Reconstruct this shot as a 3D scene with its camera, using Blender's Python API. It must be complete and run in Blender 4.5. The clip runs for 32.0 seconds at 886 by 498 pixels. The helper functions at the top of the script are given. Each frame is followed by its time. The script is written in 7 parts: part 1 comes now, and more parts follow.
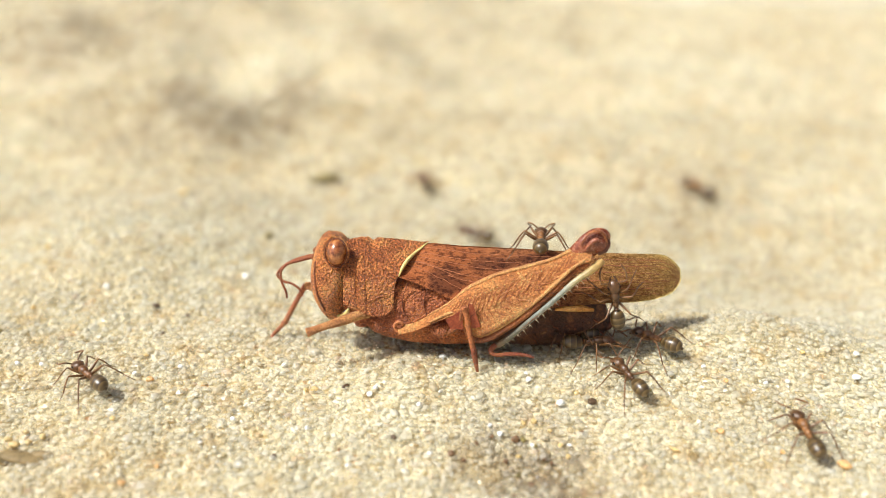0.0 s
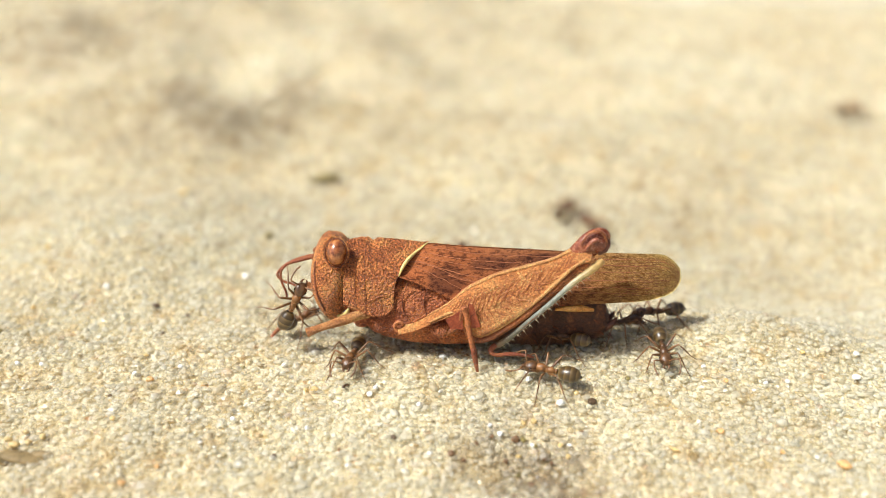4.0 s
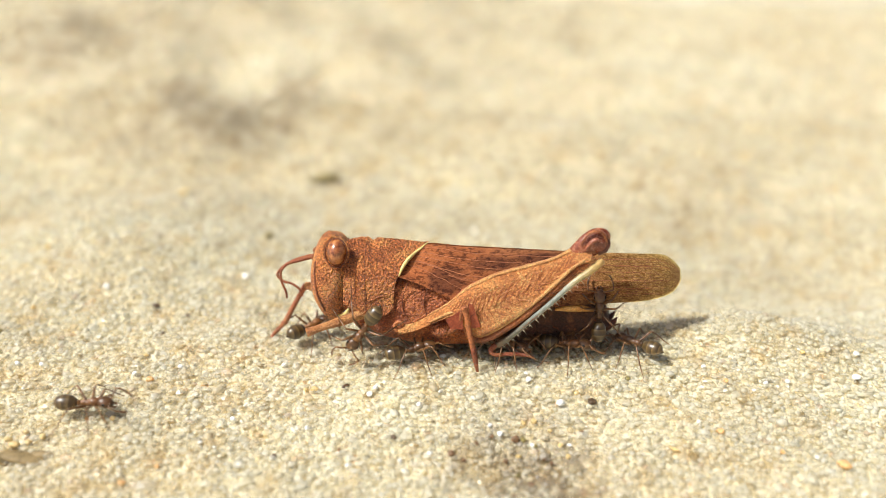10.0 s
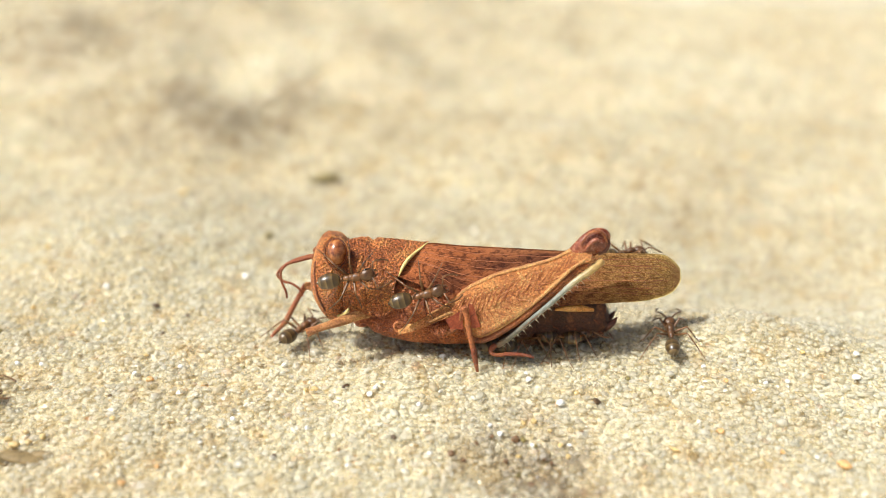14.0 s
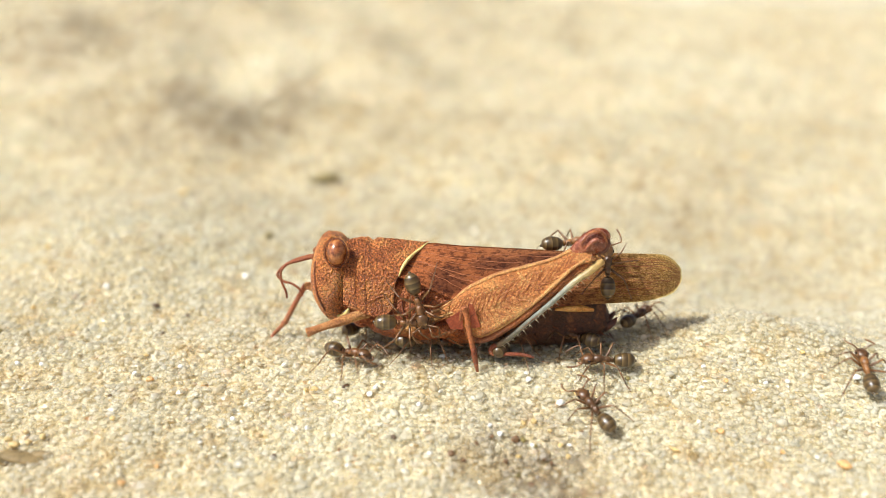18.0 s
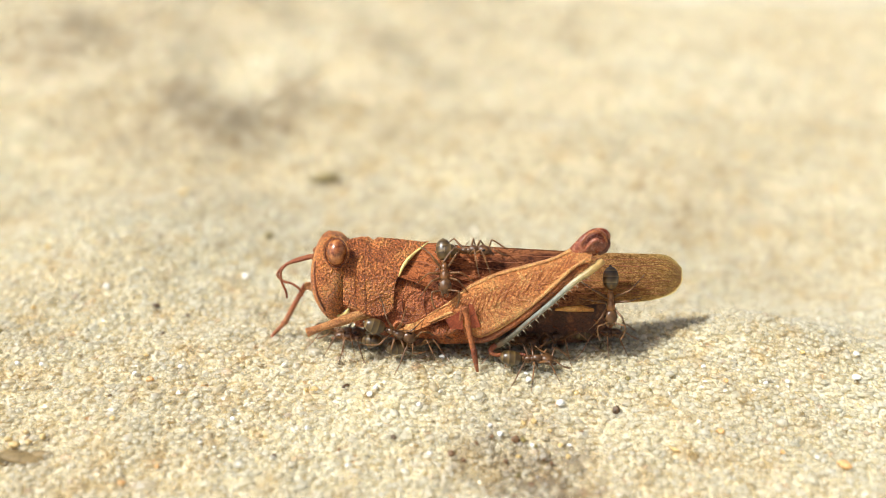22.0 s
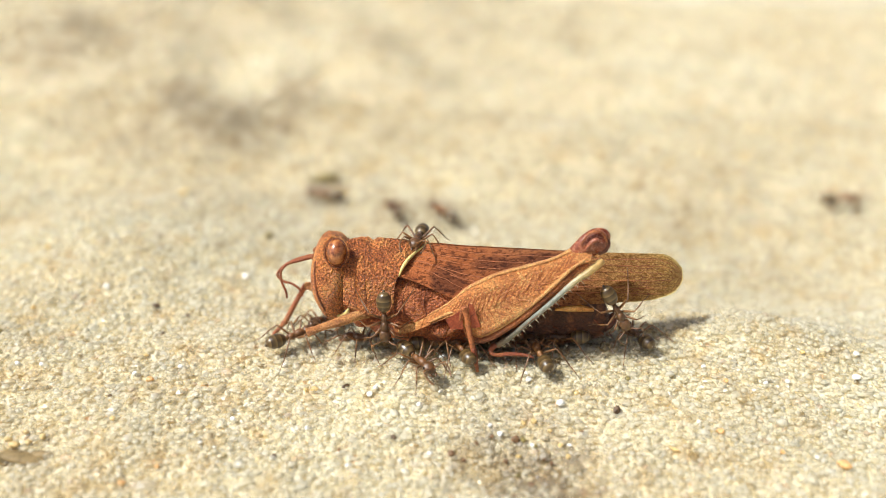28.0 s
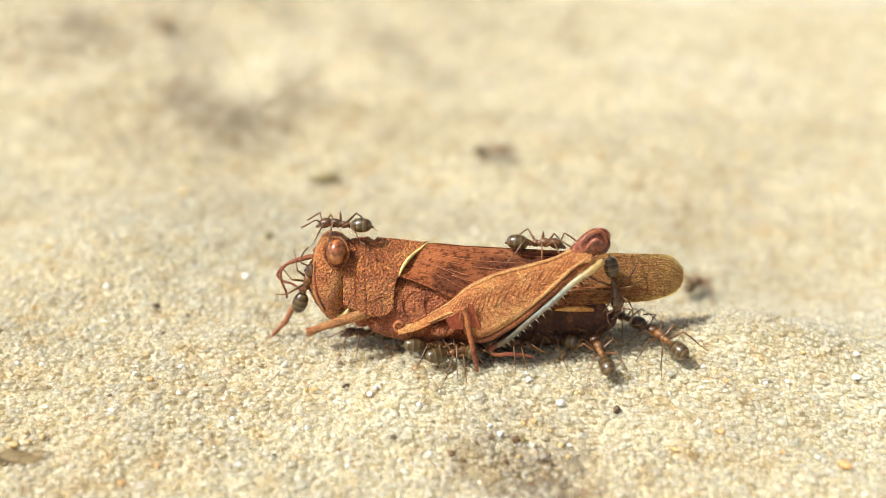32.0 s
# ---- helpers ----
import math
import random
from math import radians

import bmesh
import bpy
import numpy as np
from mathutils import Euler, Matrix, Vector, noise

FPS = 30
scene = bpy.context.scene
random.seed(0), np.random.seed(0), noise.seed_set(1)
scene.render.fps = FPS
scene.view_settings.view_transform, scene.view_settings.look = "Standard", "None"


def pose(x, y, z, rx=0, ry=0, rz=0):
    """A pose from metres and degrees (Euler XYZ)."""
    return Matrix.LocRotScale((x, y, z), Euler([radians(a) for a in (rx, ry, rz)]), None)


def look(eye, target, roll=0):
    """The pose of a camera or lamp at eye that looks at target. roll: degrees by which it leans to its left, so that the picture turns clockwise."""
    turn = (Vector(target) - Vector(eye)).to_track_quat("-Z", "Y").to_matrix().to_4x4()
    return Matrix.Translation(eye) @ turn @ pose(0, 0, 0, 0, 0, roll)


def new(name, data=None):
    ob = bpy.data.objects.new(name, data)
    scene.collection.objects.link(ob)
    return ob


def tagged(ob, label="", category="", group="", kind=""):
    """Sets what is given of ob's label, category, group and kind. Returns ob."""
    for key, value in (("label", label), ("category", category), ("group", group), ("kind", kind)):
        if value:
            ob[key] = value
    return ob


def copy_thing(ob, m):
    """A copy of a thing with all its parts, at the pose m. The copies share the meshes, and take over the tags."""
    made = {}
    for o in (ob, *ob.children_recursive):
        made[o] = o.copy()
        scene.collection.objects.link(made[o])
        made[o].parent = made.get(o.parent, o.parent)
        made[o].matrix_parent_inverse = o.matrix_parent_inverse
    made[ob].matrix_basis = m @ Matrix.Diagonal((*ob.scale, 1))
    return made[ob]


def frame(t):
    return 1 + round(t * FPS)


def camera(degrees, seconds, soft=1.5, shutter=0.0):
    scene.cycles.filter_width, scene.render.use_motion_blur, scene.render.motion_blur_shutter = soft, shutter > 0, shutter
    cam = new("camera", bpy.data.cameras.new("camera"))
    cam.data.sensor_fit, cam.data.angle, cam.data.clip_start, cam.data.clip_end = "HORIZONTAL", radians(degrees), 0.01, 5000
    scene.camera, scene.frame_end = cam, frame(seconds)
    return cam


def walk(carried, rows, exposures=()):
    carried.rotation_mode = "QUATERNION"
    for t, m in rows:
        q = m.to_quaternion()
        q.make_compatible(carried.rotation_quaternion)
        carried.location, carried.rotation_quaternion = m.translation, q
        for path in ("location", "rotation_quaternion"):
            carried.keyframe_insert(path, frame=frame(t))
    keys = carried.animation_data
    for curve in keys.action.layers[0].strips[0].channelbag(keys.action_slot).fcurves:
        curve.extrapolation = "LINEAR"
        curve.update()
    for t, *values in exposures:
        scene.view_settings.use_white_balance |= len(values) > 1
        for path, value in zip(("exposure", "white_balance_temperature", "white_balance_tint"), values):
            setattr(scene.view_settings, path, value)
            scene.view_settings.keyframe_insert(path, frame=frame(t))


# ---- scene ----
# ---------------------------------------------------------------- camera
# The camera stands still, a hand's width from the insect, looking slightly down.
PITCH = 22.0
EYE = (0.0, -0.06231, 0.03277)
cam = camera(50.0, 32.0, soft=0.55, shutter=0.2)
still = pose(EYE[0], EYE[1], EYE[2], 90 - PITCH, 0, 0)
cam.data.dof.use_dof = True
cam.data.dof.focus_distance = 0.0662
cam.data.dof.aperture_fstop = 16.0
walk(cam, [(0.0, still), (32.0, still)], exposures=[(0.0, 0.29, 6090, 6.2), (32.0, 0.29, 6090, 6.2)])

# ---------------------------------------------------------------- light
SUN_FROM = Vector((-0.54, -0.24, 0.80)).normalized()
world = bpy.data.worlds.new("sky")
scene.world = world
world.use_nodes = True
wn = world.node_tree
sky = wn.nodes.new("ShaderNodeTexSky")
sky.sky_type = "NISHITA"
sky.sun_disc = False
sky.dust_density = 6.0
sky.air_density = 0.45
sky.sun_elevation = math.asin(SUN_FROM.z)
sky.sun_rotation = math.atan2(SUN_FROM.x, SUN_FROM.y)
wn.links.new(sky.outputs[0], wn.nodes["Background"].inputs[0])
wn.nodes["Background"].inputs[1].default_value = 0.09
sun_data = bpy.data.lights.new("sun", "SUN")
sun_data.energy = 3.55
sun_data.angle = radians(0.53)
sun_data.color = (1.0, 0.975, 0.925)
sun = new("sun", sun_data)
sun.matrix_basis = look(SUN_FROM * 2.0, (0, 0, 0))


# ---------------------------------------------------------------- materials
def material(name):
    m = bpy.data.materials.new(name)
    m.use_nodes = True
    nt = m.node_tree
    return m, nt, nt.nodes["Principled BSDF"]


def node(nt, kind, **values):
    n = nt.nodes.new(kind)
    for key, value in values.items():
        n.inputs[key].default_value = value
    return n


def ramp(nt, source, stops):
    r = nt.nodes.new("ShaderNodeValToRGB")
    e = r.color_ramp.elements
    while len(e) < len(stops):
        e.new(0.5)
    for el, (at, col) in zip(e, stops):
        el.position, el.color = at, (*col, 1)
    nt.links.new(source, r.inputs[0])
    return r.outputs[0]


def mix(nt, fac, a, b, blend="MIX"):
    n = nt.nodes.new("ShaderNodeMix")
    n.data_type, n.blend_type = "RGBA", blend
    for slot, v in ((0, fac), (6, a), (7, b)):
        if isinstance(v, (float, int)):
            n.inputs[slot].default_value = v
        elif isinstance(v, tuple):
            n.inputs[slot].default_value = (*v, 1)
        else:
            nt.links.new(v, n.inputs[slot])
    return n.outputs[2]


def maths(nt, op, a, b=0.0, c=0.0):
    n = nt.nodes.new("ShaderNodeMath")
    n.operation = op
    for i, v in enumerate((a, b, c)):
        if isinstance(v, (float, int)):
            n.inputs[i].default_value = v
        else:
            nt.links.new(v, n.inputs[i])
    return n.outputs[0]


def noise_tex(nt, vector, scale, detail=3.0, rough=0.55):
    n = node(nt, "ShaderNodeTexNoise", Scale=scale, Detail=detail, Roughness=rough)
    nt.links.new(vector, n.inputs["Vector"])
    return n.outputs["Fac"]


def voronoi(nt, vector, scale, out="Distance", feature="F1"):
    n = node(nt, "ShaderNodeTexVoronoi", Scale=scale)
    n.feature = feature
    nt.links.new(vector, n.inputs["Vector"])
    return n.outputs[out]


def bump(nt, bsdf, height, strength, distance):
    b = node(nt, "ShaderNodeBump", Strength=strength, Distance=distance)
    nt.links.new(height, b.inputs["Height"])
    nt.links.new(b.outputs[0], bsdf.inputs["Normal"])


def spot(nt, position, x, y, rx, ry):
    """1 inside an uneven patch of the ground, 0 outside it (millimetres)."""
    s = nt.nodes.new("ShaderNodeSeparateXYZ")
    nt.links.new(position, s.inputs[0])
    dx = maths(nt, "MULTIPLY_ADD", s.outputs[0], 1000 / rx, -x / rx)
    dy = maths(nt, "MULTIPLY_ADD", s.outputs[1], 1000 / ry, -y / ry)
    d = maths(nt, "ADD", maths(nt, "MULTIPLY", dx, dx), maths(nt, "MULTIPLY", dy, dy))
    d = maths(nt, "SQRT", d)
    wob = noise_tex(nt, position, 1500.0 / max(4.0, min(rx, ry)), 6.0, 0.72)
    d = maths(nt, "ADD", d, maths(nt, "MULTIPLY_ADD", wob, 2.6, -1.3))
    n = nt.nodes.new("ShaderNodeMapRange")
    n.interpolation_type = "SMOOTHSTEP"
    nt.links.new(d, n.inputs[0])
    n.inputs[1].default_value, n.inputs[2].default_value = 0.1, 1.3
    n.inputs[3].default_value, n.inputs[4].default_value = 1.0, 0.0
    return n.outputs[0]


# uneven darker grey-brown patches of the sand: x, y, half sizes, strength
DARK_PATCHES = ((-32.2, 53, 4.0, 7, 0.9), (-23.5, 44, 6.5, 5, 0.45), (-18.5, 54, 4.0, 9, 0.9), (-12.6, 34, 2.6, 1.2, 0.6), (-34, 41, 6, 4, 0.45), (-27, 48, 9, 8, 0.35),
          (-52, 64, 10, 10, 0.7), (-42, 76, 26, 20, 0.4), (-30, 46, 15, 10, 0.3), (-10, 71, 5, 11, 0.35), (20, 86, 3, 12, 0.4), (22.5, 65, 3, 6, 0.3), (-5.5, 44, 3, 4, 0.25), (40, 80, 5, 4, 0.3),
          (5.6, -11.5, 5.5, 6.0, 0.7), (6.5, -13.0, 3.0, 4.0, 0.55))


def sand_colour(nt, pos, grain):
    tone = ramp(nt, noise_tex(nt, pos, 45.0, 4.0), [(0.36, (0.95, 0.915, 0.84)), (0.52, (0.98, 0.96, 0.905)), (0.68, (0.99, 0.985, 0.95))])
    col = mix(nt, 1.0, grain, tone, "MULTIPLY")
    ochre = ramp(nt, noise_tex(nt, pos, 420.0, 4.0, 0.65), [(0.36, (0.95, 0.88, 0.75)), (0.46, (0.99, 0.98, 0.96)), (0.62, (1.0, 1.0, 1.0))])
    col = mix(nt, 1.0, col, ochre, "MULTIPLY")
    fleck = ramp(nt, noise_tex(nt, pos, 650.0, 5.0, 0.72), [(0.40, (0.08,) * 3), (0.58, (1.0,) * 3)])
    for x, y, rx, ry, k in DARK_PATCHES:
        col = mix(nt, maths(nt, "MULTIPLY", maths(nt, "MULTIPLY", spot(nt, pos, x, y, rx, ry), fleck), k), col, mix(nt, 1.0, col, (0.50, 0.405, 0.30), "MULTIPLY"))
    return col


GRAIN_RAMP = [(0.0, (0.46, 0.35, 0.17)), (0.010, (0.76, 0.66, 0.42)), (0.05, (0.90, 0.835, 0.63)), (0.22, (0.95, 0.905, 0.75)), (0.6, (0.96, 0.93, 0.80)), (0.88, (0.97, 0.95, 0.86)),
              (0.988, (0.97, 0.96, 0.90)), (1.0, (0.72, 0.42, 0.19))]


def sand_material():
    m, nt, b = material("sand_bed")
    pos = nt.nodes.new("ShaderNodeNewGeometry").outputs["Position"]
    cells = node(nt, "ShaderNodeTexVoronoi", Scale=2100.0)
    nt.links.new(pos, cells.inputs["Vector"])
    rnd = nt.nodes.new("ShaderNodeSeparateColor")
    nt.links.new(cells.outputs["Color"], rnd.inputs[0])
    grain = mix(nt, 1.0, ramp(nt, rnd.outputs[0], GRAIN_RAMP), (0.755, 0.718, 0.635), "MULTIPLY")
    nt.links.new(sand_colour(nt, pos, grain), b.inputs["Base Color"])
    b.inputs["Roughness"].default_value = 0.6
    h = maths(nt, "ADD", maths(nt, "MULTIPLY", cells.outputs["Distance"], -0.6), noise_tex(nt, pos, 300.0, 3.0))
    bump(nt, b, h, 0.7, 0.0006)
    return m


def grain_material():
    m, nt, b = material("quartz_grains")
    geo = nt.nodes.new("ShaderNodeNewGeometry")
    rnd = geo.outputs["Random Per Island"]
    pos = geo.outputs["Position"]
    grain = ramp(nt, rnd, GRAIN_RAMP)
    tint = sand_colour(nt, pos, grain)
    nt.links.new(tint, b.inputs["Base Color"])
    nt.links.new(ramp(nt, maths(nt, "FRACT", maths(nt, "MULTIPLY", rnd, 37.0)), [(0.0, (0.10,) * 3), (0.3, (0.18,) * 3), (0.75, (0.30,) * 3), (1.0, (0.42,) * 3)]), b.inputs["Roughness"])
    b.inputs["Specular IOR Level"].default_value = 1.0
    bump(nt, b, noise_tex(nt, pos, 7000.0, 2.0), 0.45, 0.00012)
    b.inputs["IOR"].default_value = 1.42
    b.inputs["Coat Weight"].default_value = 0.45
    b.inputs["Coat IOR"].default_value = 1.75
    b.inputs["Coat Roughness"].default_value = 0.24
    clear = nt.nodes.new("ShaderNodeBsdfTransparent")
    clear.inputs[0].default_value = (1.0, 0.99, 0.96, 1)
    both = nt.nodes.new("ShaderNodeMixShader")
    nt.links.new(ramp(nt, maths(nt, "FRACT", maths(nt, "MULTIPLY", rnd, 91.0)), [(0.0, (0.36,) * 3), (0.5, (0.62,) * 3), (1.0, (0.84,) * 3)]), both.inputs[0])
    through_light = nt.nodes.new("ShaderNodeBsdfTranslucent")
    nt.links.new(tint, through_light.inputs[0])
    milky = nt.nodes.new("ShaderNodeMixShader")
    milky.inputs[0].default_value = 0.38
    nt.links.new(b.outputs[0], milky.inputs[1])
    nt.links.new(through_light.outputs[0], milky.inputs[2])
    nt.links.new(milky.outputs[0], both.inputs[1])
    nt.links.new(clear.outputs[0], both.inputs[2])
    nt.links.new(both.outputs[0], nt.nodes["Material Output"].inputs[0])
    return m


def chitin(name, dark, mid, light, scale=1700.0, rough=0.5, relief=0.6, fine=6500.0, pit=0.22, grit=0.0):
    """Horny skin: mottled in two scales, with a grainy relief; grit adds raised pale granules."""
    m, nt, b = material(name)
    pos = nt.nodes.new("ShaderNodeTexCoord").outputs["Object"]
    big = noise_tex(nt, pos, scale * 0.28, 4.0, 0.6)
    small = noise_tex(nt, pos, scale * 2.4, 4.0, 0.7)
    f = maths(nt, "ADD", maths(nt, "MULTIPLY", big, 0.44), maths(nt, "MULTIPLY", small, 0.58))
    col = ramp(nt, f, [(0.38, dark), (0.51, mid), (0.62, light)])
    pore = ramp(nt, noise_tex(nt, pos, fine * 1.5, 3.0, 0.7), [(0.34, (1.0 - pit * 2.6,) * 3), (0.46, (0.93,) * 3), (0.60, (1.0,) * 3)])
    col = mix(nt, 1.0, col, pore, "MULTIPLY")
    h = maths(nt, "ADD", maths(nt, "MULTIPLY", noise_tex(nt, pos, fine * 1.5, 3.0, 0.7), 0.9), maths(nt, "MULTIPLY", small, 0.7))
    h = maths(nt, "ADD", h, maths(nt, "MULTIPLY", noise_tex(nt, pos, scale * 0.75, 5.0, 0.72), 1.0))
    if grit:
        wob = node(nt, "ShaderNodeTexNoise", Scale=3000.0, Detail=3.0)
        nt.links.new(pos, wob.inputs["Vector"])
        bent = nt.nodes.new("ShaderNodeVectorMath")
        bent.operation = "MULTIPLY_ADD"
        bent.inputs[1].default_value = (0.00028,) * 3
        nt.links.new(wob.outputs["Color"], bent.inputs[0])
        nt.links.new(pos, bent.inputs[2])
        cell = voronoi(nt, bent.outputs[0], 6200.0)
        col = mix(nt, grit, col, mix(nt, 1.0, col, ramp(nt, cell, [(0.10, (1.6, 1.38, 1.12)), (0.34, (1.22, 1.15, 1.08)), (0.66, (0.74, 0.64, 0.58))]), "MULTIPLY"))
        h = maths(nt, "MULTIPLY_ADD", cell, -1.6 * grit, h)
    nt.links.new(col, b.inputs["Base Color"])
    nt.links.new(maths(nt, "MULTIPLY_ADD", small, 0.4, rough - 0.16), b.inputs["Roughness"])
    b.inputs["Specular IOR Level"].default_value = 0.6
    bump(nt, b, h, relief, 0.00034)
    return m


def plain(name, col, rough, spec=0.5, scale=3000.0, vary=0.35):
    m, nt, b = material(name)
    pos = nt.nodes.new("ShaderNodeTexCoord").outputs["Object"]
    n = noise_tex(nt, pos, scale, 4.0, 0.6)
    lo = tuple(c * (1 - vary) for c in col)
    hi = tuple(min(1.0, c * (1 + vary)) for c in col)
    nt.links.new(ramp(nt, n, [(0.35, lo), (0.65, hi)]), b.inputs["Base Color"])
    b.inputs["Roughness"].default_value = rough
    b.inputs["Specular IOR Level"].default_value = spec
    bump(nt, b, n, 0.25, 0.00006)
    return m


SAND = sand_material()
GRAINS = grain_material()
HEAD_SKIN = chitin("head_skin", (0.40, 0.122, 0.038), (0.76, 0.270, 0.074), (0.94, 0.50, 0.155), 2600, 0.42, 0.85, 5600, 0.24, 0.8)
SHIELD_SKIN = chitin("shield_skin", (0.34, 0.100, 0.034), (0.68, 0.225, 0.064), (0.92, 0.45, 0.135), 2600, 0.44, 0.85, 5200, 0.24, 0.9)
BODY_SKIN = chitin("body_skin", (0.27, 0.074, 0.030), (0.56, 0.165, 0.058), (0.86, 0.33, 0.110), 2400, 0.46, 0.9, 5200, 0.2, 0.6)
BELLY_SKIN = chitin("belly_skin", (0.050, 0.019, 0.010), (0.120, 0.042, 0.018), (0.26, 0.100, 0.036), 1700, 0.40)
FEMUR_SKIN = chitin("femur_skin", (0.42, 0.140, 0.042), (0.72, 0.280, 0.080), (0.90, 0.52, 0.180), 2300, 0.40, 0.8, 5600, 0.16, 0.3)
LEG_RED = chitin("leg_red", (0.17, 0.036, 0.015), (0.34, 0.085, 0.030), (0.50, 0.185, 0.060), 2300, 0.42, 0.6)
LEG_TAN = chitin("leg_tan", (0.36, 0.123, 0.035), (0.63, 0.250, 0.074), (0.86, 0.48, 0.165), 2600, 0.42, 0.8, 6500, 0.16)
RIDGE_TAN = chitin("ridge_tan", (0.42, 0.160, 0.046), (0.70, 0.330, 0.105), (0.90, 0.54, 0.190), 2600, 0.40, 0.6, 6500, 0.2)
KNEE_SKIN = chitin("knee_skin", (0.120, 0.030, 0.014), (0.25, 0.066, 0.030), (0.42, 0.150, 0.066), 1500, 0.20, 0.15, 9000, 0.05)
KNEE_PINK = chitin("knee_pink", (0.26, 0.080, 0.042), (0.36, 0.120, 0.064), (0.48, 0.190, 0.105), 1500, 0.22, 0.1, 9000, 0.05)
VEIN = chitin("vein_skin", (0.275, 0.077, 0.024), (0.506, 0.165, 0.051), (0.726, 0.264, 0.088), 2300, 0.5, 0.4)
CHEVRON = chitin("chevron_skin", (0.17, 0.044, 0.013), (0.32, 0.092, 0.026), (0.52, 0.170, 0.046), 2300, 0.45, 0.6)
HERRING = chitin("herringbone_skin", (0.34, 0.092, 0.028), (0.52, 0.160, 0.046), (0.70, 0.270, 0.080), 2300, 0.45, 0.6)
SEAM = chitin("seam_skin", (0.12, 0.030, 0.012), (0.25, 0.065, 0.022), (0.40, 0.120, 0.036), 2300, 0.5, 0.5)
PATCH_RED = chitin("patch_red", (0.20, 0.030, 0.012), (0.34, 0.058, 0.020), (0.46, 0.105, 0.036), 2000, 0.35, 0.3)
RING_SKIN = chitin("ring_skin", (0.065, 0.024, 0.011), (0.155, 0.052, 0.020), (0.32, 0.125, 0.042), 1900, 0.34)
AMBER = chitin("amber_plate", (0.50, 0.190, 0.040), (0.82, 0.380, 0.080), (0.95, 0.560, 0.160), 2000, 0.30, 0.3)
CREAM = plain("cream_edge", (0.70, 0.54, 0.19), 0.5)
DARK_JAW = plain("dark_jaw", (0.10, 0.03, 0.015), 0.35)
PALE_SPINE = plain("pale_spine", (0.48, 0.39, 0.25), 0.4)


# ---------------------------------------------------------------- mesh helpers (all in millimetres)
def mesh(name, verts, faces, mat, smooth=True):
    me = bpy.data.meshes.new(name)
    me.from_pydata([(v[0] * 0.001, v[1] * 0.001, v[2] * 0.001) for v in verts], [], faces)
    me.polygons.foreach_set("use_smooth", [smooth] * len(me.polygons))
    me.materials.append(mat)
    me.update()
    return me


def part(name, shape, mat, parent, label="", smooth=True):
    ob = new(name, mesh(name, shape[0], shape[1], mat, smooth))
    ob.parent = parent
    return tagged(ob, label)


def join(*shapes):
    verts, faces = [], []
    for v, f in shapes:
        n = len(verts)
        verts += [tuple(p) for p in v]
        faces += [tuple(i + n for i in q) for q in f]
    return verts, faces


def spline(points, n):
    """n points on a smooth curve through the given ones."""
    p = [Vector(q) for q in points]
    p = [p[0] * 2 - p[1]] + p + [p[-1] * 2 - p[-2]]
    out = []
    for i in range(n):
        s = i / (n - 1) * (len(p) - 3)
        k = min(int(s), len(p) - 4)
        t = s - k
        a, b, c, d = p[k:k + 4]
        out.append(0.5 * (2 * b + (c - a) * t + (2 * a - 5 * b + 4 * c - d) * t * t + (3 * b - a - 3 * c + d) * t ** 3))
    return out


def loft(rings, caps=True):
    n, m = len(rings), len(rings[0])
    verts = [tuple(p) for r in rings for p in r]
    faces = [(i * m + j, i * m + (j + 1) % m, (i + 1) * m + (j + 1) % m, (i + 1) * m + j) for i in range(n - 1) for j in range(m)]
    if caps:
        for i, flip in ((0, True), (n - 1, False)):
            c = sum((Vector(p) for p in rings[i]), Vector()) / m
            verts.append(tuple(c))
            k = len(verts) - 1
            faces += [(i * m + (j + 1) % m, i * m + j, k) if flip else (i * m + j, i * m + (j + 1) % m, k) for j in range(m)]
    return verts, faces


def sheet(grid):
    """An open surface from rows of points."""
    n, m = len(grid), len(grid[0])
    verts = [tuple(p) for r in grid for p in r]
    faces = [(i * m + j, i * m + j + 1, (i + 1) * m + j + 1, (i + 1) * m + j) for i in range(n - 1) for j in range(m - 1)]
    return verts, faces


def slab(grid, thick):
    """A thin shell: the grid and its copy, set off by thick, closed round the rim."""
    n, m = len(grid), len(grid[0])
    v1, f1 = sheet(grid)
    v2 = [tuple(Vector(p) + Vector((thick[0], -math.copysign(thick[1], p[1]), thick[2]))) for p in v1]
    k = n * m
    faces = f1 + [tuple(i + k for i in reversed(q)) for q in f1]
    rim = [j for j in range(m)] + [i * m + m - 1 for i in range(1, n)] + [(n - 1) * m + j for j in range(m - 2, -1, -1)] + [i * m for i in range(n - 2, 0, -1)]
    for a, b in zip(rim, rim[1:] + rim[:1]):
        faces.append((b, a, a + k, b + k))
    return v1 + v2, faces


def tube(points, radii, sides=8, n=0, flat=1.0):
    """A round limb along points; radii are spread over its length."""
    pts = spline(points, n) if n else [Vector(p) for p in points]
    count = len(pts)
    rings, side = [], None
    for i, p in enumerate(pts):
        d = (pts[min(i + 1, count - 1)] - pts[max(i - 1, 0)]).normalized()
        if side is None:
            side = d.cross(Vector((0, 1, 0.01))).normalized()
        side = (side - d * side.dot(d)).normalized()
        up = d.cross(side)
        r = float(np.interp(i / (count - 1), np.linspace(0, 1, len(radii)), radii))
        rings.append([p + side * r * math.cos(a) + up * r * flat * math.sin(a) for a in np.linspace(0, 2 * math.pi, sides, endpoint=False)])
    return loft(rings)


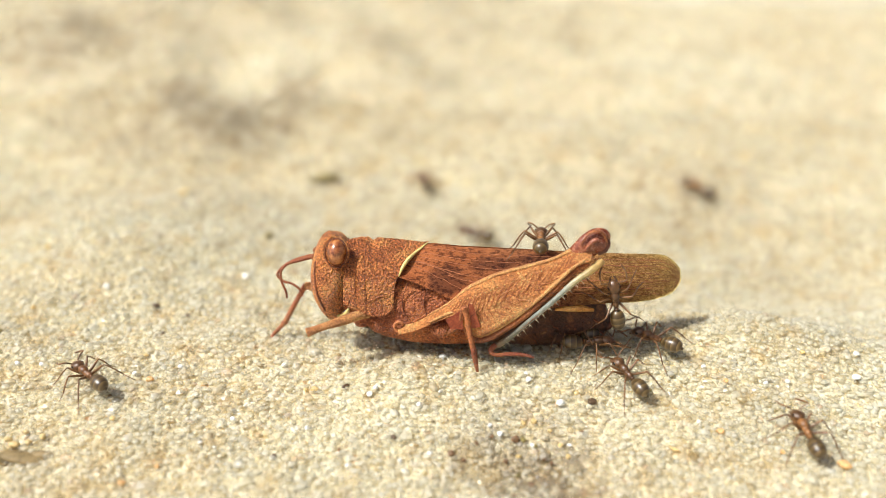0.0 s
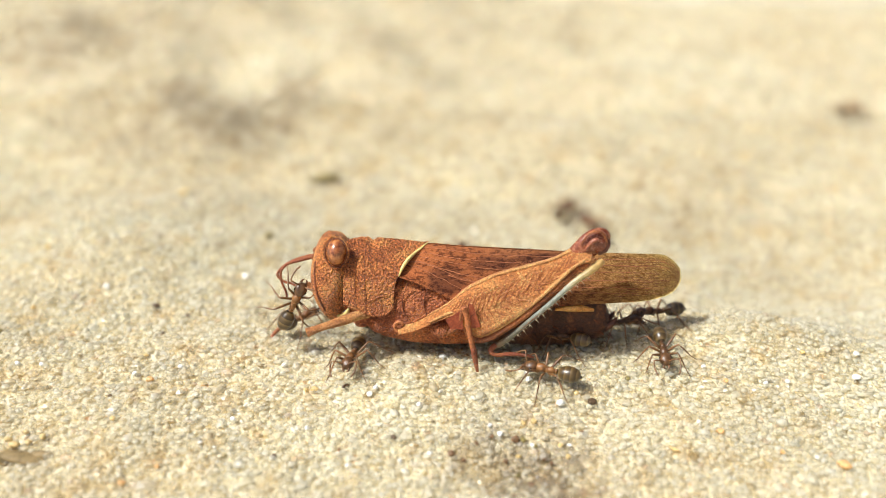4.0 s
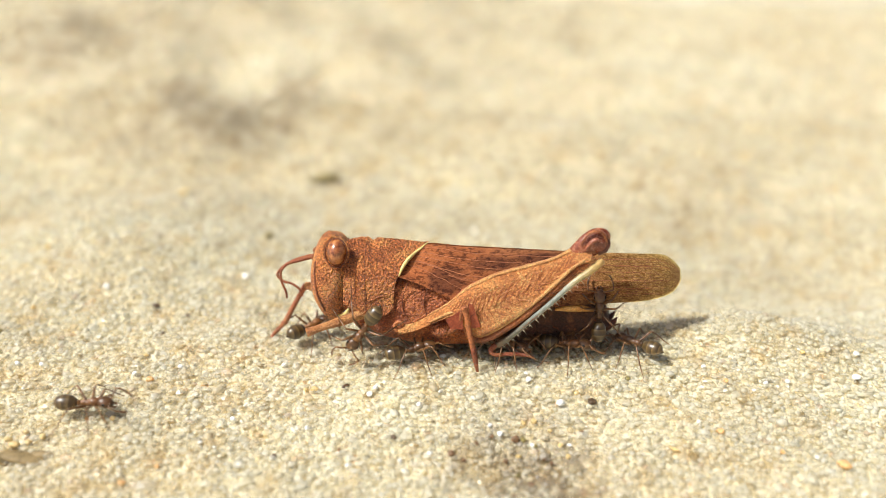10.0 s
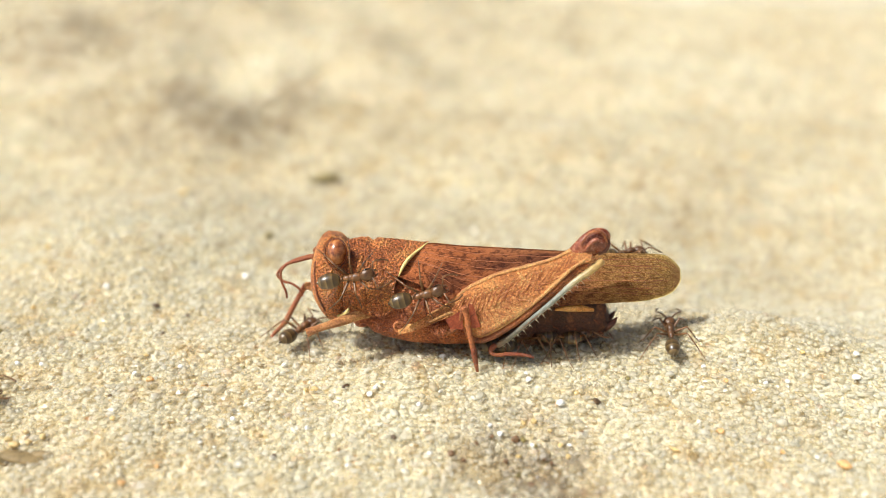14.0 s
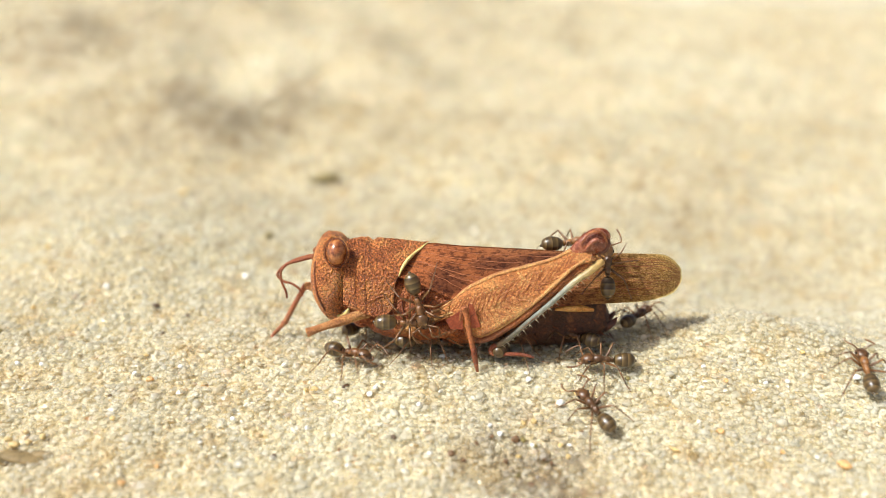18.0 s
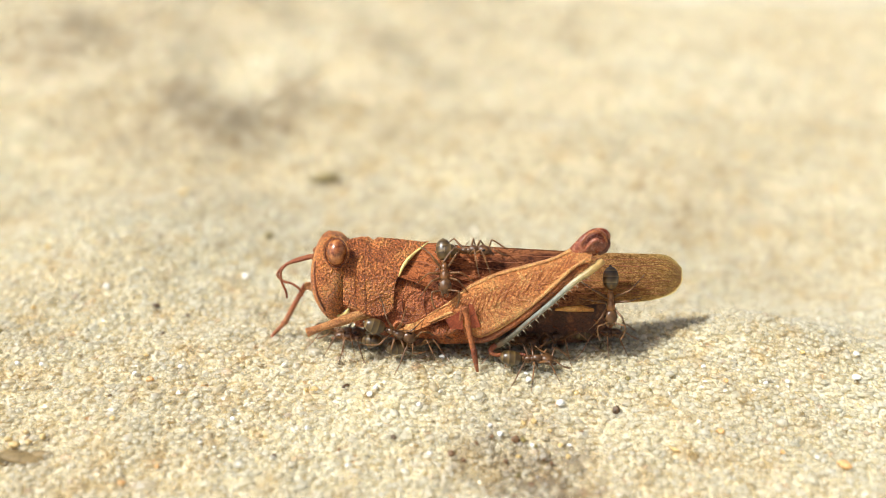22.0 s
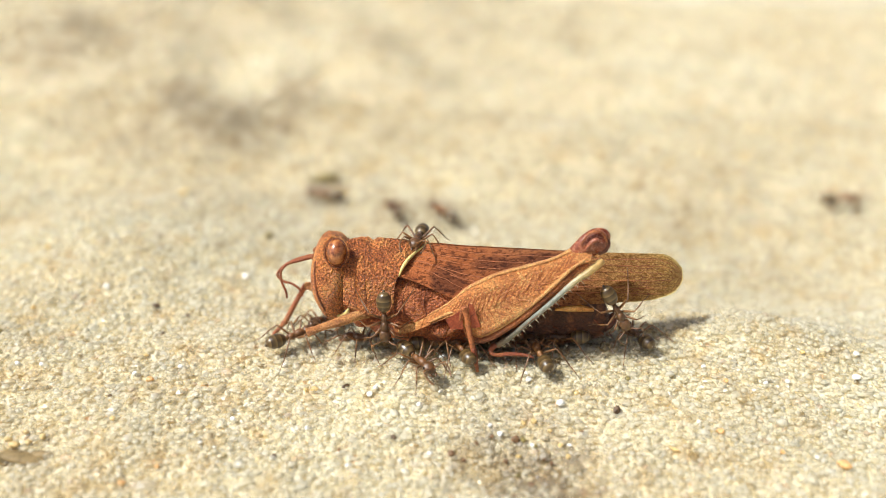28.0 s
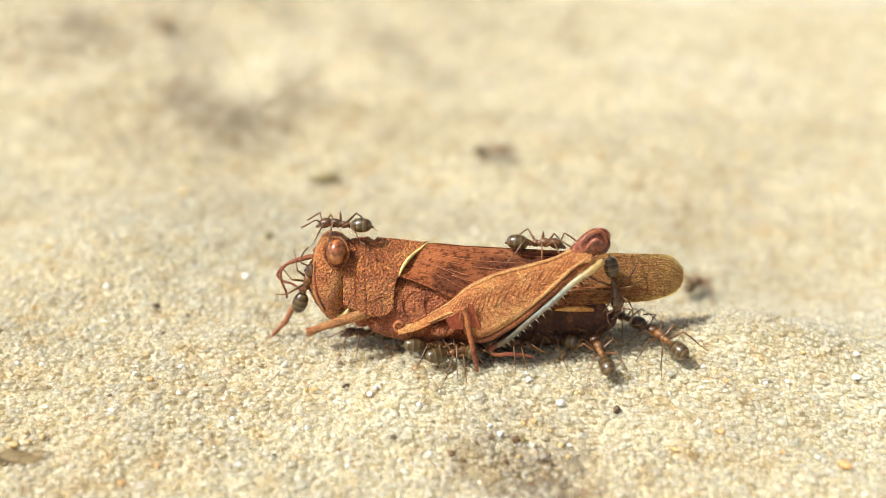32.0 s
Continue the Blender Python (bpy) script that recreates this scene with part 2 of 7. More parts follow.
def blob(c, r, turn=0.0, n=12, m=16, power=1.0):
    """An egg: centre, half sizes, turned by degrees about y."""
    rings = []
    rot = Matrix.Rotation(radians(turn), 3, "Y")
    for i in range(n + 1):
        a = math.pi * (0.02 + 0.96 * i / n)
        k = math.sin(a) ** power
        rings.append([Vector(c) + rot @ Vector((-math.cos(a) * r[0], k * math.cos(b) * r[1], k * math.sin(b) * r[2])) for b in np.linspace(0, 2 * math.pi, m, endpoint=False)])
    return loft(rings)


def body_loft(stations, n, m=28, power=2.3, ripple=None):
    """A body along x from stations (x, z top, z bottom, half width)."""
    st = np.array(stations, float)
    s = np.linspace(0, len(st) - 1, n)
    rings = []
    for q in s:
        x, zt, zb, w = [float(c[0]) for c in np.array([np.interp([q], range(len(st)), st[:, k]) for k in range(4)])]
        k = 1.0 if ripple is None else ripple(x)
        zc, h = (zt + zb) / 2, (zt - zb) / 2 * k
        ring = []
        for a in np.linspace(0, 2 * math.pi, m, endpoint=False):
            cy, cz = math.cos(a), math.sin(a)
            ring.append((x, w * k * math.copysign(abs(cy) ** (2 / power), cy), zc + h * math.copysign(abs(cz) ** (2 / power), cz)))
        rings.append(ring)
    return loft(rings)


# ---------------------------------------------------------------- the sand
# broad humps and hollows of the sand: x, y, half sizes, height
HUMPS = ((21, 0.5, 8, 4.5, 1.8), (28, 14, 14, 8, -2.0), (-30, 46, 12, 9, 1.8), (-20, 36, 8, 6, -1.2), (5.5, -11.5, 4.0, 3.2, -0.7), (38, 22, 16, 12, -2.6),
         (14, 44, 14, 8, 1.2), (-9, 62, 9, 12, 1.5), (30, 60, 18, 10, 1.6), (-58, 66, 16, 12, 2.5), (-28, 18, 13, 12, 3.2), (6, -4.6, 8, 3.2, 0.85), (-3.5, -4.0, 4.5, 2.6, 0.8),
         (-48.7, 48.7, 4.5, 3.2, 0.9), (-44.3, 52.0, 4.5, 3.2, 0.9), (-40.7, 57.3, 4.5, 3.2, 0.9), (-36.8, 63.4, 4.5, 3.2, 0.9),
         (-26.6, -10.4, 1.8, 0.8, -0.25))


def gz(x, y):
    z = 0.0
    for hx, hy, rx, ry, h in HUMPS:
        z = z + h * np.exp(-((x - hx) / rx) ** 2 - ((y - hy) / ry) ** 2)
    fade = np.exp(-(np.hypot(x, y - 40) / 400.0) ** 2)
    z = z + fade * (0.28 * np.sin(x * 0.31 + 0.9 * np.sin(y * 0.17)) * np.sin(y * 0.37 + 1.0) + 0.12 * np.sin(x * 0.83 + y * 0.4) * np.sin(y * 0.9 - x * 0.31))
    z = z + fade * (0.035 * np.sin(1.9 * x + 0.8 * np.sin(0.7 * y)) * np.sin(1.6 * y + 0.9 * np.sin(0.9 * x)))
    # before the insect the sand falls away towards the camera
    down = np.clip(0.5 - y, 0, None)
    z = z - 0.30 * down ** 2 / (down + 2.5) * np.exp(-(down / 300.0) ** 2)
    # behind the insect the sand rises, more to the left than to the right
    up = np.clip(y - 20, 0, None)
    z = z + (0.225 - 0.065 * np.tanh((x + 5) / 22.0)) * up ** 2 / (up + 16) * np.exp(-(np.hypot(x, up) / 420.0) ** 2)
    far = np.clip((y - 22) / 60.0, 0, 1)
    calm = 0.55 - 0.35 * np.tanh((x - 2) / 14.0)
    return z + far * calm * (1.1 * np.sin(x * 0.16 + y * 0.05) * np.sin(y * 0.12 + 0.6) + 0.6 * np.sin(x * 0.37 - 0.11 * y + 1.0) * np.sin(y * 0.29 + 0.07 * x) + 0.7 * np.sin(x * 0.061 - 1.0 + 0.02 * y) * np.sin(y * 0.055))


def sand_bed():
    """One sheet of sand: fine near the insect, coarser outwards as far as the horizon."""
    near = np.arange(-60, 60.1, 0.8)
    out = 60 + np.cumsum(1.6 * 1.16 ** np.arange(80))
    xs = np.concatenate([-out[::-1], near, out])
    ys = np.concatenate([-(out[::-1]) + 25, np.arange(-34, 86, 0.8), out + 26.5])
    gx, gy = np.meshgrid(xs, ys, indexing="ij")
    gzv = gz(gx, gy) - 0.12
    n, m = len(xs), len(ys)
    verts = np.stack([gx, gy, gzv], -1).reshape(-1, 3) * 0.001
    idx = np.arange(n * m).reshape(n, m)
    quads = np.stack([idx[:-1, :-1], idx[1:, :-1], idx[1:, 1:], idx[:-1, 1:]], -1).reshape(-1, 4)
    me = bpy.data.meshes.new("ground")
    me.from_pydata(verts.tolist(), [], quads.tolist())
    me.polygons.foreach_set("use_smooth", [True] * len(me.polygons))
    me.materials.append(SAND)
    return tagged(new("ground", me), "pale yellow quartz sand in low dunes", "sand", kind="structure")


def sand_grains(name, x0, x1, y0, y1, step, size, seed):
    """Loose rounded quartz grains lying in the sheet, as one mesh."""
    rng = np.random.default_rng(seed)
    ico = bmesh.new()
    bmesh.ops.create_icosphere(ico, subdivisions=1, radius=1.0)
    base = np.array([v.co for v in ico.verts])
    tris = np.array([[v.index for v in f.verts] for f in ico.faces])
    ico.free()
    gx, gy = np.meshgrid(np.arange(x0, x1, step), np.arange(y0, y1, step * 0.87))
    gx[1::2] += step / 2                            # closely packed rows, shaken
    gx = gx.ravel() + rng.uniform(-0.38, 0.38, gx.size) * step
    gy = gy.ravel() + rng.uniform(-0.38, 0.38, gy.size) * step
    # only the wedge of sand before the camera
    keep = np.abs(gx) < 0.49 * (gy + 62.3) + 6.0
    gx, gy = gx[keep], gy[keep]
    n = gx.size
    r = size * rng.lognormal(-0.03, 0.20, n) * 0.5
    shape = rng.uniform(0.66, 1.28, (n, 1, 3)) * r[:, None, None]
    jag = 1 + rng.uniform(-0.22, 0.2, (n, len(base), 1))
    v = base[None] * jag * shape
    a, b = rng.uniform(0, 6.283, n), rng.uniform(0, 6.283, n)
    ca, sa, cb, sb = np.cos(a)[:, None], np.sin(a)[:, None], np.cos(b)[:, None], np.sin(b)[:, None]
    x, y, z = v[..., 0], v[..., 1], v[..., 2]
    x, y = x * ca - y * sa, x * sa + y * ca
    y, z = y * cb - z * sb, y * sb + z * cb
    lift = gz(gx, gy) + r * rng.uniform(-0.15, 0.35, n)
    v = np.stack([x + gx[:, None], y + gy[:, None], 0.56 * z + lift[:, None]], -1).reshape(-1, 3) * 0.001
    f = (tris[None] + (np.arange(n) * len(base))[:, None, None]).reshape(-1, 3)
    me = bpy.data.meshes.new(name)
    me.vertices.add(len(v))
    me.vertices.foreach_set("co", v.ravel())
    me.loops.add(f.size)
    me.loops.foreach_set("vertex_index", f.ravel().astype(np.int32))
    me.polygons.add(len(f))
    me.polygons.foreach_set("loop_start", np.arange(0, f.size, 3, dtype=np.int32))
    me.polygons.foreach_set("use_smooth", np.repeat(rng.uniform(0, 1, n) < 0.55, len(tris)))
    me.update(calc_edges=True)
    me.materials.append(GRAINS)
    return tagged(new(name, me), "loose rounded translucent quartz sand grains", "sand", kind="stuff")


sand_bed()
sand_grains("sand_grains", -60, 60, -26, 30, 0.335, 0.51, 3)
sand_grains("sand_grains", -75, 75, 30, 52, 0.42, 0.58, 4)
sand_grains("sand_grains", -95, 95, 52, 105, 0.75, 0.8, 5)


# ---------------------------------------------------------------- the grasshopper
def wing_material():
    m, nt, b = material("wing_skin")
    pos = nt.nodes.new("ShaderNodeTexCoord").outputs["Object"]
    sep = nt.nodes.new("ShaderNodeSeparateXYZ")
    nt.links.new(pos, sep.inputs[0])
    x = maths(nt, "MULTIPLY", sep.outputs[0], 1000.0)
    mp = node(nt, "ShaderNodeMapping")
    mp.inputs["Scale"].default_value = (0.55, 1.0, 1.0)
    nt.links.new(pos, mp.inputs[0])
    wob = maths(nt, "MULTIPLY_ADD", noise_tex(nt, pos, 500.0, 4.0), 3.0, -1.5)
    along = maths(nt, "DIVIDE", maths(nt, "ADD", maths(nt, "ADD", x, wob), 4.0), 22.0)
    base = ramp(nt, along, [(0.0, (0.58, 0.180, 0.056)), (0.25, (0.50, 0.165, 0.054)), (0.40, (0.38, 0.138, 0.050)),
                            (0.56, (0.38, 0.145, 0.052)), (0.70, (0.58, 0.290, 0.095)), (0.82, (0.82, 0.520, 0.175)), (0.92, (0.94, 0.720, 0.250)), (1.0, (0.960, 0.890, 0.360))])
    z = maths(nt, "MULTIPLY", sep.outputs[2], 1000.0)
    for cx, cz, rx, rz in ((0.24, 6.08, 1.9, 0.95), (3.36, 6.85, 1.6, 0.5), (6.96, 7.10, 2.2, 0.35)):
        dx = maths(nt, "DIVIDE", maths(nt, "SUBTRACT", maths(nt, "ADD", x, wob), cx), rx)
        dz = maths(nt, "DIVIDE", maths(nt, "SUBTRACT", z, cz), rz)
        d = maths(nt, "ADD", maths(nt, "MULTIPLY", dx, dx), maths(nt, "MULTIPLY", dz, dz))
        base = mix(nt, ramp(nt, d, [(0.45, (0.75,) * 3), (1.0, (0.0,) * 3)]), base, (0.15, 0.045, 0.020))
    speck = ramp(nt, noise_tex(nt, mp.outputs[0], 4200.0, 4.0, 0.7), [(0.42, (0.26, 0.20, 0.18)), (0.50, (1.0, 1.0, 1.0))])
    out = ramp(nt, along, [(0.55, (0.85,) * 3), (0.9, (0.45,) * 3)])
    col = mix(nt, out, base, speck, "MULTIPLY")
    blotch = ramp(nt, noise_tex(nt, mp.outputs[0], 900.0, 5.0, 0.7), [(0.38, (0.62, 0.55, 0.52)), (0.55, (1.0, 1.0, 1.0))])
    col = mix(nt, out, col, blotch, "MULTIPLY")
    edge = voronoi(nt, mp.outputs[0], 7600.0, "Distance", "DISTANCE_TO_EDGE")
    line = ramp(nt, edge, [(0.02, (0.52, 0.41, 0.30)), (0.15, (1.0, 1.0, 1.0))])
    tip = ramp(nt, along, [(0.40, (0.30,) * 3), (0.78, (1.0,) * 3)])
    col = mix(nt, tip, col, mix(nt, 1.0, col, line, "MULTIPLY"))
    nt.links.new(col, b.inputs["Base Color"])
    b.inputs["Roughness"].default_value = 0.55
    b.inputs["Specular IOR Level"].default_value = 0.2
    bump(nt, b, maths(nt, "ADD", maths(nt, "MULTIPLY", noise_tex(nt, mp.outputs[0], 1900.0, 5.0, 0.75), 1.5), maths(nt, "MULTIPLY_ADD", edge, -0.2, noise_tex(nt, pos, 5200.0, 4.0, 0.7))), 0.8, 0.00022)
    thin = nt.nodes.new("ShaderNodeBsdfTranslucent")
    nt.links.new(col, thin.inputs[0])
    both = nt.nodes.new("ShaderNodeMixShader")
    nt.links.new(ramp(nt, along, [(0.55, (0.0,) * 3), (0.88, (0.55,) * 3)]), both.inputs[0])
    nt.links.new(b.outputs[0], both.inputs[1])
    nt.links.new(thin.outputs[0], both.inputs[2])
    nt.links.new(both.outputs[0], nt.nodes["Material Output"].inputs[0])
    return m


def eye_material():
    m, nt, b = material("compound_eye")
    pos = nt.nodes.new("ShaderNodeTexCoord").outputs["Object"]
    w = noise_tex(nt, pos, 2600.0, 4.0, 0.6)
    col = ramp(nt, w, [(0.38, (0.15, 0.040, 0.014)), (0.5, (0.34, 0.105, 0.030)), (0.64, (0.52, 0.20, 0.056))])
    nt.links.new(col, b.inputs["Base Color"])
    b.inputs["Roughness"].default_value = 0.2
    b.inputs["Specular IOR Level"].default_value = 1.0
    bump(nt, b, w, 0.05, 0.00002)
    return m


def tibia_material():
    m, nt, b = material("tibia_skin")
    pos = nt.nodes.new("ShaderNodeTexCoord").outputs["Object"]
    sep = nt.nodes.new("ShaderNodeSeparateXYZ")
    nt.links.new(pos, sep.inputs[0])
    along = maths(nt, "MULTIPLY_ADD", sep.outputs[0], 1000 / 8.0, -0.46)
    col = ramp(nt, along, [(0.0, (0.30, 0.20, 0.11)), (0.12, (0.17, 0.155, 0.11)), (0.42, (0.29, 0.31, 0.26)), (0.56, (0.38, 0.38, 0.29)), (0.68, (0.56, 0.44, 0.21)), (0.80, (0.62, 0.42, 0.15)), (1.0, (0.55, 0.29, 0.09))])
    n = noise_tex(nt, pos, 2600.0, 4.0, 0.65)
    nt.links.new(mix(nt, 0.55, col, ramp(nt, n, [(0.35, (0.4, 0.4, 0.4)), (0.6, (1, 1, 1))]), "MULTIPLY"), b.inputs["Base Color"])
    b.inputs["Roughness"].default_value = 0.38
    bump(nt, b, n, 0.3, 0.0001)
    return m


WING = wing_material()
EYE_SKIN = eye_material()
TIBIA = tibia_material()


def grasshopper():
    hopper = tagged(new("grasshopper"), "dead rust-brown grasshopper lying on sand among ants", "grasshopper")

    # head: stacked ovals from the crown to the mouth (z, x front, x back, half width)
    rows = [(8.79, -8.10, -7.50, 0.5), (8.54, -8.51, -7.04, 1.2), (8.07, -8.85, -6.74, 1.8),
            (7.38, -9.12, -6.48, 2.15), (6.60, -9.32, -6.39, 2.35), (5.81, -9.41, -6.42, 2.4), (5.02, -9.37, -6.49, 2.35),
            (4.35, -9.24, -6.59, 2.2), (3.67, -8.99, -6.74, 1.95), (3.04, -8.69, -7.05, 1.6), (2.50, -8.30, -7.48, 1.0)]

    def cheek(x, z, proud=0.0):
        """A point on the head's near side over (x, z)."""
        xa, xb, w = [float(np.interp(-z, [-r[0] for r in rows], [r[k] for r in rows])) for k in (1, 2, 3)]
        ca = min(1.0, abs(2 * x - xa - xb) / (xb - xa)) ** 1.25
        return Vector((x, -w * max(0.0, 1 - ca * ca) ** 0.35 - proud, z))

    def line(pts, s, proud=0.0):
        return [Vector((q.x, q.y * -s, q.z)) for q in (cheek(x, z, proud) for x, z in pts)]

    t = np.linspace(0, len(rows) - 1, 52)
    flow = np.array([[np.interp(q, range(len(rows)), [r[k] for r in rows]) for k in range(4)] for q in t])
    for _ in range(8):
        flow[1:-1] = 0.25 * flow[:-2] + 0.5 * flow[1:-1] + 0.25 * flow[2:]
    rings = []
    for z, xa, xb, w in flow.tolist():
        ring = []
        for a in np.linspace(0, 2 * math.pi, 36, endpoint=False):
            ca, sa = math.cos(a), math.sin(a)
            ring.append(((xa + xb) / 2 + (xb - xa) / 2 * math.copysign(abs(ca) ** 0.8, ca), w * math.copysign(abs(sa) ** 0.7, sa), z))
        rings.append(ring)
    head = part("head", loft(rings[::-1]), HEAD_SKIN, hopper, "granular orange-brown head")
    for s in (-1, 1):
        drop = 0.8 + 0.8 * s                      # the head leans away, so the far side lies lower
        ex, ez = -7.33, 8.15 - drop
        part("eye", blob((ex, s * 1.78, ez), (0.70, 1.05, 0.98), 6, 20, 28), EYE_SKIN, head, "glossy brown compound eye")
        rim = [(ex + 0.74 * math.cos(a), s * (2.10 - 0.16 * math.sin(a)), ez + 1.0 * math.sin(a)) for a in np.linspace(0, 2 * math.pi, 33)]
        part("eye_rim", tube(rim, [0.045, 0.045], 6), SEAM, head, "dark rim round the eye")
        part("eye_socket", tube([(ex + (x - ex) * 1.17, y * 0.97, ez + (z - ez) * 1.12) for x, y, z in rim], [0.065, 0.065], 8), HEAD_SKIN, head)
        part("antenna_socket", blob((-9.04, s * 0.62, 7.24), (0.26, 0.3, 0.26), 0, 8, 12), CHEVRON, head)
        part("brow_ridge", tube(line([(-8.49, 8.58), (-8.12, 8.44), (-8.10, 7.86), (-8.23, 7.27)], s), [0.06, 0.1, 0.1, 0.05], 6, 14), HEAD_SKIN, head)
        part("face_suture", tube(line([(-8.82, 7.36), (-8.90, 6.63), (-8.85, 5.90), (-8.77, 5.16), (-8.54, 4.42), (-8.28, 3.66)], s), [0.05, 0.08, 0.07, 0.08, 0.09, 0.06], 6, 24), SEAM, head, "dark red-brown line down the face")
        part("nape_suture", tube(line([(-6.67, 8.45), (-6.55, 7.61), (-6.63, 6.42), (-6.84, 5.26), (-7.06, 4.43)], s), [0.04, 0.09, 0.09, 0.08, 0.04], 6, 20), SEAM, head)
        part("clypeus", blob((-8.49, s * 0.7, 3.60), (0.3, 0.6, 0.42), 25, 8, 12), LEG_TAN, head)
        part("mandible", blob((-7.75, s * 0.75, 3.25), (0.42, 0.55, 0.55), 10, 8, 12), DARK_JAW, head, "dark mandible")
        part("jaw_palp", tube([(-8.04, s * 1.15, 3.53), (-8.27, s * 1.3, 3.27), (-8.21, s * 1.35, 2.91)], [0.13, 0.15, 0.08], 8, 10), DARK_JAW, head, "dark jointed palp")
        part("lip", blob((-7.47, s * 1.1, 3.48), (0.5, 0.35, 0.3), 20, 8, 12), DARK_JAW, head)
        part("palp", tube([(-7.65, s * 1.1, 3.26), (-7.30, s * 1.6, 3.10), (-6.84, s * 1.9, 3.47), (-6.62, s * 2.0, 3.87)], [0.14, 0.17, 0.15, 0.1], 8, 12), CREAM if s < 0 else LEG_TAN, head, "pale jointed palp")
    antennae = ([(-9.23, -0.50, 7.20), (-10.19, -0.80, 7.02), (-10.93, -1.00, 6.85), (-11.40, -1.00, 6.24), (-11.39, -0.90, 5.42), (-11.17, -0.80, 4.67), (-11.12, -0.80, 4.14)],
                [(-9.37, 0.50, 6.91), (-10.51, 0.40, 6.61), (-11.32, 0.30, 6.21), (-11.87, 0.20, 5.59), (-11.53, 0.10, 5.10), (-10.79, 0.00, 4.88), (-10.33, 0.00, 4.48), (-10.11, 0.00, 3.94)])
    for pts in antennae:
        part("antenna", tube(pts, [0.14, 0.11, 0.095, 0.09, 0.085, 0.07], 8, 44), LEG_RED, head, "thin curled red-brown antenna")

    # neck shield: a saddle whose hind edge slants back to a point on the midline
    cols, rib = [], 26
    n_col = 56
    for i in range(n_col):
        u = i / (n_col - 1)
        ring = []
        for j in range(rib * 2 + 1):
            v = j / rib - 1.0                       # -1 near hem, 0 crown, 1 far hem
            a = abs(v)
            lo_f, lo_b = -6.94, -3.40
            x_front = -6.82 + (lo_f - -6.82) * a
            x_back = -1.08 + (lo_b - -1.08) * (1 - (1 - a) ** 2.8)
            x = x_front + (x_back - x_front) * u
            crown = float(np.interp(x, [-6.85, -5.89, -5.25, -4.94, -4.62, -3.35, -1.08],
                                    [8.15, 8.41, 8.45, 8.20, 8.37, 8.28, 7.98]))
            hem = float(np.interp(x, [-6.72, -5.97, -4.81, -3.94, -3.41, -3.14],
                                  [5.10, 4.24, 3.72, 3.89, 4.97, 6.55]))
            y = float(np.interp(a, [0, 0.15, 0.3, 0.4, 0.5, 0.7, 1], [0, 0.9, 1.7, 2.15, 2.42, 2.6, 2.66])) * (0.93 + 0.07 * min(1.0, u * 2.2))
            drop = float(np.interp(a, [0, 0.15, 0.3, 0.4, 0.5, 0.7, 1], [0, 0.08, 0.17, 0.25, 0.36, 0.61, 1]))
            z = crown - max(crown - hem, 4.8) * min(drop, 0.36) - (crown - hem) * max(0.0, drop - 0.36)
            fold = 0.030 * math.exp(-((x - -5.99) / 0.10) ** 2) + 0.035 * math.exp(-((x - -5.45 - 0.2 * a) / 0.10) ** 2) + 0.04 * math.exp(-((x - -4.82) / 0.12) ** 2) * (1 - a)
            keel = 0.12 * math.exp(-(v / 0.05) ** 2)
            ring.append((x, math.copysign(y, v) * (1 - fold), z + keel - 1.2 * fold * (1 - a)))
        cols.append(ring)
    shield = part("pronotum", slab(cols, (0, 0.1, -0.07)), SHIELD_SKIN, hopper, "granular rust-orange neck shield")
    for s in (-1, 1):
        k = 0 if s < 0 else rib * 2
        hem_pts = [Vector(cols[-1][j]) for j in (range(13, rib + 1) if s < 0 else range(rib, rib * 2 - 12))]
        part("shield_edge", tube([p + Vector((0.02, 0.04 * s, 0.02)) for p in hem_pts], [0.04, 0.09, 0.13, 0.125, 0.10, 0.08, 0.04] if s < 0 else [0.06, 0.05, 0.04], 8, 30), CREAM if s < 0 else SHIELD_SKIN, shield, "pale yellow hind edge" if s < 0 else "")
        if s < 0:
            def side(pts):
                return [min((Vector(p) for c in cols for p in c[:rib]), key=lambda p: (p.x - x) ** 2 + (p.z - z) ** 2) + Vector((0, -0.01, 0)) for x, z in pts]
            for pts, thick in (([(-5.96, 8.44), (-5.98, 7.44), (-6.06, 6.17), (-6.03, 4.80)], 0.05),
                               ([(-5.34, 8.44), (-5.44, 7.44), (-5.40, 6.17), (-5.33, 4.80)], 0.05),
                               ([(-5.34, 4.41), (-4.93, 4.85), (-4.38, 5.06), (-3.83, 5.06)], 0.055)):
                part("furrow", tube(side(pts), [thick * 0.3, thick * 0.7, thick * 0.6, thick * 0.3], 6, 20), CHEVRON, shield, "dark furrow of the shield")
        part("shield_hem", tube([Vector(c[k]) for c in cols[::3]], [0.1, 0.12, 0.1], 6, 30), SHIELD_SKIN, shield)

    part("thorax", body_loft([(-7.19, 4.79, 3.47, 1.5), (-5.90, 4.35, 2.35, 1.8), (-4.26, 6.07, 1.31, 2.5),
                              (-2.22, 6.60, 0.80, 2.66), (0.25, 6.34, 0.62, 2.62), (2.72, 5.02, 0.62, 2.2)], 60, 44, 2.9), BODY_SKIN, hopper, "reddish brown thorax")
    for pts, thick in (([(-2.41, 6.13), (-2.78, 5.06), (-2.76, 4.06), (-2.29, 3.27)], 0.05),
                       ([(-1.09, 5.62), (-1.33, 4.63), (-1.11, 3.54)], 0.05),
                       ([(-3.31, 4.06), (-2.68, 3.71), (-1.54, 3.71)], 0.045)):
        part("flank_suture", tube([(x, -2.645, z) for x, z in pts], [thick * 0.5, thick, thick * 0.5], 6, 18), SEAM, hopper, "dark seam between flank plates")
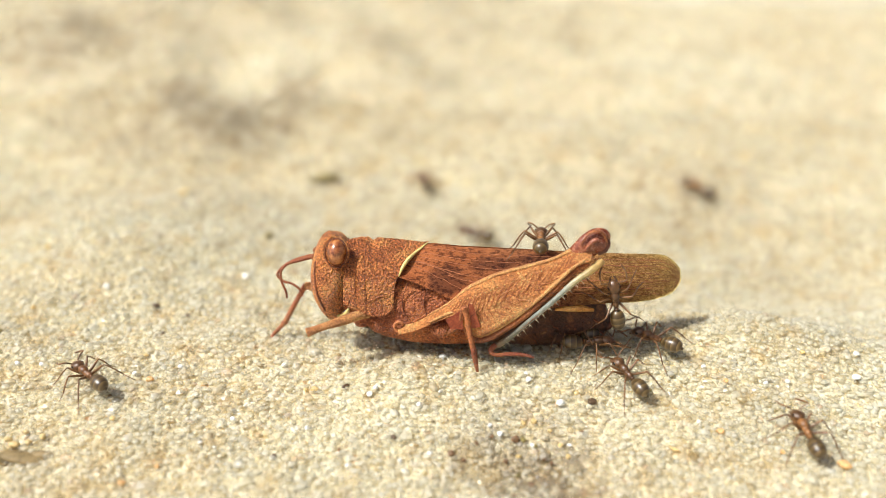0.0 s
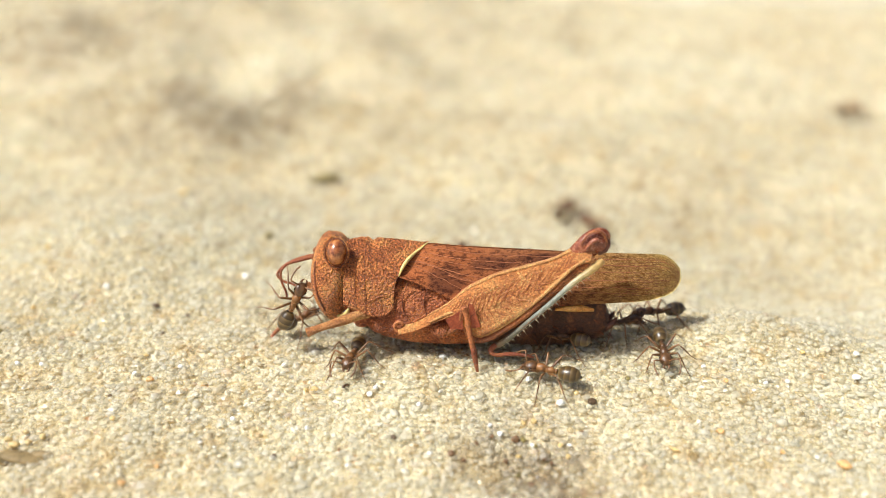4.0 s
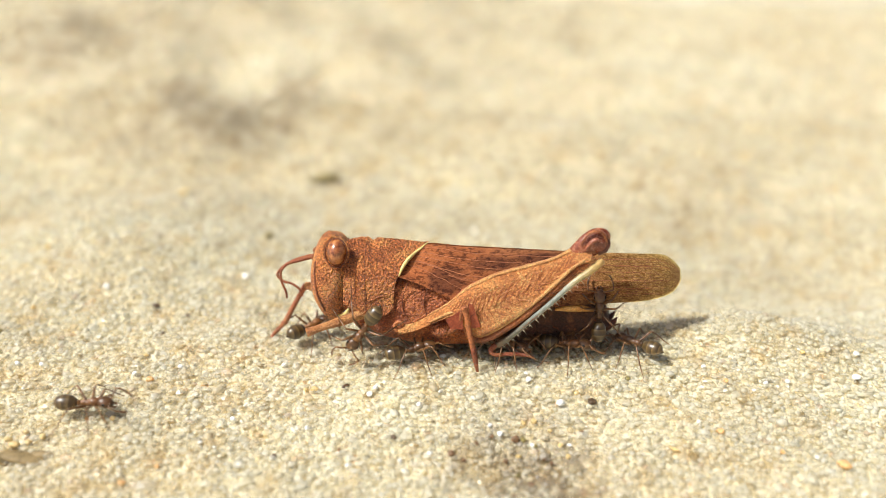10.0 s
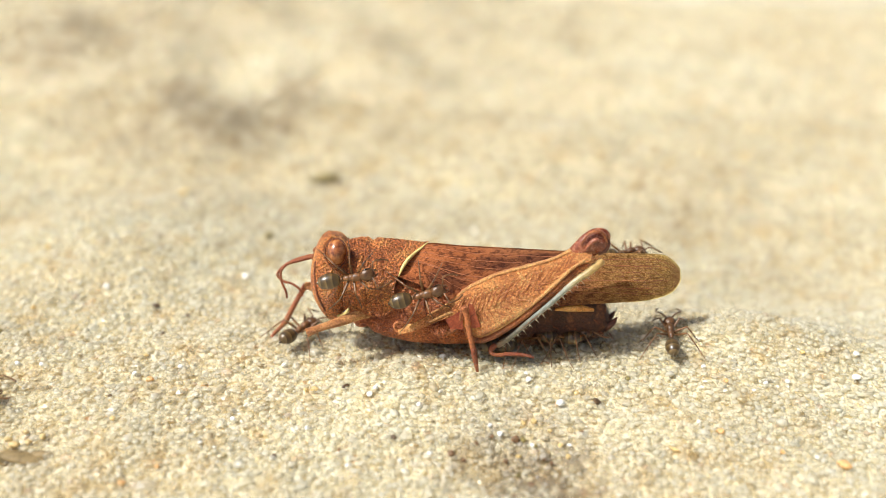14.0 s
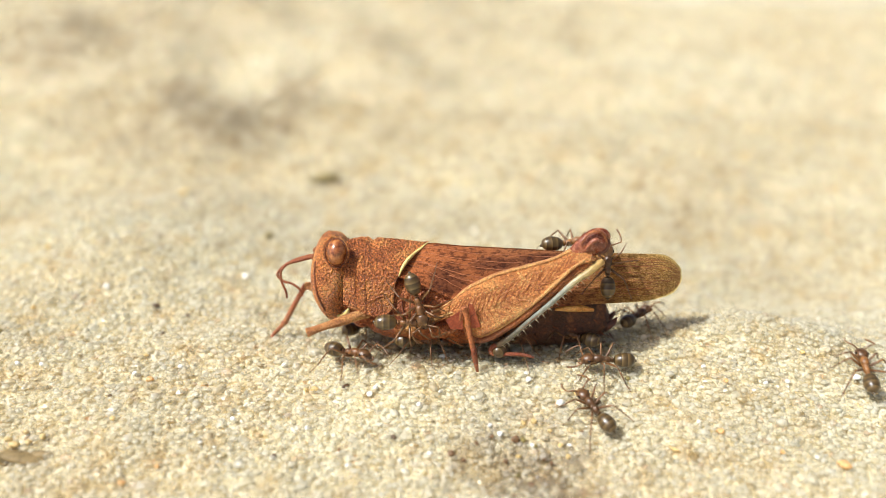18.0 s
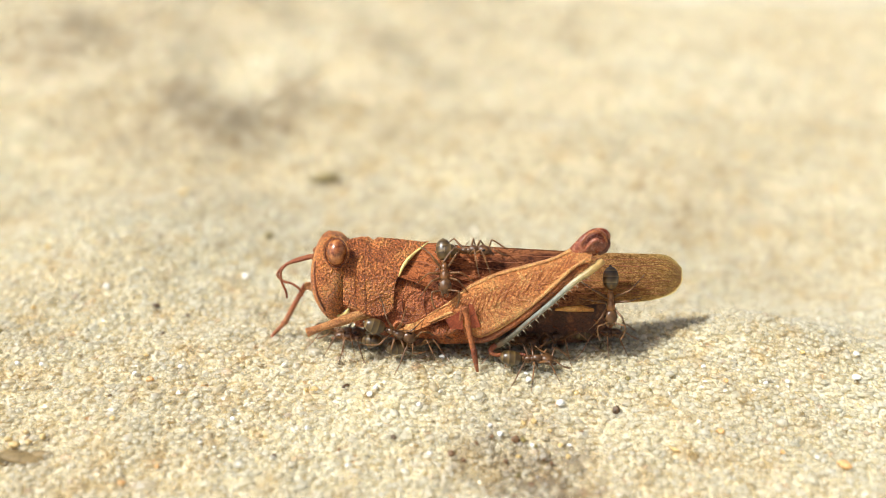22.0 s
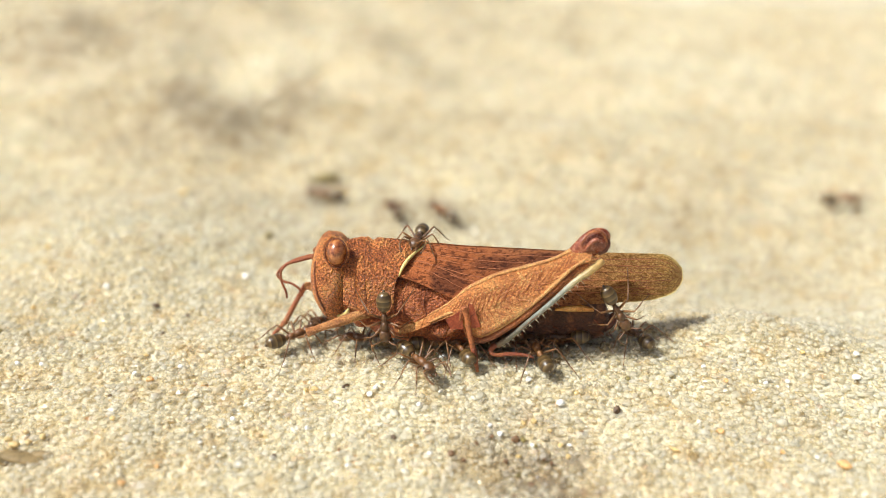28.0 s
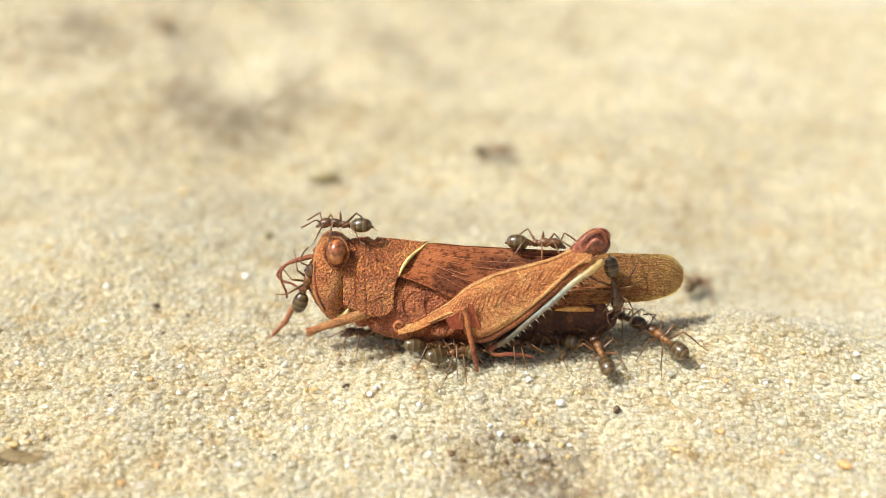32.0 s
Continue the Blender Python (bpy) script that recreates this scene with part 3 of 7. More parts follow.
    part("spiracle", blob((-2.08, -2.6, 4.15), (0.17, 0.12, 0.24), 0, 8, 12), SEAM, hopper, "dark breathing hole")
    for px_plate in (-4.42, -2.84, -1.26):
        part("thorax_plate", blob((px_plate, -2.05, 2.74), (0.85, 0.5, 0.75), 14, 10, 14), BODY_SKIN, hopper)

    belly = part("abdomen", body_loft([(2.30, 5.02, 0.53, 1.8), (4.77, 4.79, 0.25, 1.6), (8.07, 4.48, 0.25, 1.4),
                                       (10.53, 4.12, 0.53, 1.3), (11.69, 3.58, 0.99, 1.0), (12.02, 2.86, 1.67, 0.7)], 90, 28, 2.1,
                                      lambda x: 1.0 - 0.05 * (1 - abs(math.sin((x - 3.0) * 2.1))) ** 2 * 3), BELLY_SKIN, hopper, "dark red-brown ringed abdomen")
    for s in (-1, 1):
        part("valve", tube([(11.65, s * 0.45, 1.63), (12.28, s * 0.5, 2.04), (12.58, s * 0.5, 2.50)], [0.4, 0.25, 0.05], 8, 8), DARK_JAW, belly, "dark pointed egg-laying valve")

    stations = np.array([(2.30, 5.02, 0.53, 1.8), (4.77, 4.79, 0.25, 1.6), (8.07, 4.48, 0.25, 1.4), (10.53, 4.12, 0.53, 1.3), (11.69, 3.58, 0.99, 1.0), (12.02, 2.86, 1.67, 0.7)])
    prng = np.random.default_rng(19)
    for k, (x0, x1) in enumerate(((5.0, 6.5), (6.3, 7.7), (7.5, 8.9), (8.7, 10.0), (9.8, 10.9), (10.7, 11.6))):
        grid = []
        rag = prng.uniform(-0.16, 0.16, 19)
        for i in range(8):
            row = []
            for j in range(19):
                x = x0 + (x1 + rag[j] - x0) * i / 7
                zt, zb, w = [float(np.interp(x, stations[:, 0], stations[:, c])) for c in (1, 2, 3)]
                b = math.pi * (0.12 + 0.80 * j / 18)
                grow = 1.03 + 0.05 * i / 7
                row.append((x, -w * grow * math.sin(b) ** 0.85, (zt + zb) / 2 + (zt - zb) / 2 * grow * math.cos(b)))
            grid.append(row)
        part("belly_ring", slab(grid, (0, 0.05, 0)), BELLY_SKIN if k % 2 == 0 else RING_SKIN, belly, "torn red-brown belly ring")
    part("belly_plate", tube([(7.90, -1.75, 3.70), (8.80, -1.80, 3.81), (9.80, -1.75, 3.79), (10.64, -1.60, 3.58)], [0.10, 0.25, 0.26, 0.12], 8, 14), AMBER, belly, "amber translucent belly plate")
    frng = np.random.default_rng(8)
    for i in range(26):
        x = float(frng.uniform(4.74, 12.02))
        y, z = float(frng.uniform(-1.5, -0.9)), float(frng.uniform(0.89, 2.80))
        tip = (x + float(frng.uniform(-0.1, 0.5)), y - float(frng.uniform(0.1, 0.4)), z + float(frng.uniform(-0.45, 0.15)))
        part("belly_shred", tube([(x, y, z), ((x + tip[0]) / 2, tip[1] + 0.1, (z + tip[2]) / 2 + 0.08), tip], [0.07, 0.05, 0.015], 5, 6), BELLY_SKIN if i % 3 else CHEVRON, belly)

    # fore wings: roof-like, folded along the back
    wings = []
    for s in (-1, 1):
        top = spline([(-3.76, -0.20, 7.07), (-1.55, -0.15, 8.00), (1.43, -0.15, 7.83), (4.63, -0.15, 7.66), (8.63, -0.12, 7.43), (11.84, -0.10, 7.29), (13.84, -0.10, 7.24), (15.40, -0.12, 7.16), (16.25, -0.15, 6.72), (16.86, -0.22, 6.02)], 110)
        low = spline([(-3.73, -2.42, 6.77), (-1.52, -2.62, 5.93), (1.41, -2.70, 4.59), (4.57, -2.50, 3.89), (8.56, -2.00, 4.08), (11.80, -1.60, 4.11), (13.47, -1.40, 4.12), (14.90, -1.10, 4.18), (16.25, -0.75, 4.52), (16.90, -0.45, 5.25)], 110)
        grid = []
        for i, (a, b) in enumerate(zip(top, low)):
            row = []
            for j in range(45):
                v = j / 44
                p = a.lerp(b, v)
                y = a.y + (b.y - a.y) * v ** 0.78
                y -= 0.006 * math.cos(v * 44 + 0.6 * math.sin(i * 0.07)) * (1 - 0.4 * v)
                row.append((p.x + (0.1 if s > 0 else 0), -s * y, p.z - (0.05 if s > 0 else 0)) if s > 0 else (p.x, y, p.z))
            grid.append(row)
        wing = part("forewing", slab(grid, (0, 0.05, -0.02)), WING, hopper, "brown mottled forewing with a yellowish veined tip")
        wings.append(wing)
        for i0, v0, i1, v1 in ((6, 3, 104, 6), (6, 8, 104, 12), (6, 12, 88, 18), (4, 14, 30, 27), (4, 17, 40, 24), (14, 20, 96, 26), (20, 24, 84, 33), (34, 31, 92, 39), (8, 22, 28, 36)):
            pts = [Vector(grid[round(i0 + (i1 - i0) * k / 15)][round(v0 + (v1 - v0) * k / 15)]) + Vector((0, 0.012 * s, 0.0)) for k in range(16)]
            part("wing_vein", tube(pts, [0.030, 0.026, 0.014], 6, 44), VEIN, wing)
        for i in range(26, 100, 3):                # short cross veins
            j = 6 + (i * 7) % 26
            pts = [Vector(grid[i + k // 2][j + k]) + Vector((0, 0.005 * s, 0)) for k in range(5)]
            part("wing_vein", tube(pts, [0.012, 0.016, 0.012], 5), VEIN, wing)
        for k in range(11):                        # fine veins that fan out to the tip
            v0, v1 = 3 + 3.6 * k, 4 + 3.5 * k
            pts = [Vector(grid[round(62 + 46 * q / 11)][round(v0 + (v1 - v0) * q / 11 + 1.2 * math.sin(q * 0.5 + k))]) + Vector((0, 0.010 * s, 0)) for q in range(12)]
            part("wing_vein", tube(pts, [0.012, 0.014, 0.009], 5, 24), SEAM, wing)
        for i in range(64, 108, 3):                # net of fine cells towards the tip
            pts = [Vector(grid[min(109, i + (j + i) % 2 * 2)][3 + 3 * j]) + Vector((0, 0.008 * s, 0)) for j in range(13)]
            part("wing_vein", tube(pts, [0.013, 0.015, 0.013], 5, 40), SEAM, wing)
        rim = [Vector(r[-1]) for r in grid[70::4]] + [Vector(r[j]) for r in grid[-1:] for j in (36, 22, 8)] + [Vector(r[0]) for r in grid[:84:-4]]
        part("wing_rim", tube(rim, [0.022, 0.03, 0.03, 0.022], 6, 60), CREAM if s < 0 else WING, wing, "pale wing rim")

    # near hind leg
    top = spline([(-3.19, -2.15, 2.83), (-1.75, -2.25, 3.28), (0.04, -2.40, 4.36), (1.10, -2.50, 5.27), (1.87, -2.60, 5.92), (2.75, -2.70, 6.47), (3.90, -2.75, 7.00), (5.62, -2.75, 7.50), (7.53, -2.65, 8.04), (8.96, -2.55, 8.83), (9.98, -2.45, 9.29)], 90)
    low = spline([(-3.09, -2.80, 2.28), (-1.54, -2.90, 2.86), (0.04, -3.00, 3.69), (0.94, -3.05, 3.89), (1.65, -3.20, 2.92), (2.51, -3.35, 2.34), (3.83, -3.40, 2.98), (5.66, -3.45, 4.39), (7.53, -3.35, 6.17), (9.01, -3.25, 7.63), (10.07, -3.15, 8.00)], 90)
    rings = []
    for i, (a, b) in enumerate(zip(top, low)):
        u = i / 89
        half = float(np.interp(u, [0, 0.12, 0.35, 0.6, 0.85, 1], [0.3, 0.42, 0.78, 0.72, 0.45, 0.42]))
        ring = []
        for k in range(36):
            q = 2 * math.pi * k / 36
            v = (1 - math.cos(q)) / 2
            side = -math.sin(q)
            face = abs(side) ** 0.6 * half
            if side < 0:
                mid = 0.46 + 0.05 * math.sin(u * 3)
                zone = max(0.0, 1 - ((v - mid) / 0.34) ** 2) * max(0.0, 1 - ((u - 0.55) / 0.4) ** 2)
                face += 0.055 * zone * math.sin((u * 30 - abs(v - mid) * 9) * 2.0)
                face += 0.09 * math.exp(-((v - 0.13) / 0.045) ** 2) + 0.11 * math.exp(-((v - 0.86) / 0.045) ** 2) - 0.05 * zone
            p = a.lerp(b, v)
            ring.append((p.x, p.y + math.copysign(face, side), p.z))
        rings.append(ring)
    femur = part("hind_femur", loft(rings), FEMUR_SKIN, hopper, "broad tan hind thigh with a herringbone pattern")
    def flank(u, v):
        i = min(89, max(0, round(u * 89)))
        q = math.acos(1 - 2 * v)
        p = Vector(rings[i][min(35, max(0, round(q / (2 * math.pi) * 36)))])
        return p + Vector((0, -0.008, 0))
    for i in range(22):
        u = 0.25 + 0.029 * i
        for v_end in (0.20, 0.78):
            pts = [flank(u + 0.055 * k, 0.47 + (v_end - 0.47) * k) for k in (0.04, 0.35, 0.7, 1.0)]
            part("chevron", tube(pts, [0.022, 0.040, 0.034, 0.012], 5, 8), HERRING, femur)
    for i in range(22):
        u = 0.22 + 0.033 * i
        for v in (0.16, 0.83):
            part("dot", blob(flank(u, v), (0.035, 0.03, 0.035), 0, 4, 6), CREAM, femur, "pale raised dot")
    part("lower_face", tube([p + Vector((0.05, -0.12, -0.10)) for p in low[26:88:6]], [0.16, 0.3, 0.34, 0.32, 0.26, 0.16], 8, 40), CHEVRON, femur, "dark red-brown lower face")
    part("femur_keel", tube([p + Vector((0, -0.28, 0)) for p in top[8:86:6]], [0.07, 0.1, 0.12, 0.1, 0.08], 6, 40), RIDGE_TAN, femur)
    part("femur_keel", tube([p + Vector((0, -0.34, 0.30)) for p in low[12:86:6]], [0.08, 0.13, 0.15, 0.14, 0.10], 8, 40), RIDGE_TAN, femur, "pale tan lower ridge")
    knee = part("knee", tube([(9.05, -2.70, 8.23), (9.78, -2.70, 8.89), (10.36, -2.70, 9.38), (10.73, -2.70, 9.51), (11.02, -2.70, 9.22)], [0.72, 0.86, 0.86, 0.66, 0.35], 14, 22, 0.62), KNEE_SKIN, femur, "dark red glossy knee")
    part("knee_lobe", tube([(9.23, -3.20, 9.26), (9.71, -3.25, 9.96), (10.30, -3.25, 10.21), (10.78, -3.20, 9.90), (10.99, -3.10, 9.22)], [0.06, 0.10, 0.12, 0.11, 0.08], 8, 20), CHEVRON, femur, "dark brown crescent lobe over the knee")
    part("knee_hollow", tube([(9.50, -3.30, 8.80), (9.85, -3.36, 9.36), (10.25, -3.36, 9.60), (10.62, -3.30, 9.40)], [0.05, 0.14, 0.15, 0.06], 10, 18), KNEE_PINK, femur, "glossy pinkish hollow of the knee")
    part("knee_joint", blob((10.55, -2.80, 9.10), (0.62, 0.5, 0.72), 20, 10, 14), KNEE_SKIN, femur, "dark rounded knee joint")
    part("knee_hook", tube([(10.44, -3.00, 8.52), (10.89, -3.00, 8.73), (11.12, -3.00, 9.18), (11.06, -3.00, 9.50)], [0.2, 0.22, 0.17, 0.08], 8, 10), DARK_JAW, femur, "dark hook behind the knee")
    shin = spline([(10.78, -3.00, 7.94), (9.98, -3.50, 7.45), (8.83, -3.80, 6.71), (7.43, -3.95, 5.35), (6.03, -3.85, 3.94), (4.77, -3.60, 2.60), (3.79, -3.30, 1.65)], 40)
    tibia = part("hind_tibia", tube(shin, [0.26, 0.26, 0.22, 0.18, 0.17, 0.17, 0.18, 0.22], 12), TIBIA, hopper, "pale bluish grey hind shin with spines")
    part("shin_groove", tube([q + Vector((-0.05, -0.11, -0.07)) for q in shin[4:38:3]], [0.03, 0.05, 0.06, 0.04], 6, 30), CHEVRON, tibia, "dark groove along the shin")
    for i in range(9, 39, 2):
        for s in (-1, 1):
            p = shin[i] + Vector((0.05, s * 0.12, -0.12))
            tip = p + Vector((0.26 - 0.08 * (s > 0), s * 0.14, -0.16 - 0.07 * (i % 3)))
            part("spine", tube([p, p.lerp(tip, 0.5) + Vector((0.02, 0, 0.02)), tip], [0.030, 0.020, 0.006], 6), PALE_SPINE if i % 4 else LEG_TAN, tibia)
    for i in range(6, 39):
        for k, lean in ((0, 0.35), (1, -0.2)):
            p = shin[i] + Vector((0.02 * k, -0.12, 0.08 - 0.14 * k))
            part("hair", tube([p, p + Vector((0.06 - 0.16 * lean, -0.16, (0.16 - 0.34 * k) + 0.04 * ((i * 7) % 3)))], [0.016, 0.005], 5), PALE_SPINE, tibia)
    for i in range(8):                             # bristles of the middle leg
        p = Vector((1.54, -4.00, 4.44)).lerp(Vector((2.11, -4.10, 1.72)), (i + 0.5) / 8)
        d = 0.3 if i % 2 else -0.28
        part("leg_bristle", tube([p, p + Vector((d, -0.12, -0.16))], [0.022, 0.006], 5), LEG_RED, hopper)
    part("hind_tarsus", tube([(3.71, -3.30, 1.74), (3.32, -3.40, 1.35), (3.63, -3.50, 1.04), (4.78, -3.50, 1.09), (5.77, -3.50, 1.00), (6.37, -3.50, 0.82)], [0.22, 0.18, 0.13, 0.15, 0.12, 0.08], 10, 26), LEG_RED, hopper, "red-brown jointed hind foot")
    # near middle leg
    part("middle_femur", tube([(-0.36, -2.60, 2.26), (0.43, -3.00, 2.55), (1.09, -3.50, 3.51), (1.38, -4.00, 4.78)], [0.20, 0.20, 0.18, 0.18], 12, 18), CHEVRON, hopper, "red-brown middle thigh")
    part("middle_tibia", tube([(1.38, -4.00, 4.99), (1.62, -4.00, 4.27), (1.82, -4.00, 2.98), (2.11, -4.10, 1.63)], [0.24, 0.21, 0.20, 0.19], 10, 18), VEIN, hopper, "red-brown middle shin")
    part("middle_tarsus", tube([(2.07, -4.10, 1.94), (2.23, -4.10, 1.01), (2.40, -4.20, 0.09)], [0.21, 0.19, 0.10], 10, 10), LEG_RED, hopper, "red middle foot")
    # two thin deep red patches, set flat on either side of the middle shin
    for corners in ((((0.19, -3.80, 3.91), (1.35, -3.80, 4.64)), ((0.51, -3.80, 3.18), (1.36, -3.80, 3.18))), (((1.72, -3.95, 5.18), (2.03, -3.95, 5.10)), ((1.86, -3.95, 3.30), (2.59, -3.95, 3.43)))):
        part("thigh_patch", slab(corners, (0, 0.05, 0)), PATCH_RED, hopper, "flat deep red patch at the base of the thigh", False)
    # fore legs
    part("fore_femur", tube([(-5.23, -2.20, 3.57), (-5.83, -2.60, 3.67), (-6.75, -3.00, 3.52), (-7.58, -3.30, 3.36)], [0.3, 0.34, 0.36, 0.3], 10, 18), LEG_TAN, hopper, "tan fore thigh")
    part("fore_tibia", tube([(-7.20, -3.20, 3.44), (-7.97, -3.40, 3.28), (-8.75, -3.50, 3.03), (-9.41, -3.60, 2.82)], [0.34, 0.27, 0.26, 0.33], 10, 16), LEG_TAN, hopper, "broken tan fore shin")
    part("fore_femur", tube([(-8.83, 0.80, 3.76), (-9.54, 1.00, 4.21), (-10.08, 1.10, 4.25)], [0.3, 0.32, 0.28], 10, 12), LEG_TAN, hopper)
    part("fore_tibia", tube([(-10.04, 1.10, 4.30), (-10.43, 1.00, 3.66), (-11.06, 0.90, 2.57), (-11.70, 0.80, 1.37)], [0.22, 0.18, 0.19, 0.2], 10, 18), LEG_RED, hopper, "red-brown fore shin")
    part("fore_tarsus", tube([(-11.61, 0.80, 1.55), (-12.13, 0.70, 0.95), (-12.58, 0.70, 0.48), (-12.92, 0.70, -0.23)], [0.2, 0.15, 0.15, 0.09], 10, 16), LEG_RED, hopper, "red-brown fore foot")
    ear = [(-3.08 + 0.30 * math.cos(a), -2.66, 2.81 + 0.36 * math.sin(a)) for a in np.linspace(0.3, 6.0, 20)]
    part("leg_base", tube(ear, [0.10, 0.13, 0.14, 0.13, 0.10], 8), VEIN, hopper, "red-brown ring-shaped base of the hind leg")
    part("leg_base", blob((-3.04, -2.45, 2.81), (0.42, 0.3, 0.45), 0, 8, 12), SEAM, hopper)
    part("leg_base", blob((-5.72, -2.1, 3.12), (0.62, 0.5, 0.62), 0, 10, 14), BODY_SKIN, hopper)
    part("leg_base", blob((-0.16, -2.75, 2.64), (0.75, 0.5, 0.62), 0, 10, 14), BODY_SKIN, hopper)
    return hopper, wings


HOPPER, WINGS = grasshopper()


# ---------------------------------------------------------------- single grains and bits on the sand
BIT_DARK = plain("dark_mineral", (0.11, 0.065, 0.032), 0.5, 0.4, 5000, 0.5)
BIT_BROWN = plain("brown_mineral", (0.20, 0.11, 0.05), 0.5, 0.4, 4000, 0.45)
BIT_ORANGE = plain("orange_mineral", (0.74, 0.43, 0.17), 0.35, 0.6, 4000, 0.4)
BIT_TAN = plain("tan_mineral", (0.66, 0.48, 0.20), 0.4, 0.5, 4000, 0.35)
BROWN_LUMP = plain("lump_brown", (0.27, 0.19, 0.085), 0.6, 0.3, 2500, 0.35)
BIT_WHITE = plain("white_quartz", (0.84, 0.82, 0.75), 0.15, 0.7, 4000, 0.06)
BIT_OLIVE = plain("olive_mineral", (0.24, 0.19, 0.06), 0.4, 0.5, 4000, 0.4)


def nugget(name, x, y, size, mat, label, seed, stretch=1.0, turn=0.0, sink=0.15):
    """One angular, worn grain lying in the sand."""
    rng = np.random.default_rng(seed)
    bm = bmesh.new()
    bmesh.ops.create_icosphere(bm, subdivisions=2, radius=1.0)
    cuts = rng.normal(size=(7, 3))
    cuts /= np.linalg.norm(cuts, axis=1)[:, None]
    reach = rng.uniform(0.62, 0.9, 7)
    for v in bm.verts:
        for c, d in zip(cuts, reach):
            over = v.co.dot(Vector(c)) - d
            if over > 0:
                v.co -= Vector(c) * over * 0.85
        v.co *= 1 + rng.uniform(-0.03, 0.03)
    h = size / 2
    verts = [(v.co.x * h * stretch, v.co.y * h, v.co.z * h * 0.8) for v in bm.verts]
    faces = [[v.index for v in f.verts] for f in bm.faces]
    bm.free()
    ob = new(name, mesh(name, verts, faces, mat, False))
    ob.matrix_basis = pose(x * 0.001, y * 0.001, (float(gz(x, y)) + h * (0.75 - sink)) * 0.001, 0, 0, turn)
    return tagged(ob, label, "grain" if size < 1.5 else "pebble", "odd grains on the sand")


nugget("dark_grain", -22.39, 4.81, 0.57, BIT_DARK, "dark brown mineral grain in pale sand", 20, 1.2, 20)
nugget("dark_grain", -3.22, -9.25, 0.48, BIT_DARK, "dark brown mineral grain in pale sand", 21, 1.0, 0)
nugget("orange_grain", 25.65, -11.22, 0.79, BIT_ORANGE, "orange translucent grain in pale sand", 22, 1.3, -20)
nugget("tan_grain", -8.84, -5.00, 0.55, BIT_TAN, "tan grain in pale sand", 23, 1.2, 10)
nugget("dark_grain", -6.70, -5.18, 0.31, BIT_DARK, "dark brown mineral grain in pale sand", 24, 2.2, 50)
nugget("dark_grain", -19.63, 3.44, 0.35, BIT_DARK, "dark brown mineral grain in pale sand", 25, 1.0, 0)
nugget("brown_grain", 0.51, -10.28, 0.51, BIT_BROWN, "brown worn grain in pale sand", 26, 1.0, 0)
nugget("orange_grain", -20.53, -4.12, 0.55, BIT_ORANGE, "orange translucent grain in pale sand", 27, 1.2, 0)
nugget("orange_grain", -18.28, -11.22, 0.40, BIT_ORANGE, "orange translucent grain in pale sand", 28, 1.0, 0)
nugget("orange_grain", -20.22, -12.46, 0.50, BIT_ORANGE, "orange translucent grain in pale sand", 29, 1.2, 30)
nugget("orange_grain", 21.98, -10.25, 0.40, BIT_ORANGE, "orange translucent grain in pale sand", 30, 1.0, 0)
nugget("dark_grain", -22.86, -5.65, 0.31, BIT_DARK, "dark brown mineral grain in pale sand", 31, 1.0, 0)
nugget("dark_grain", -20.87, 0.94, 0.29, BIT_DARK, "dark brown mineral grain in pale sand", 32, 1.0, 0)
nugget("olive_grain", -15.76, 17.60, 0.77, BIT_OLIVE, "olive brown bit lying on sand", 33, 1.2, 0)
nugget("tan_grain", -25.73, 27.14, 0.78, BIT_TAN, "tan grain in pale sand", 34, 1.6, 10)
nugget("olive_grain", -12.59, 34.27, 1.32, BIT_OLIVE, "olive brown bit lying on sand", 35, 2.8, 0)
nugget("orange_grain", 18.25, -8.87, 0.48, BIT_ORANGE, "orange translucent grain in pale sand", 36, 1.2, 0)
nugget("dark_grain", 21.22, 1.19, 0.25, BIT_DARK, "dark brown mineral grain in pale sand", 37, 1.0, 0)
nugget("olive_grain", -14.26, -2.65, 0.32, BIT_OLIVE, "olive brown bit lying on sand", 38, 1.2, 0)
nugget("brown_grain", 4.78, -8.87, 0.60, BIT_BROWN, "brown worn grain in pale sand", 39, 1.0, 40)
nugget("olive_grain", 12.80, -4.51, 0.43, BIT_OLIVE, "olive brown bit lying on sand", 40, 1.0, 0)
nugget("quartz_grain", 29.02, -3.86, 0.56, BIT_WHITE, "bright glinting white quartz grain", 41, 1.3, 0)
nugget("quartz_grain", -4.97, -6.05, 0.50, BIT_WHITE, "bright glinting white quartz grain", 42, 1.0, 0)
nugget("quartz_grain", -16.50, 10.50, 0.57, BIT_WHITE, "bright glinting white quartz grain", 43, 1.0, 0)
nugget("quartz_grain", -26.85, 6.99, 0.54, BIT_WHITE, "bright glinting white quartz grain", 44, 1.2, 0)
nugget("quartz_grain", -1.64, -6.95, 0.42, BIT_WHITE, "bright glinting white quartz grain", 45, 1.0, 0)
nugget("tan_grain", 25.63, -2.27, 0.40, BIT_TAN, "tan grain in pale sand", 46, 1.0, 0)
nugget("dark_grain", -10.94, -10.32, 0.33, BIT_DARK, "dark brown mineral grain in pale sand", 47, 1.0, 0)
nugget("quartz_grain", 7.98, -6.49, 0.58, BIT_WHITE, "bright glinting white quartz grain", 48, 1.1, 0)
nugget("quartz_grain", -14.16, -7.29, 0.46, BIT_WHITE, "bright glinting white quartz grain", 49, 1.0, 0)
nugget("quartz_grain", 3.04, 22.89, 0.65, BIT_WHITE, "bright glinting white quartz grain", 50, 1.0, 0)
nugget("quartz_grain", 5.91, -4.76, 0.51, BIT_WHITE, "bright glinting white quartz grain", 51, 1.0, 0)
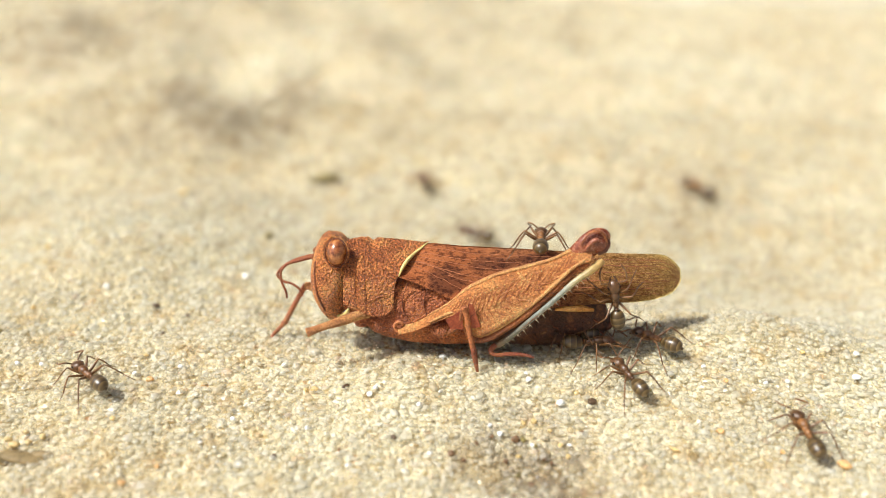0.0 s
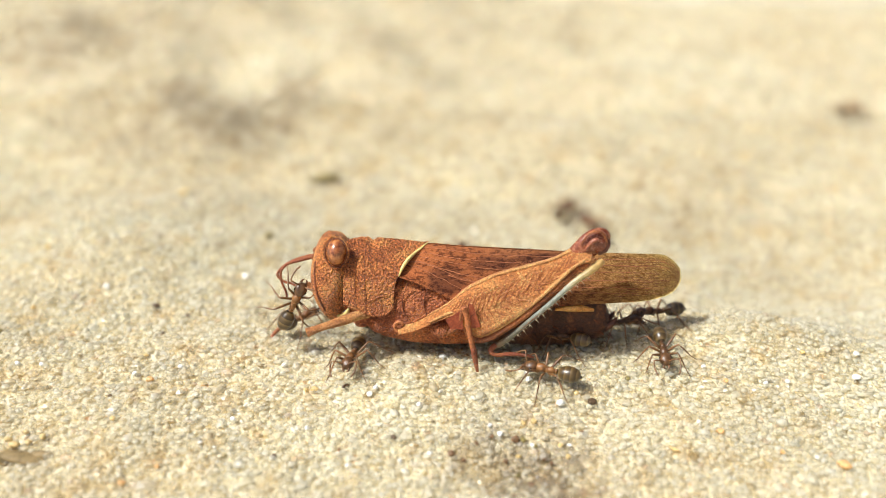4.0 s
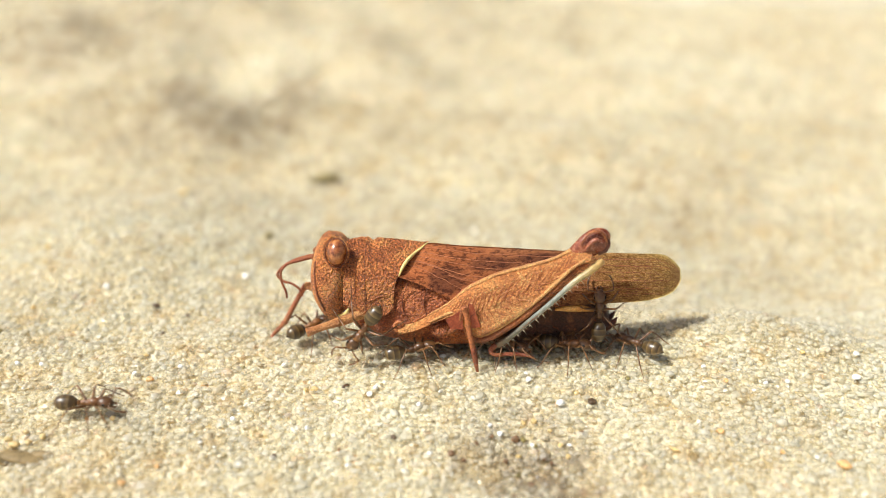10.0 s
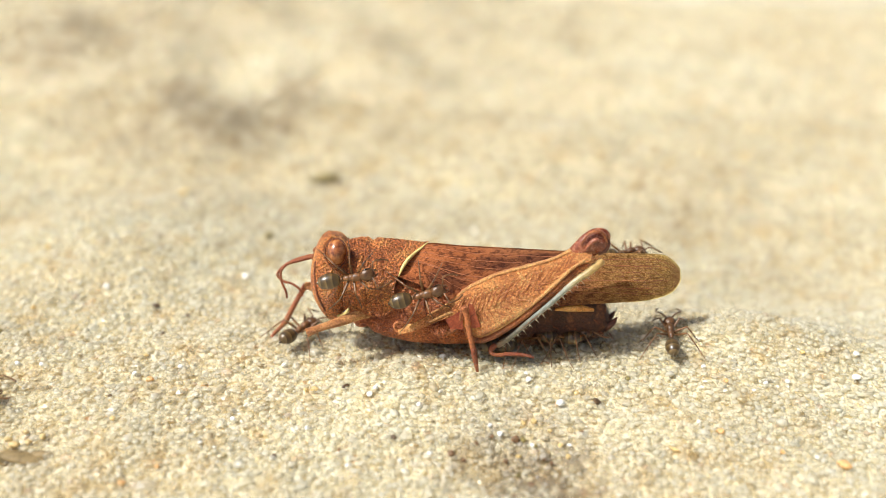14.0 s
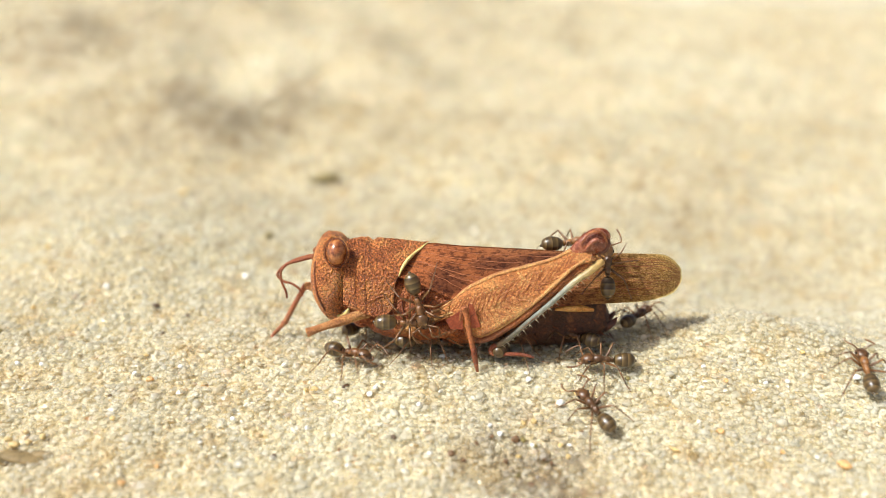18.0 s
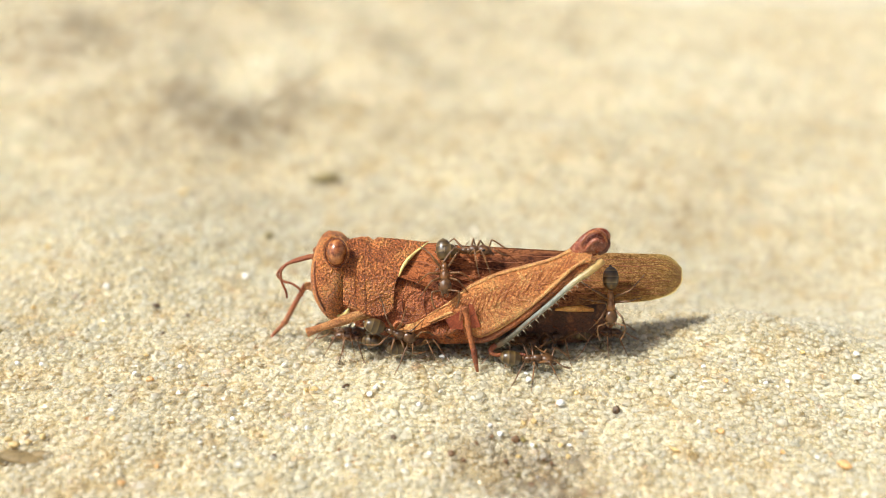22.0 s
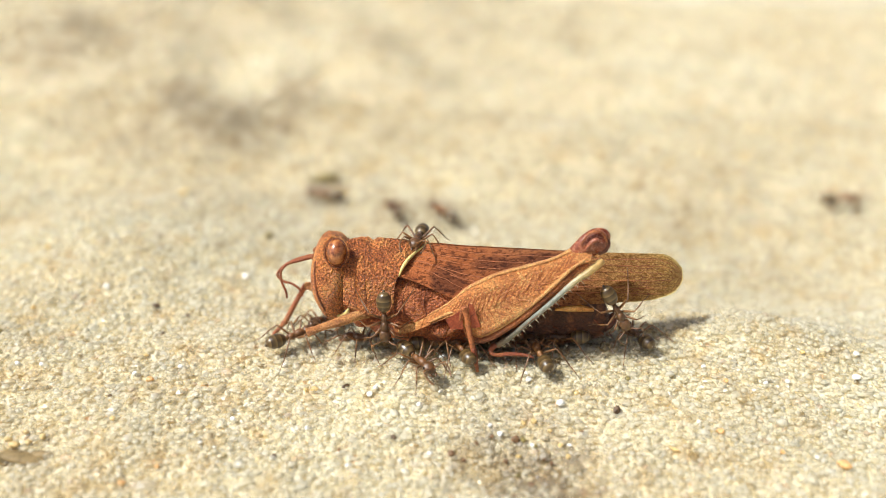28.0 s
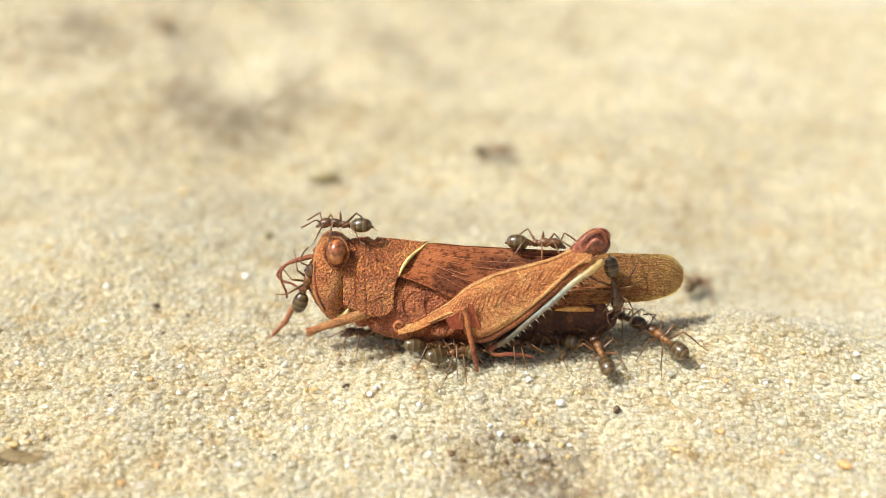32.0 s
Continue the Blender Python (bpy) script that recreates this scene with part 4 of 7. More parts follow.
nugget("olive_grain", 14.20, -5.43, 0.31, BIT_OLIVE, "olive brown bit lying on sand", 52, 1.0, 0)
nugget("orange_grain", 19.55, -4.82, 0.39, BIT_ORANGE, "orange translucent grain in pale sand", 53, 1.0, 0)
nugget("brown_grain", 1.31, -10.64, 0.36, BIT_BROWN, "brown worn grain in pale sand", 54, 1.2, 30)
nugget("tan_grain", -31.76, 4.36, 0.44, BIT_TAN, "tan grain in pale sand", 55, 1.0, 0)
nugget("brown_grain", 5.59, -12.10, 0.43, BIT_BROWN, "brown worn grain in pale sand", 56, 1.1, 0)
nugget("brown_grain", 3.21, -8.80, 0.37, BIT_BROWN, "brown worn grain in pale sand", 57, 1.0, 20)
nugget("dark_grain", 22.38, -4.34, 0.24, BIT_DARK, "dark brown mineral grain in pale sand", 58, 1.0, 0)
nugget("tan_grain", -33.99, 13.51, 0.58, BIT_TAN, "tan grain in pale sand", 59, 1.0, 0)
nugget("brown_grain", -6.76, -9.93, 0.26, BIT_BROWN, "brown worn grain in pale sand", 60, 1.0, 0)
nugget("brown_grain", 9.25, -8.30, 0.34, BIT_BROWN, "brown worn grain in pale sand", 61, 1.0, 0)
nugget("tan_grain", 15.02, -9.95, 0.33, BIT_TAN, "tan grain in pale sand", 62, 2.4, -35)
nugget("brown_grain", 4.07, -10.30, 0.37, BIT_BROWN, "brown worn grain in pale sand", 63, 1.1, 120)
nugget("tan_grain", 7.74, -9.26, 0.42, BIT_TAN, "tan grain in pale sand", 64, 1.1, 139)
nugget("olive_grain", 6.08, -9.30, 0.34, BIT_OLIVE, "olive brown bit lying on sand", 65, 1.1, 134)
nugget("tan_grain", 8.14, -10.13, 0.41, BIT_TAN, "tan grain in pale sand", 66, 1.1, 87)
nugget("brown_grain", 7.03, -10.53, 0.31, BIT_BROWN, "brown worn grain in pale sand", 67, 1.1, 176)
nugget("brown_grain", 4.43, -13.14, 0.30, BIT_BROWN, "brown worn grain in pale sand", 68, 1.1, 126)
nugget("tan_grain", 6.08, -7.56, 0.45, BIT_TAN, "tan grain in pale sand", 69, 1.1, 20)
nugget("olive_grain", 4.78, -11.26, 0.35, BIT_OLIVE, "olive brown bit lying on sand", 70, 1.1, 158)
nugget("tan_grain", 7.12, -8.20, 0.33, BIT_TAN, "tan grain in pale sand", 71, 1.1, 134)
nugget("brown_grain", 2.19, -9.39, 0.30, BIT_BROWN, "brown worn grain in pale sand", 72, 1.1, 109)
nugget("brown_grain", 6.56, -10.17, 0.43, BIT_BROWN, "brown worn grain in pale sand", 73, 1.1, 25)
nugget("tan_grain", 4.92, -9.97, 0.37, BIT_TAN, "tan grain in pale sand", 74, 1.1, 23)
nugget("olive_grain", 5.29, -8.87, 0.44, BIT_OLIVE, "olive brown bit lying on sand", 75, 1.1, 132)
nugget("tan_grain", 3.97, -13.73, 0.35, BIT_TAN, "tan grain in pale sand", 76, 1.1, 137)
nugget("quartz_grain", 5.75, -4.18, 0.30, BIT_WHITE, "bright glinting white quartz grain", 77, 1.5, 119)
nugget("quartz_grain", 18.28, -3.57, 0.39, BIT_WHITE, "bright glinting white quartz grain", 78, 1.0, 121)
nugget("quartz_grain", -30.45, -2.32, 0.41, BIT_WHITE, "bright glinting white quartz grain", 79, 1.3, 115)
nugget("tan_grain", 5.41, -7.63, 0.31, BIT_TAN, "tan grain in pale sand", 80, 1.4, 111)
nugget("quartz_grain", -29.11, -4.79, 0.28, BIT_WHITE, "bright glinting white quartz grain", 81, 1.1, 47)
nugget("quartz_grain", 5.87, -9.22, 0.35, BIT_WHITE, "bright glinting white quartz grain", 82, 1.3, 162)
nugget("quartz_grain", 17.02, -8.01, 0.34, BIT_WHITE, "bright glinting white quartz grain", 83, 1.3, 74)
nugget("quartz_grain", -9.06, -8.16, 0.32, BIT_WHITE, "bright glinting white quartz grain", 84, 1.4, 102)
nugget("tan_grain", -0.83, -9.29, 0.36, BIT_TAN, "tan grain in pale sand", 85, 1.0, 58)
nugget("quartz_grain", 23.96, -4.40, 0.39, BIT_WHITE, "bright glinting white quartz grain", 86, 1.5, 140)
nugget("quartz_grain", -0.03, -2.36, 0.40, BIT_WHITE, "bright glinting white quartz grain", 87, 1.5, 177)
nugget("quartz_grain", -15.91, -9.35, 0.34, BIT_WHITE, "bright glinting white quartz grain", 88, 1.0, 56)
nugget("quartz_grain", -18.72, -2.68, 0.38, BIT_WHITE, "bright glinting white quartz grain", 89, 1.3, 140)
nugget("tan_grain", -9.51, -4.84, 0.35, BIT_TAN, "tan grain in pale sand", 90, 1.3, 93)
nugget("quartz_grain", 3.77, -8.54, 0.41, BIT_WHITE, "bright glinting white quartz grain", 91, 1.4, 94)
nugget("quartz_grain", 29.78, -1.68, 0.44, BIT_WHITE, "bright glinting white quartz grain", 92, 1.3, 88)
nugget("quartz_grain", -0.89, -10.26, 0.35, BIT_WHITE, "bright glinting white quartz grain", 93, 1.5, 27)
nugget("quartz_grain", 3.12, -8.10, 0.30, BIT_WHITE, "bright glinting white quartz grain", 94, 1.5, 66)
nugget("tan_grain", -21.51, -1.49, 0.33, BIT_TAN, "tan grain in pale sand", 95, 1.5, 27)
nugget("quartz_grain", -28.63, -2.61, 0.37, BIT_WHITE, "bright glinting white quartz grain", 96, 1.0, 85)
nugget("quartz_grain", -11.30, -2.66, 0.39, BIT_WHITE, "bright glinting white quartz grain", 97, 1.1, 137)
nugget("quartz_grain", -2.77, -10.85, 0.31, BIT_WHITE, "bright glinting white quartz grain", 98, 1.1, 66)
nugget("quartz_grain", -4.60, -5.64, 0.36, BIT_WHITE, "bright glinting white quartz grain", 99, 1.1, 136)
nugget("tan_grain", 9.15, -5.77, 0.42, BIT_TAN, "tan grain in pale sand", 100, 1.2, 76)
nugget("quartz_grain", 22.44, -4.63, 0.34, BIT_WHITE, "bright glinting white quartz grain", 101, 1.4, 34)
nugget("quartz_grain", 24.10, -10.59, 0.30, BIT_WHITE, "bright glinting white quartz grain", 102, 1.2, 96)
nugget("quartz_grain", 8.30, -9.22, 0.28, BIT_WHITE, "bright glinting white quartz grain", 103, 1.5, 159)
nugget("quartz_grain", -21.72, -3.51, 0.41, BIT_WHITE, "bright glinting white quartz grain", 104, 1.2, 63)
nugget("tan_grain", -22.06, -7.71, 0.40, BIT_TAN, "tan grain in pale sand", 105, 1.2, 146)
nugget("quartz_grain", -6.11, -11.20, 0.38, BIT_WHITE, "bright glinting white quartz grain", 106, 1.3, 91)


for i, (x, y, r) in enumerate(((-28.0, -9.6, 0.62), (-28.6, -9.1, 0.5), (-27.1, -9.4, 0.45), (-26.3, -9.0, 0.5), (-27.6, -8.5, 0.4))):
    nugget("tan_grain", x, y, r, BIT_TAN, "tan grain in pale sand", 110 + i, 1.2, 40 * i)

# a low brown lump of three flat ovals, sunk into the sand
brown_lump = tagged(new("brown_lump"), "flat brown lump half buried in sand", "plant debris")
brown_lump.location = (-0.0270, -0.0105, (float(gz(-27.0, -10.5)) + 0.06) * 0.001)
part("shell", join(blob((0, 0, 0), (1.75, 0.62, 0.30), 13, 12), blob((-1.3, -0.2, 0.05), (0.9, 0.45, 0.30), 30, 12), blob((1.0, 0.38, 0.0), (0.8, 0.35, 0.26), 5, 12)), BROWN_LUMP, brown_lump)

PEBBLE = nugget("dark_pebble", 10.09, -6.39, 0.60, BIT_DARK, "dark brown round pebble nudged about by ants", 77, 1.1)


# ---------------------------------------------------------------- the ants
def ant_material(name, dark, light, rough):
    m, nt, b = material(name)
    pos = nt.nodes.new("ShaderNodeTexCoord").outputs["Object"]
    n = noise_tex(nt, pos, 2600.0, 4.0, 0.6)
    nt.links.new(ramp(nt, n, [(0.35, dark), (0.65, light)]), b.inputs["Base Color"])
    b.inputs["Roughness"].default_value = rough
    b.inputs["Coat Weight"].default_value = 0.25
    b.inputs["Coat Roughness"].default_value = 0.38
    bump(nt, b, noise_tex(nt, pos, 12000.0, 3.0), 0.5, 0.00005)
    return m


def gaster_material():
    m, nt, b = material("ant_gaster")
    pos = nt.nodes.new("ShaderNodeTexCoord").outputs["Object"]
    sep = nt.nodes.new("ShaderNodeSeparateXYZ")
    nt.links.new(pos, sep.inputs[0])
    w = maths(nt, "FRACT", maths(nt, "MULTIPLY", sep.outputs[0], 2400.0))
    col = ramp(nt, w, [(0.0, (0.045, 0.024, 0.007)), (0.55, (0.095, 0.056, 0.017)), (0.90, (0.19, 0.120, 0.040)), (1.0, (0.04, 0.02, 0.008))])
    nt.links.new(col, b.inputs["Base Color"])
    b.inputs["Roughness"].default_value = 0.22
    b.inputs["Specular IOR Level"].default_value = 0.25
    b.inputs["Coat Weight"].default_value = 1.0
    b.inputs["Coat Roughness"].default_value = 0.36
    bump(nt, b, maths(nt, "ADD", maths(nt, "MULTIPLY", w, -0.6), noise_tex(nt, pos, 14000.0, 2.0)), 0.3, 0.00004)
    return m


ANT_DARK = ant_material("ant_head_skin", (0.055, 0.025, 0.009), (0.16, 0.072, 0.024), 0.3)
ANT_RED = ant_material("ant_chest_skin", (0.085, 0.035, 0.011), (0.26, 0.110, 0.032), 0.34)
ANT_AMBER = ant_material("ant_amber_skin", (0.14, 0.055, 0.014), (0.35, 0.155, 0.042), 0.38)
ANT_LEG = ant_material("ant_leg_skin", (0.085, 0.038, 0.013), (0.26, 0.118, 0.037), 0.36)
ANT_GASTER = gaster_material()
ANT_EYE = plain("ant_eye", (0.012, 0.010, 0.009), 0.15)

# hip (x, y, z), knee, ankle, foot: one side of the ant, in millimetres
LEGS = (((0.80, 0.18, 0.92), (1.28, 0.78, 1.45), (1.80, 1.25, 0.55), (2.10, 1.55, 0.03)),
        ((0.48, 0.20, 0.90), (0.55, 1.05, 1.52), (0.62, 1.74, 0.52), (0.66, 2.25, 0.03)),
        ((0.18, 0.18, 0.92), (-0.48, 0.98, 1.60), (-1.22, 1.64, 0.58), (-1.75, 2.02, 0.03)))


def ant(chest, size):
    thing = new("ant")
    k = size
    sc = lambda p: (p[0] * k, p[1] * k, p[2] * k)
    up = lambda p: (p[0] * k, p[1] * k, (p[2] + 0.3) * k)
    head = part("head", join(blob(up((1.42, 0, 0.78)), sc((0.50, 0.43, 0.34)), 18, 12, 16), blob(up((1.08, 0, 0.82)), sc((0.2, 0.16, 0.15)), 0, 6, 10)), ANT_DARK, thing, "dark brown head")
    for s in (-1, 1):
        part("eye", blob(up((1.36, s * 0.36, 0.90)), sc((0.12, 0.07, 0.1)), 0, 6, 8), ANT_EYE, head)
        part("mandible", tube([up(p) for p in ((1.80, s * 0.18, 0.60), (1.98, s * 0.16, 0.53), (2.10, s * 0.03, 0.50))], [0.10 * k, 0.08 * k, 0.02 * k], 6, 6), ANT_RED, head)
        part("antenna", join(tube([up(p) for p in ((1.72, s * 0.16, 0.86), (1.85, s * 0.50, 1.12), (1.95, s * 0.85, 1.22))], [0.05 * k, 0.055 * k], 6, 7),
                             tube([up(p) for p in ((1.95, s * 0.85, 1.22), (2.28, s * 0.88, 1.02), (2.62, s * 0.80, 0.80), (2.88, s * 0.66, 0.66))], [0.045 * k, 0.06 * k, 0.06 * k], 6, 9)), ANT_LEG, head, "elbowed antenna")
    part("mesosoma", join(blob(up((0.74, 0, 0.82)), sc((0.42, 0.30, 0.30)), 8, 10, 14), blob(up((0.40, 0, 0.76)), sc((0.30, 0.23, 0.23)), 0, 8, 12), blob(up((0.08, 0, 0.74)), sc((0.32, 0.22, 0.24)), -14, 8, 12)),
         chest, thing, "reddish brown waist and chest")
    part("petiole", join(blob(up((-0.26, 0, 0.72)), sc((0.10, 0.17, 0.24)), 0, 7, 10), tube([up((-0.1, 0, 0.66)), up((-0.45, 0, 0.66))], [0.09 * k, 0.09 * k], 8)), chest, thing)
    part("gaster", join(blob(up((-1.08, 0, 0.74)), sc((0.74, 0.52, 0.50)), 4, 16, 20, 0.85), blob(up((-1.80, 0, 0.66)), sc((0.14, 0.11, 0.11)), 0, 6, 8)), ANT_GASTER, thing, "glossy dark gaster with pale bands")
    for s in (-1, 1):
        for hip, kn, ankle, foot in LEGS:
            def off(p, h=hip):
                return ((p[0] - h[0]) * k, (p[1] - h[1]) * s * k, (p[2] - h[2]) * k)
            mid = tuple((a + b) / 2 + d for a, b, d in zip(kn, ankle, (0, 0, 0.06)))
            leg = part("leg", join(tube([off(hip), off(tuple(a * 0.45 + b * 0.55 for a, b in zip(hip, kn))), off(kn)], [0.09 * k, 0.085 * k, 0.055 * k], 7, 6),
                                   tube([off(kn), off(mid), off(ankle)], [0.045 * k, 0.055 * k, 0.04 * k], 6, 6),
                                   tube([off(ankle), off(foot)], [0.04 * k, 0.022 * k], 5)), ANT_LEG, thing, "thin jointed brown leg")
            leg.location = (hip[0] * k * 0.001, s * hip[1] * k * 0.001, hip[2] * k * 0.001)
    return thing


def colony(count):
    moulds = [tagged(ant(ANT_RED, 1.06), "dark brown ant with a reddish chest", "ant", "ants round the grasshopper"),
              tagged(ant(ANT_DARK, 1.02), "blackish brown ant with a banded gaster", "ant", "ants round the grasshopper"),
              tagged(ant(ANT_AMBER, 1.08), "ant with an amber chest and dark gaster", "ant", "ants round the grasshopper")]
    out = list(moulds)
    while len(out) < count:
        out.append(copy_thing(moulds[(0, 1, 0, 2, 1)[len(out) % 5]], Matrix()))
    return out


N_ANTS = 23
ANTS = colony(N_ANTS)


# ---------------------------------------------------------------- what moves
def stance(x, y, z, yaw, lean):
    """An ant's pose in millimetres: yaw in degrees; lean 0 walks on level ground, 1 on the upright flank that faces -y."""
    a, tilt = radians(yaw), lean * math.pi / 2
    fore = Vector((math.cos(a), math.sin(a) * math.cos(tilt), math.sin(a) * math.sin(tilt)))
    up = Vector((0, -math.sin(tilt), math.cos(tilt)))
    if not lean and abs(z - gz(x, y)) < 0.4:        # on the sand: stand square to its slope
        up = Vector((float(gz(x - 1, y) - gz(x + 1, y)) / 2, float(gz(x, y - 1) - gz(x, y + 1)) / 2, 1)).normalized()
        fore = (fore - up * fore.dot(up)).normalized()
    side = up.cross(fore)
    m = Matrix((fore, side, up)).transposed().to_4x4()
    m.translation = Vector((x, y, z)) * 0.001
    return m


def route(stops):
    """Rows for walk(): an ant turns towards its goal, goes there, and turns to its stance."""
    rows = []
    for (t0, *a), (t1, *b) in zip(stops, stops[1:]):
        m0, m1 = stance(*a), stance(*b)
        way = m1.translation - m0.translation
        q0, q1 = m0.to_quaternion(), m1.to_quaternion()
        rows.append((t0, m0))
        plan = [(0.0, q0), (1.0, q1)]
        if way.length > 0.004:
            up = (m0.col[2].to_3d() + m1.col[2].to_3d()).normalized()
            fore = (way - up * way.dot(up)).normalized()
            q = Matrix((fore, up.cross(fore), up)).transposed().to_quaternion()
            plan = [(0.0, q0), (0.3, q), (0.7, q), (1.0, q1)]
        for (s0, qa), (s1, qb) in zip(plan, plan[1:]):
            qb = qb.copy()
            if qa.dot(qb) < 0:
                qb.negate()
            steps = max(1, math.ceil(qa.rotation_difference(qb).angle / radians(65)))
            for i in range(1, steps + 1):
                s = s0 + (s1 - s0) * i / steps
                if s > 0.999:
                    continue
                p = m0.translation.lerp(m1.translation, s)
                rows.append((t0 + (t1 - t0) * s, Matrix.LocRotScale(p, qa.slerp(qb, i / steps), None)))
    rows.append((stops[-1][0], stance(*stops[-1][1:])))
    out = rows[:1]
    for r in rows[1:]:
        if frame(r[0]) > frame(out[-1][0]):
            out.append(r)
    return out


def gait(thing, phase):
    """Swings the six legs in two sets of three."""
    legs = [c for c in thing.children if c.name.startswith("leg")]
    for i, leg in enumerate(legs):
        x, y, z = leg.location
        turn = 1 if (i % 3 + i // 3) % 2 else -1
        rows = []
        for j in range(0, 129):
            t = j * 0.25
            a = turn * 13 * math.sin(t * 9.7 + phase) * (0.6 + 0.4 * math.sin(t * 1.3 + phase * 2))
            rows.append((t, pose(x, y, z, 5 * math.cos(t * 9.7 + phase) * turn, 0, a)))
        walk(leg, rows)


def motions():
    walk(ANTS[0], route([(0, -24.23, -4.85, -0.80, 138, 0), (0.5, -23.96, -4.56, -0.72, 144, 0), (1, -24.72, -4.56, -0.78, 138, 0), (1.5, -25.62, -4.88, -0.94, 140, 0), (2, -25.58, -4.59, -0.87, 163, 0), (3, -42.00, -4.00, -0.73, 290, 0), (3.99, -41.70, -4.00, -0.72, 263, 0), (5.01, -42.13, -4.00, -0.74, 337, 0), (6, -42.00, -4.00, -0.73, 290, 0), (7, -42.00, -4.00, -0.73, 290, 0), (8, -42.00, -4.00, -0.73, 290, 0), (9, -42.00, -4.00, -0.73, 290, 0), (10, -23.95, -7.24, -1.42, 0, 0), (10.5, -14.87, -1.01, 0.08, 45, 0), (11, -15.39, -2.27, -0.33, 25, 0), (11.5, -12.46, -2.78, -0.40, -172, 0), (12, -8.34, -2.20, -0.28, 2, 0), (12.5, -8.03, -2.49, -0.26, 4, 0), (13, -9.51, -2.27, -0.36, 59, 0), (14, -6.61, -2.15, 6.52, 10, 0.87), (14.5, -10.14, -0.20, 6.93, 70, 1), (16.5, -7.88, -0.60, 7.68, -103, 0), (17, -6.02, -2.40, 5.43, -98, 0.98), (17.5, -5.06, -2.05, 3.38, -60, 0.83), (18, -2.80, -2.56, 3.33, 0, 0.83), (18.5, -6.89, -1.94, 6.73, -90, 0.86), (19, -10.78, -0.20, 4.15, 150, 1), (19.5, -11.40, -0.20, 6.22, 70, 1), (20, -5.00, 4.60, -0.00, 0, 0), (21, -5.00, 4.60, -0.00, 0, 0), (22, -5.00, 4.60, -0.00, 0, 0), (23, -16.63, 24.61, 1.32, 103, 0), (24, -24.82, 7.41, 1.56, -44, 0), (25, -9.41, 2.76, -0.04, 147, 0), (25.5, -10.73, -3.79, -0.82, 25, 0), (28, -11.12, -0.75, 0.03, 36, 0), (28.5, -10.66, 0.10, 0.09, 38, 0), (29, -10.18, -1.06, -0.11, 38, 0), (29.5, -9.41, -0.53, -0.15, 53, 0), (30, -9.84, -0.52, -0.08, 38, 0), (30.5, -10.64, -0.75, -0.00, 20, 0), (31, -15.94, -7.47, -1.99, -178, 0), (32, -9.73, -0.20, 5.11, 70, 1)]))
    walk(ANTS[1], route([(0, 12.85, -5.02, -0.62, 116, 0), (0.5, 11.69, -3.55, -0.15, 122, 0), (1, 12.80, -4.12, -0.27, 125, 0), (1.5, 8.04, -9.11, -2.64, 130, 0), (2, 10.29, -9.09, -2.56, 180, 0), (3, 15.69, -0.12, 0.87, 97, 0), (5.5, 15.55, -5.32, -0.62, 149, 0), (6, 14.03, -3.75, -0.02, 135, 0), (6.5, 14.16, -3.77, -0.01, 128, 0), (7, 13.79, -2.86, 0.18, 135, 0), (7.5, 14.46, -3.08, 0.23, 123, 0), (8, 14.11, -2.86, 0.23, 135, 0), (8.5, 14.65, -3.08, 0.24, 123, 0), (9, 14.12, -2.52, 0.28, 124, 0), (9.5, 14.61, -2.82, 0.28, 135, 0), (10, 13.97, -2.24, 0.29, 140, 0), (10.5, 14.91, -2.20, 0.38, 123, 0), (11, 14.64, -2.52, 0.33, 123, 0), (11.5, 14.78, -1.35, 0.47, 124, 0), (12, 14.97, -0.79, 0.61, 145, 0), (12.5, 15.57, -0.72, 0.77, -16, 0), (13, 15.24, -2.49, 0.37, 123, 0), (14, 16.34, -1.59, 0.69, 84, 0), (16.5, 16.15, 0.77, 1.02, -16, 0), (17, 10.52, -3.45, -0.06, 141, 0), (17.5, 8.73, -5.67, -0.71, 144, 0), (18, 10.24, -7.38, -1.71, 118, 0), (18.5, 6.08, -3.19, -0.06, 0, 0), (19, -1.76, -2.52, 0.31, 0, 0), (20, 5.68, -3.16, -0.02, 89, 0), (20.5, 4.20, -1.50, 0.17, 0, 0), (21, 3.02, -3.16, 0.06, 129, 0), (21.5, 6.31, -1.50, 0.22, 0, 0), (22, 1.40, -1.60, 7.05, 0, 0), (22.5, 1.82, -1.60, 6.48, -43, 0), (23, 10.84, -0.91, 5.74, 80, 0.73), (24, 11.04, -0.94, 5.63, 60, 0.74), (24.5, 12.95, -1.30, 4.27, -90, 0.83), (25, 11.83, -0.86, 5.67, 100, 0.78), (25.5, 13.01, -2.00, 4.38, -80, 1), (27.5, 12.51, -2.00, 3.66, -80, 1), (28, 11.94, -2.00, 4.43, -60, 1), (29, 9.64, -1.60, 4.45, 90, 0.75), (29.5, 11.52, -0.86, 5.74, -80, 0.74), (30, 12.24, -0.79, 5.80, 30, 0.79), (31, 12.54, -2.00, 4.21, -90, 1), (32, 11.88, -0.94, 5.51, -80, 0.79)]))
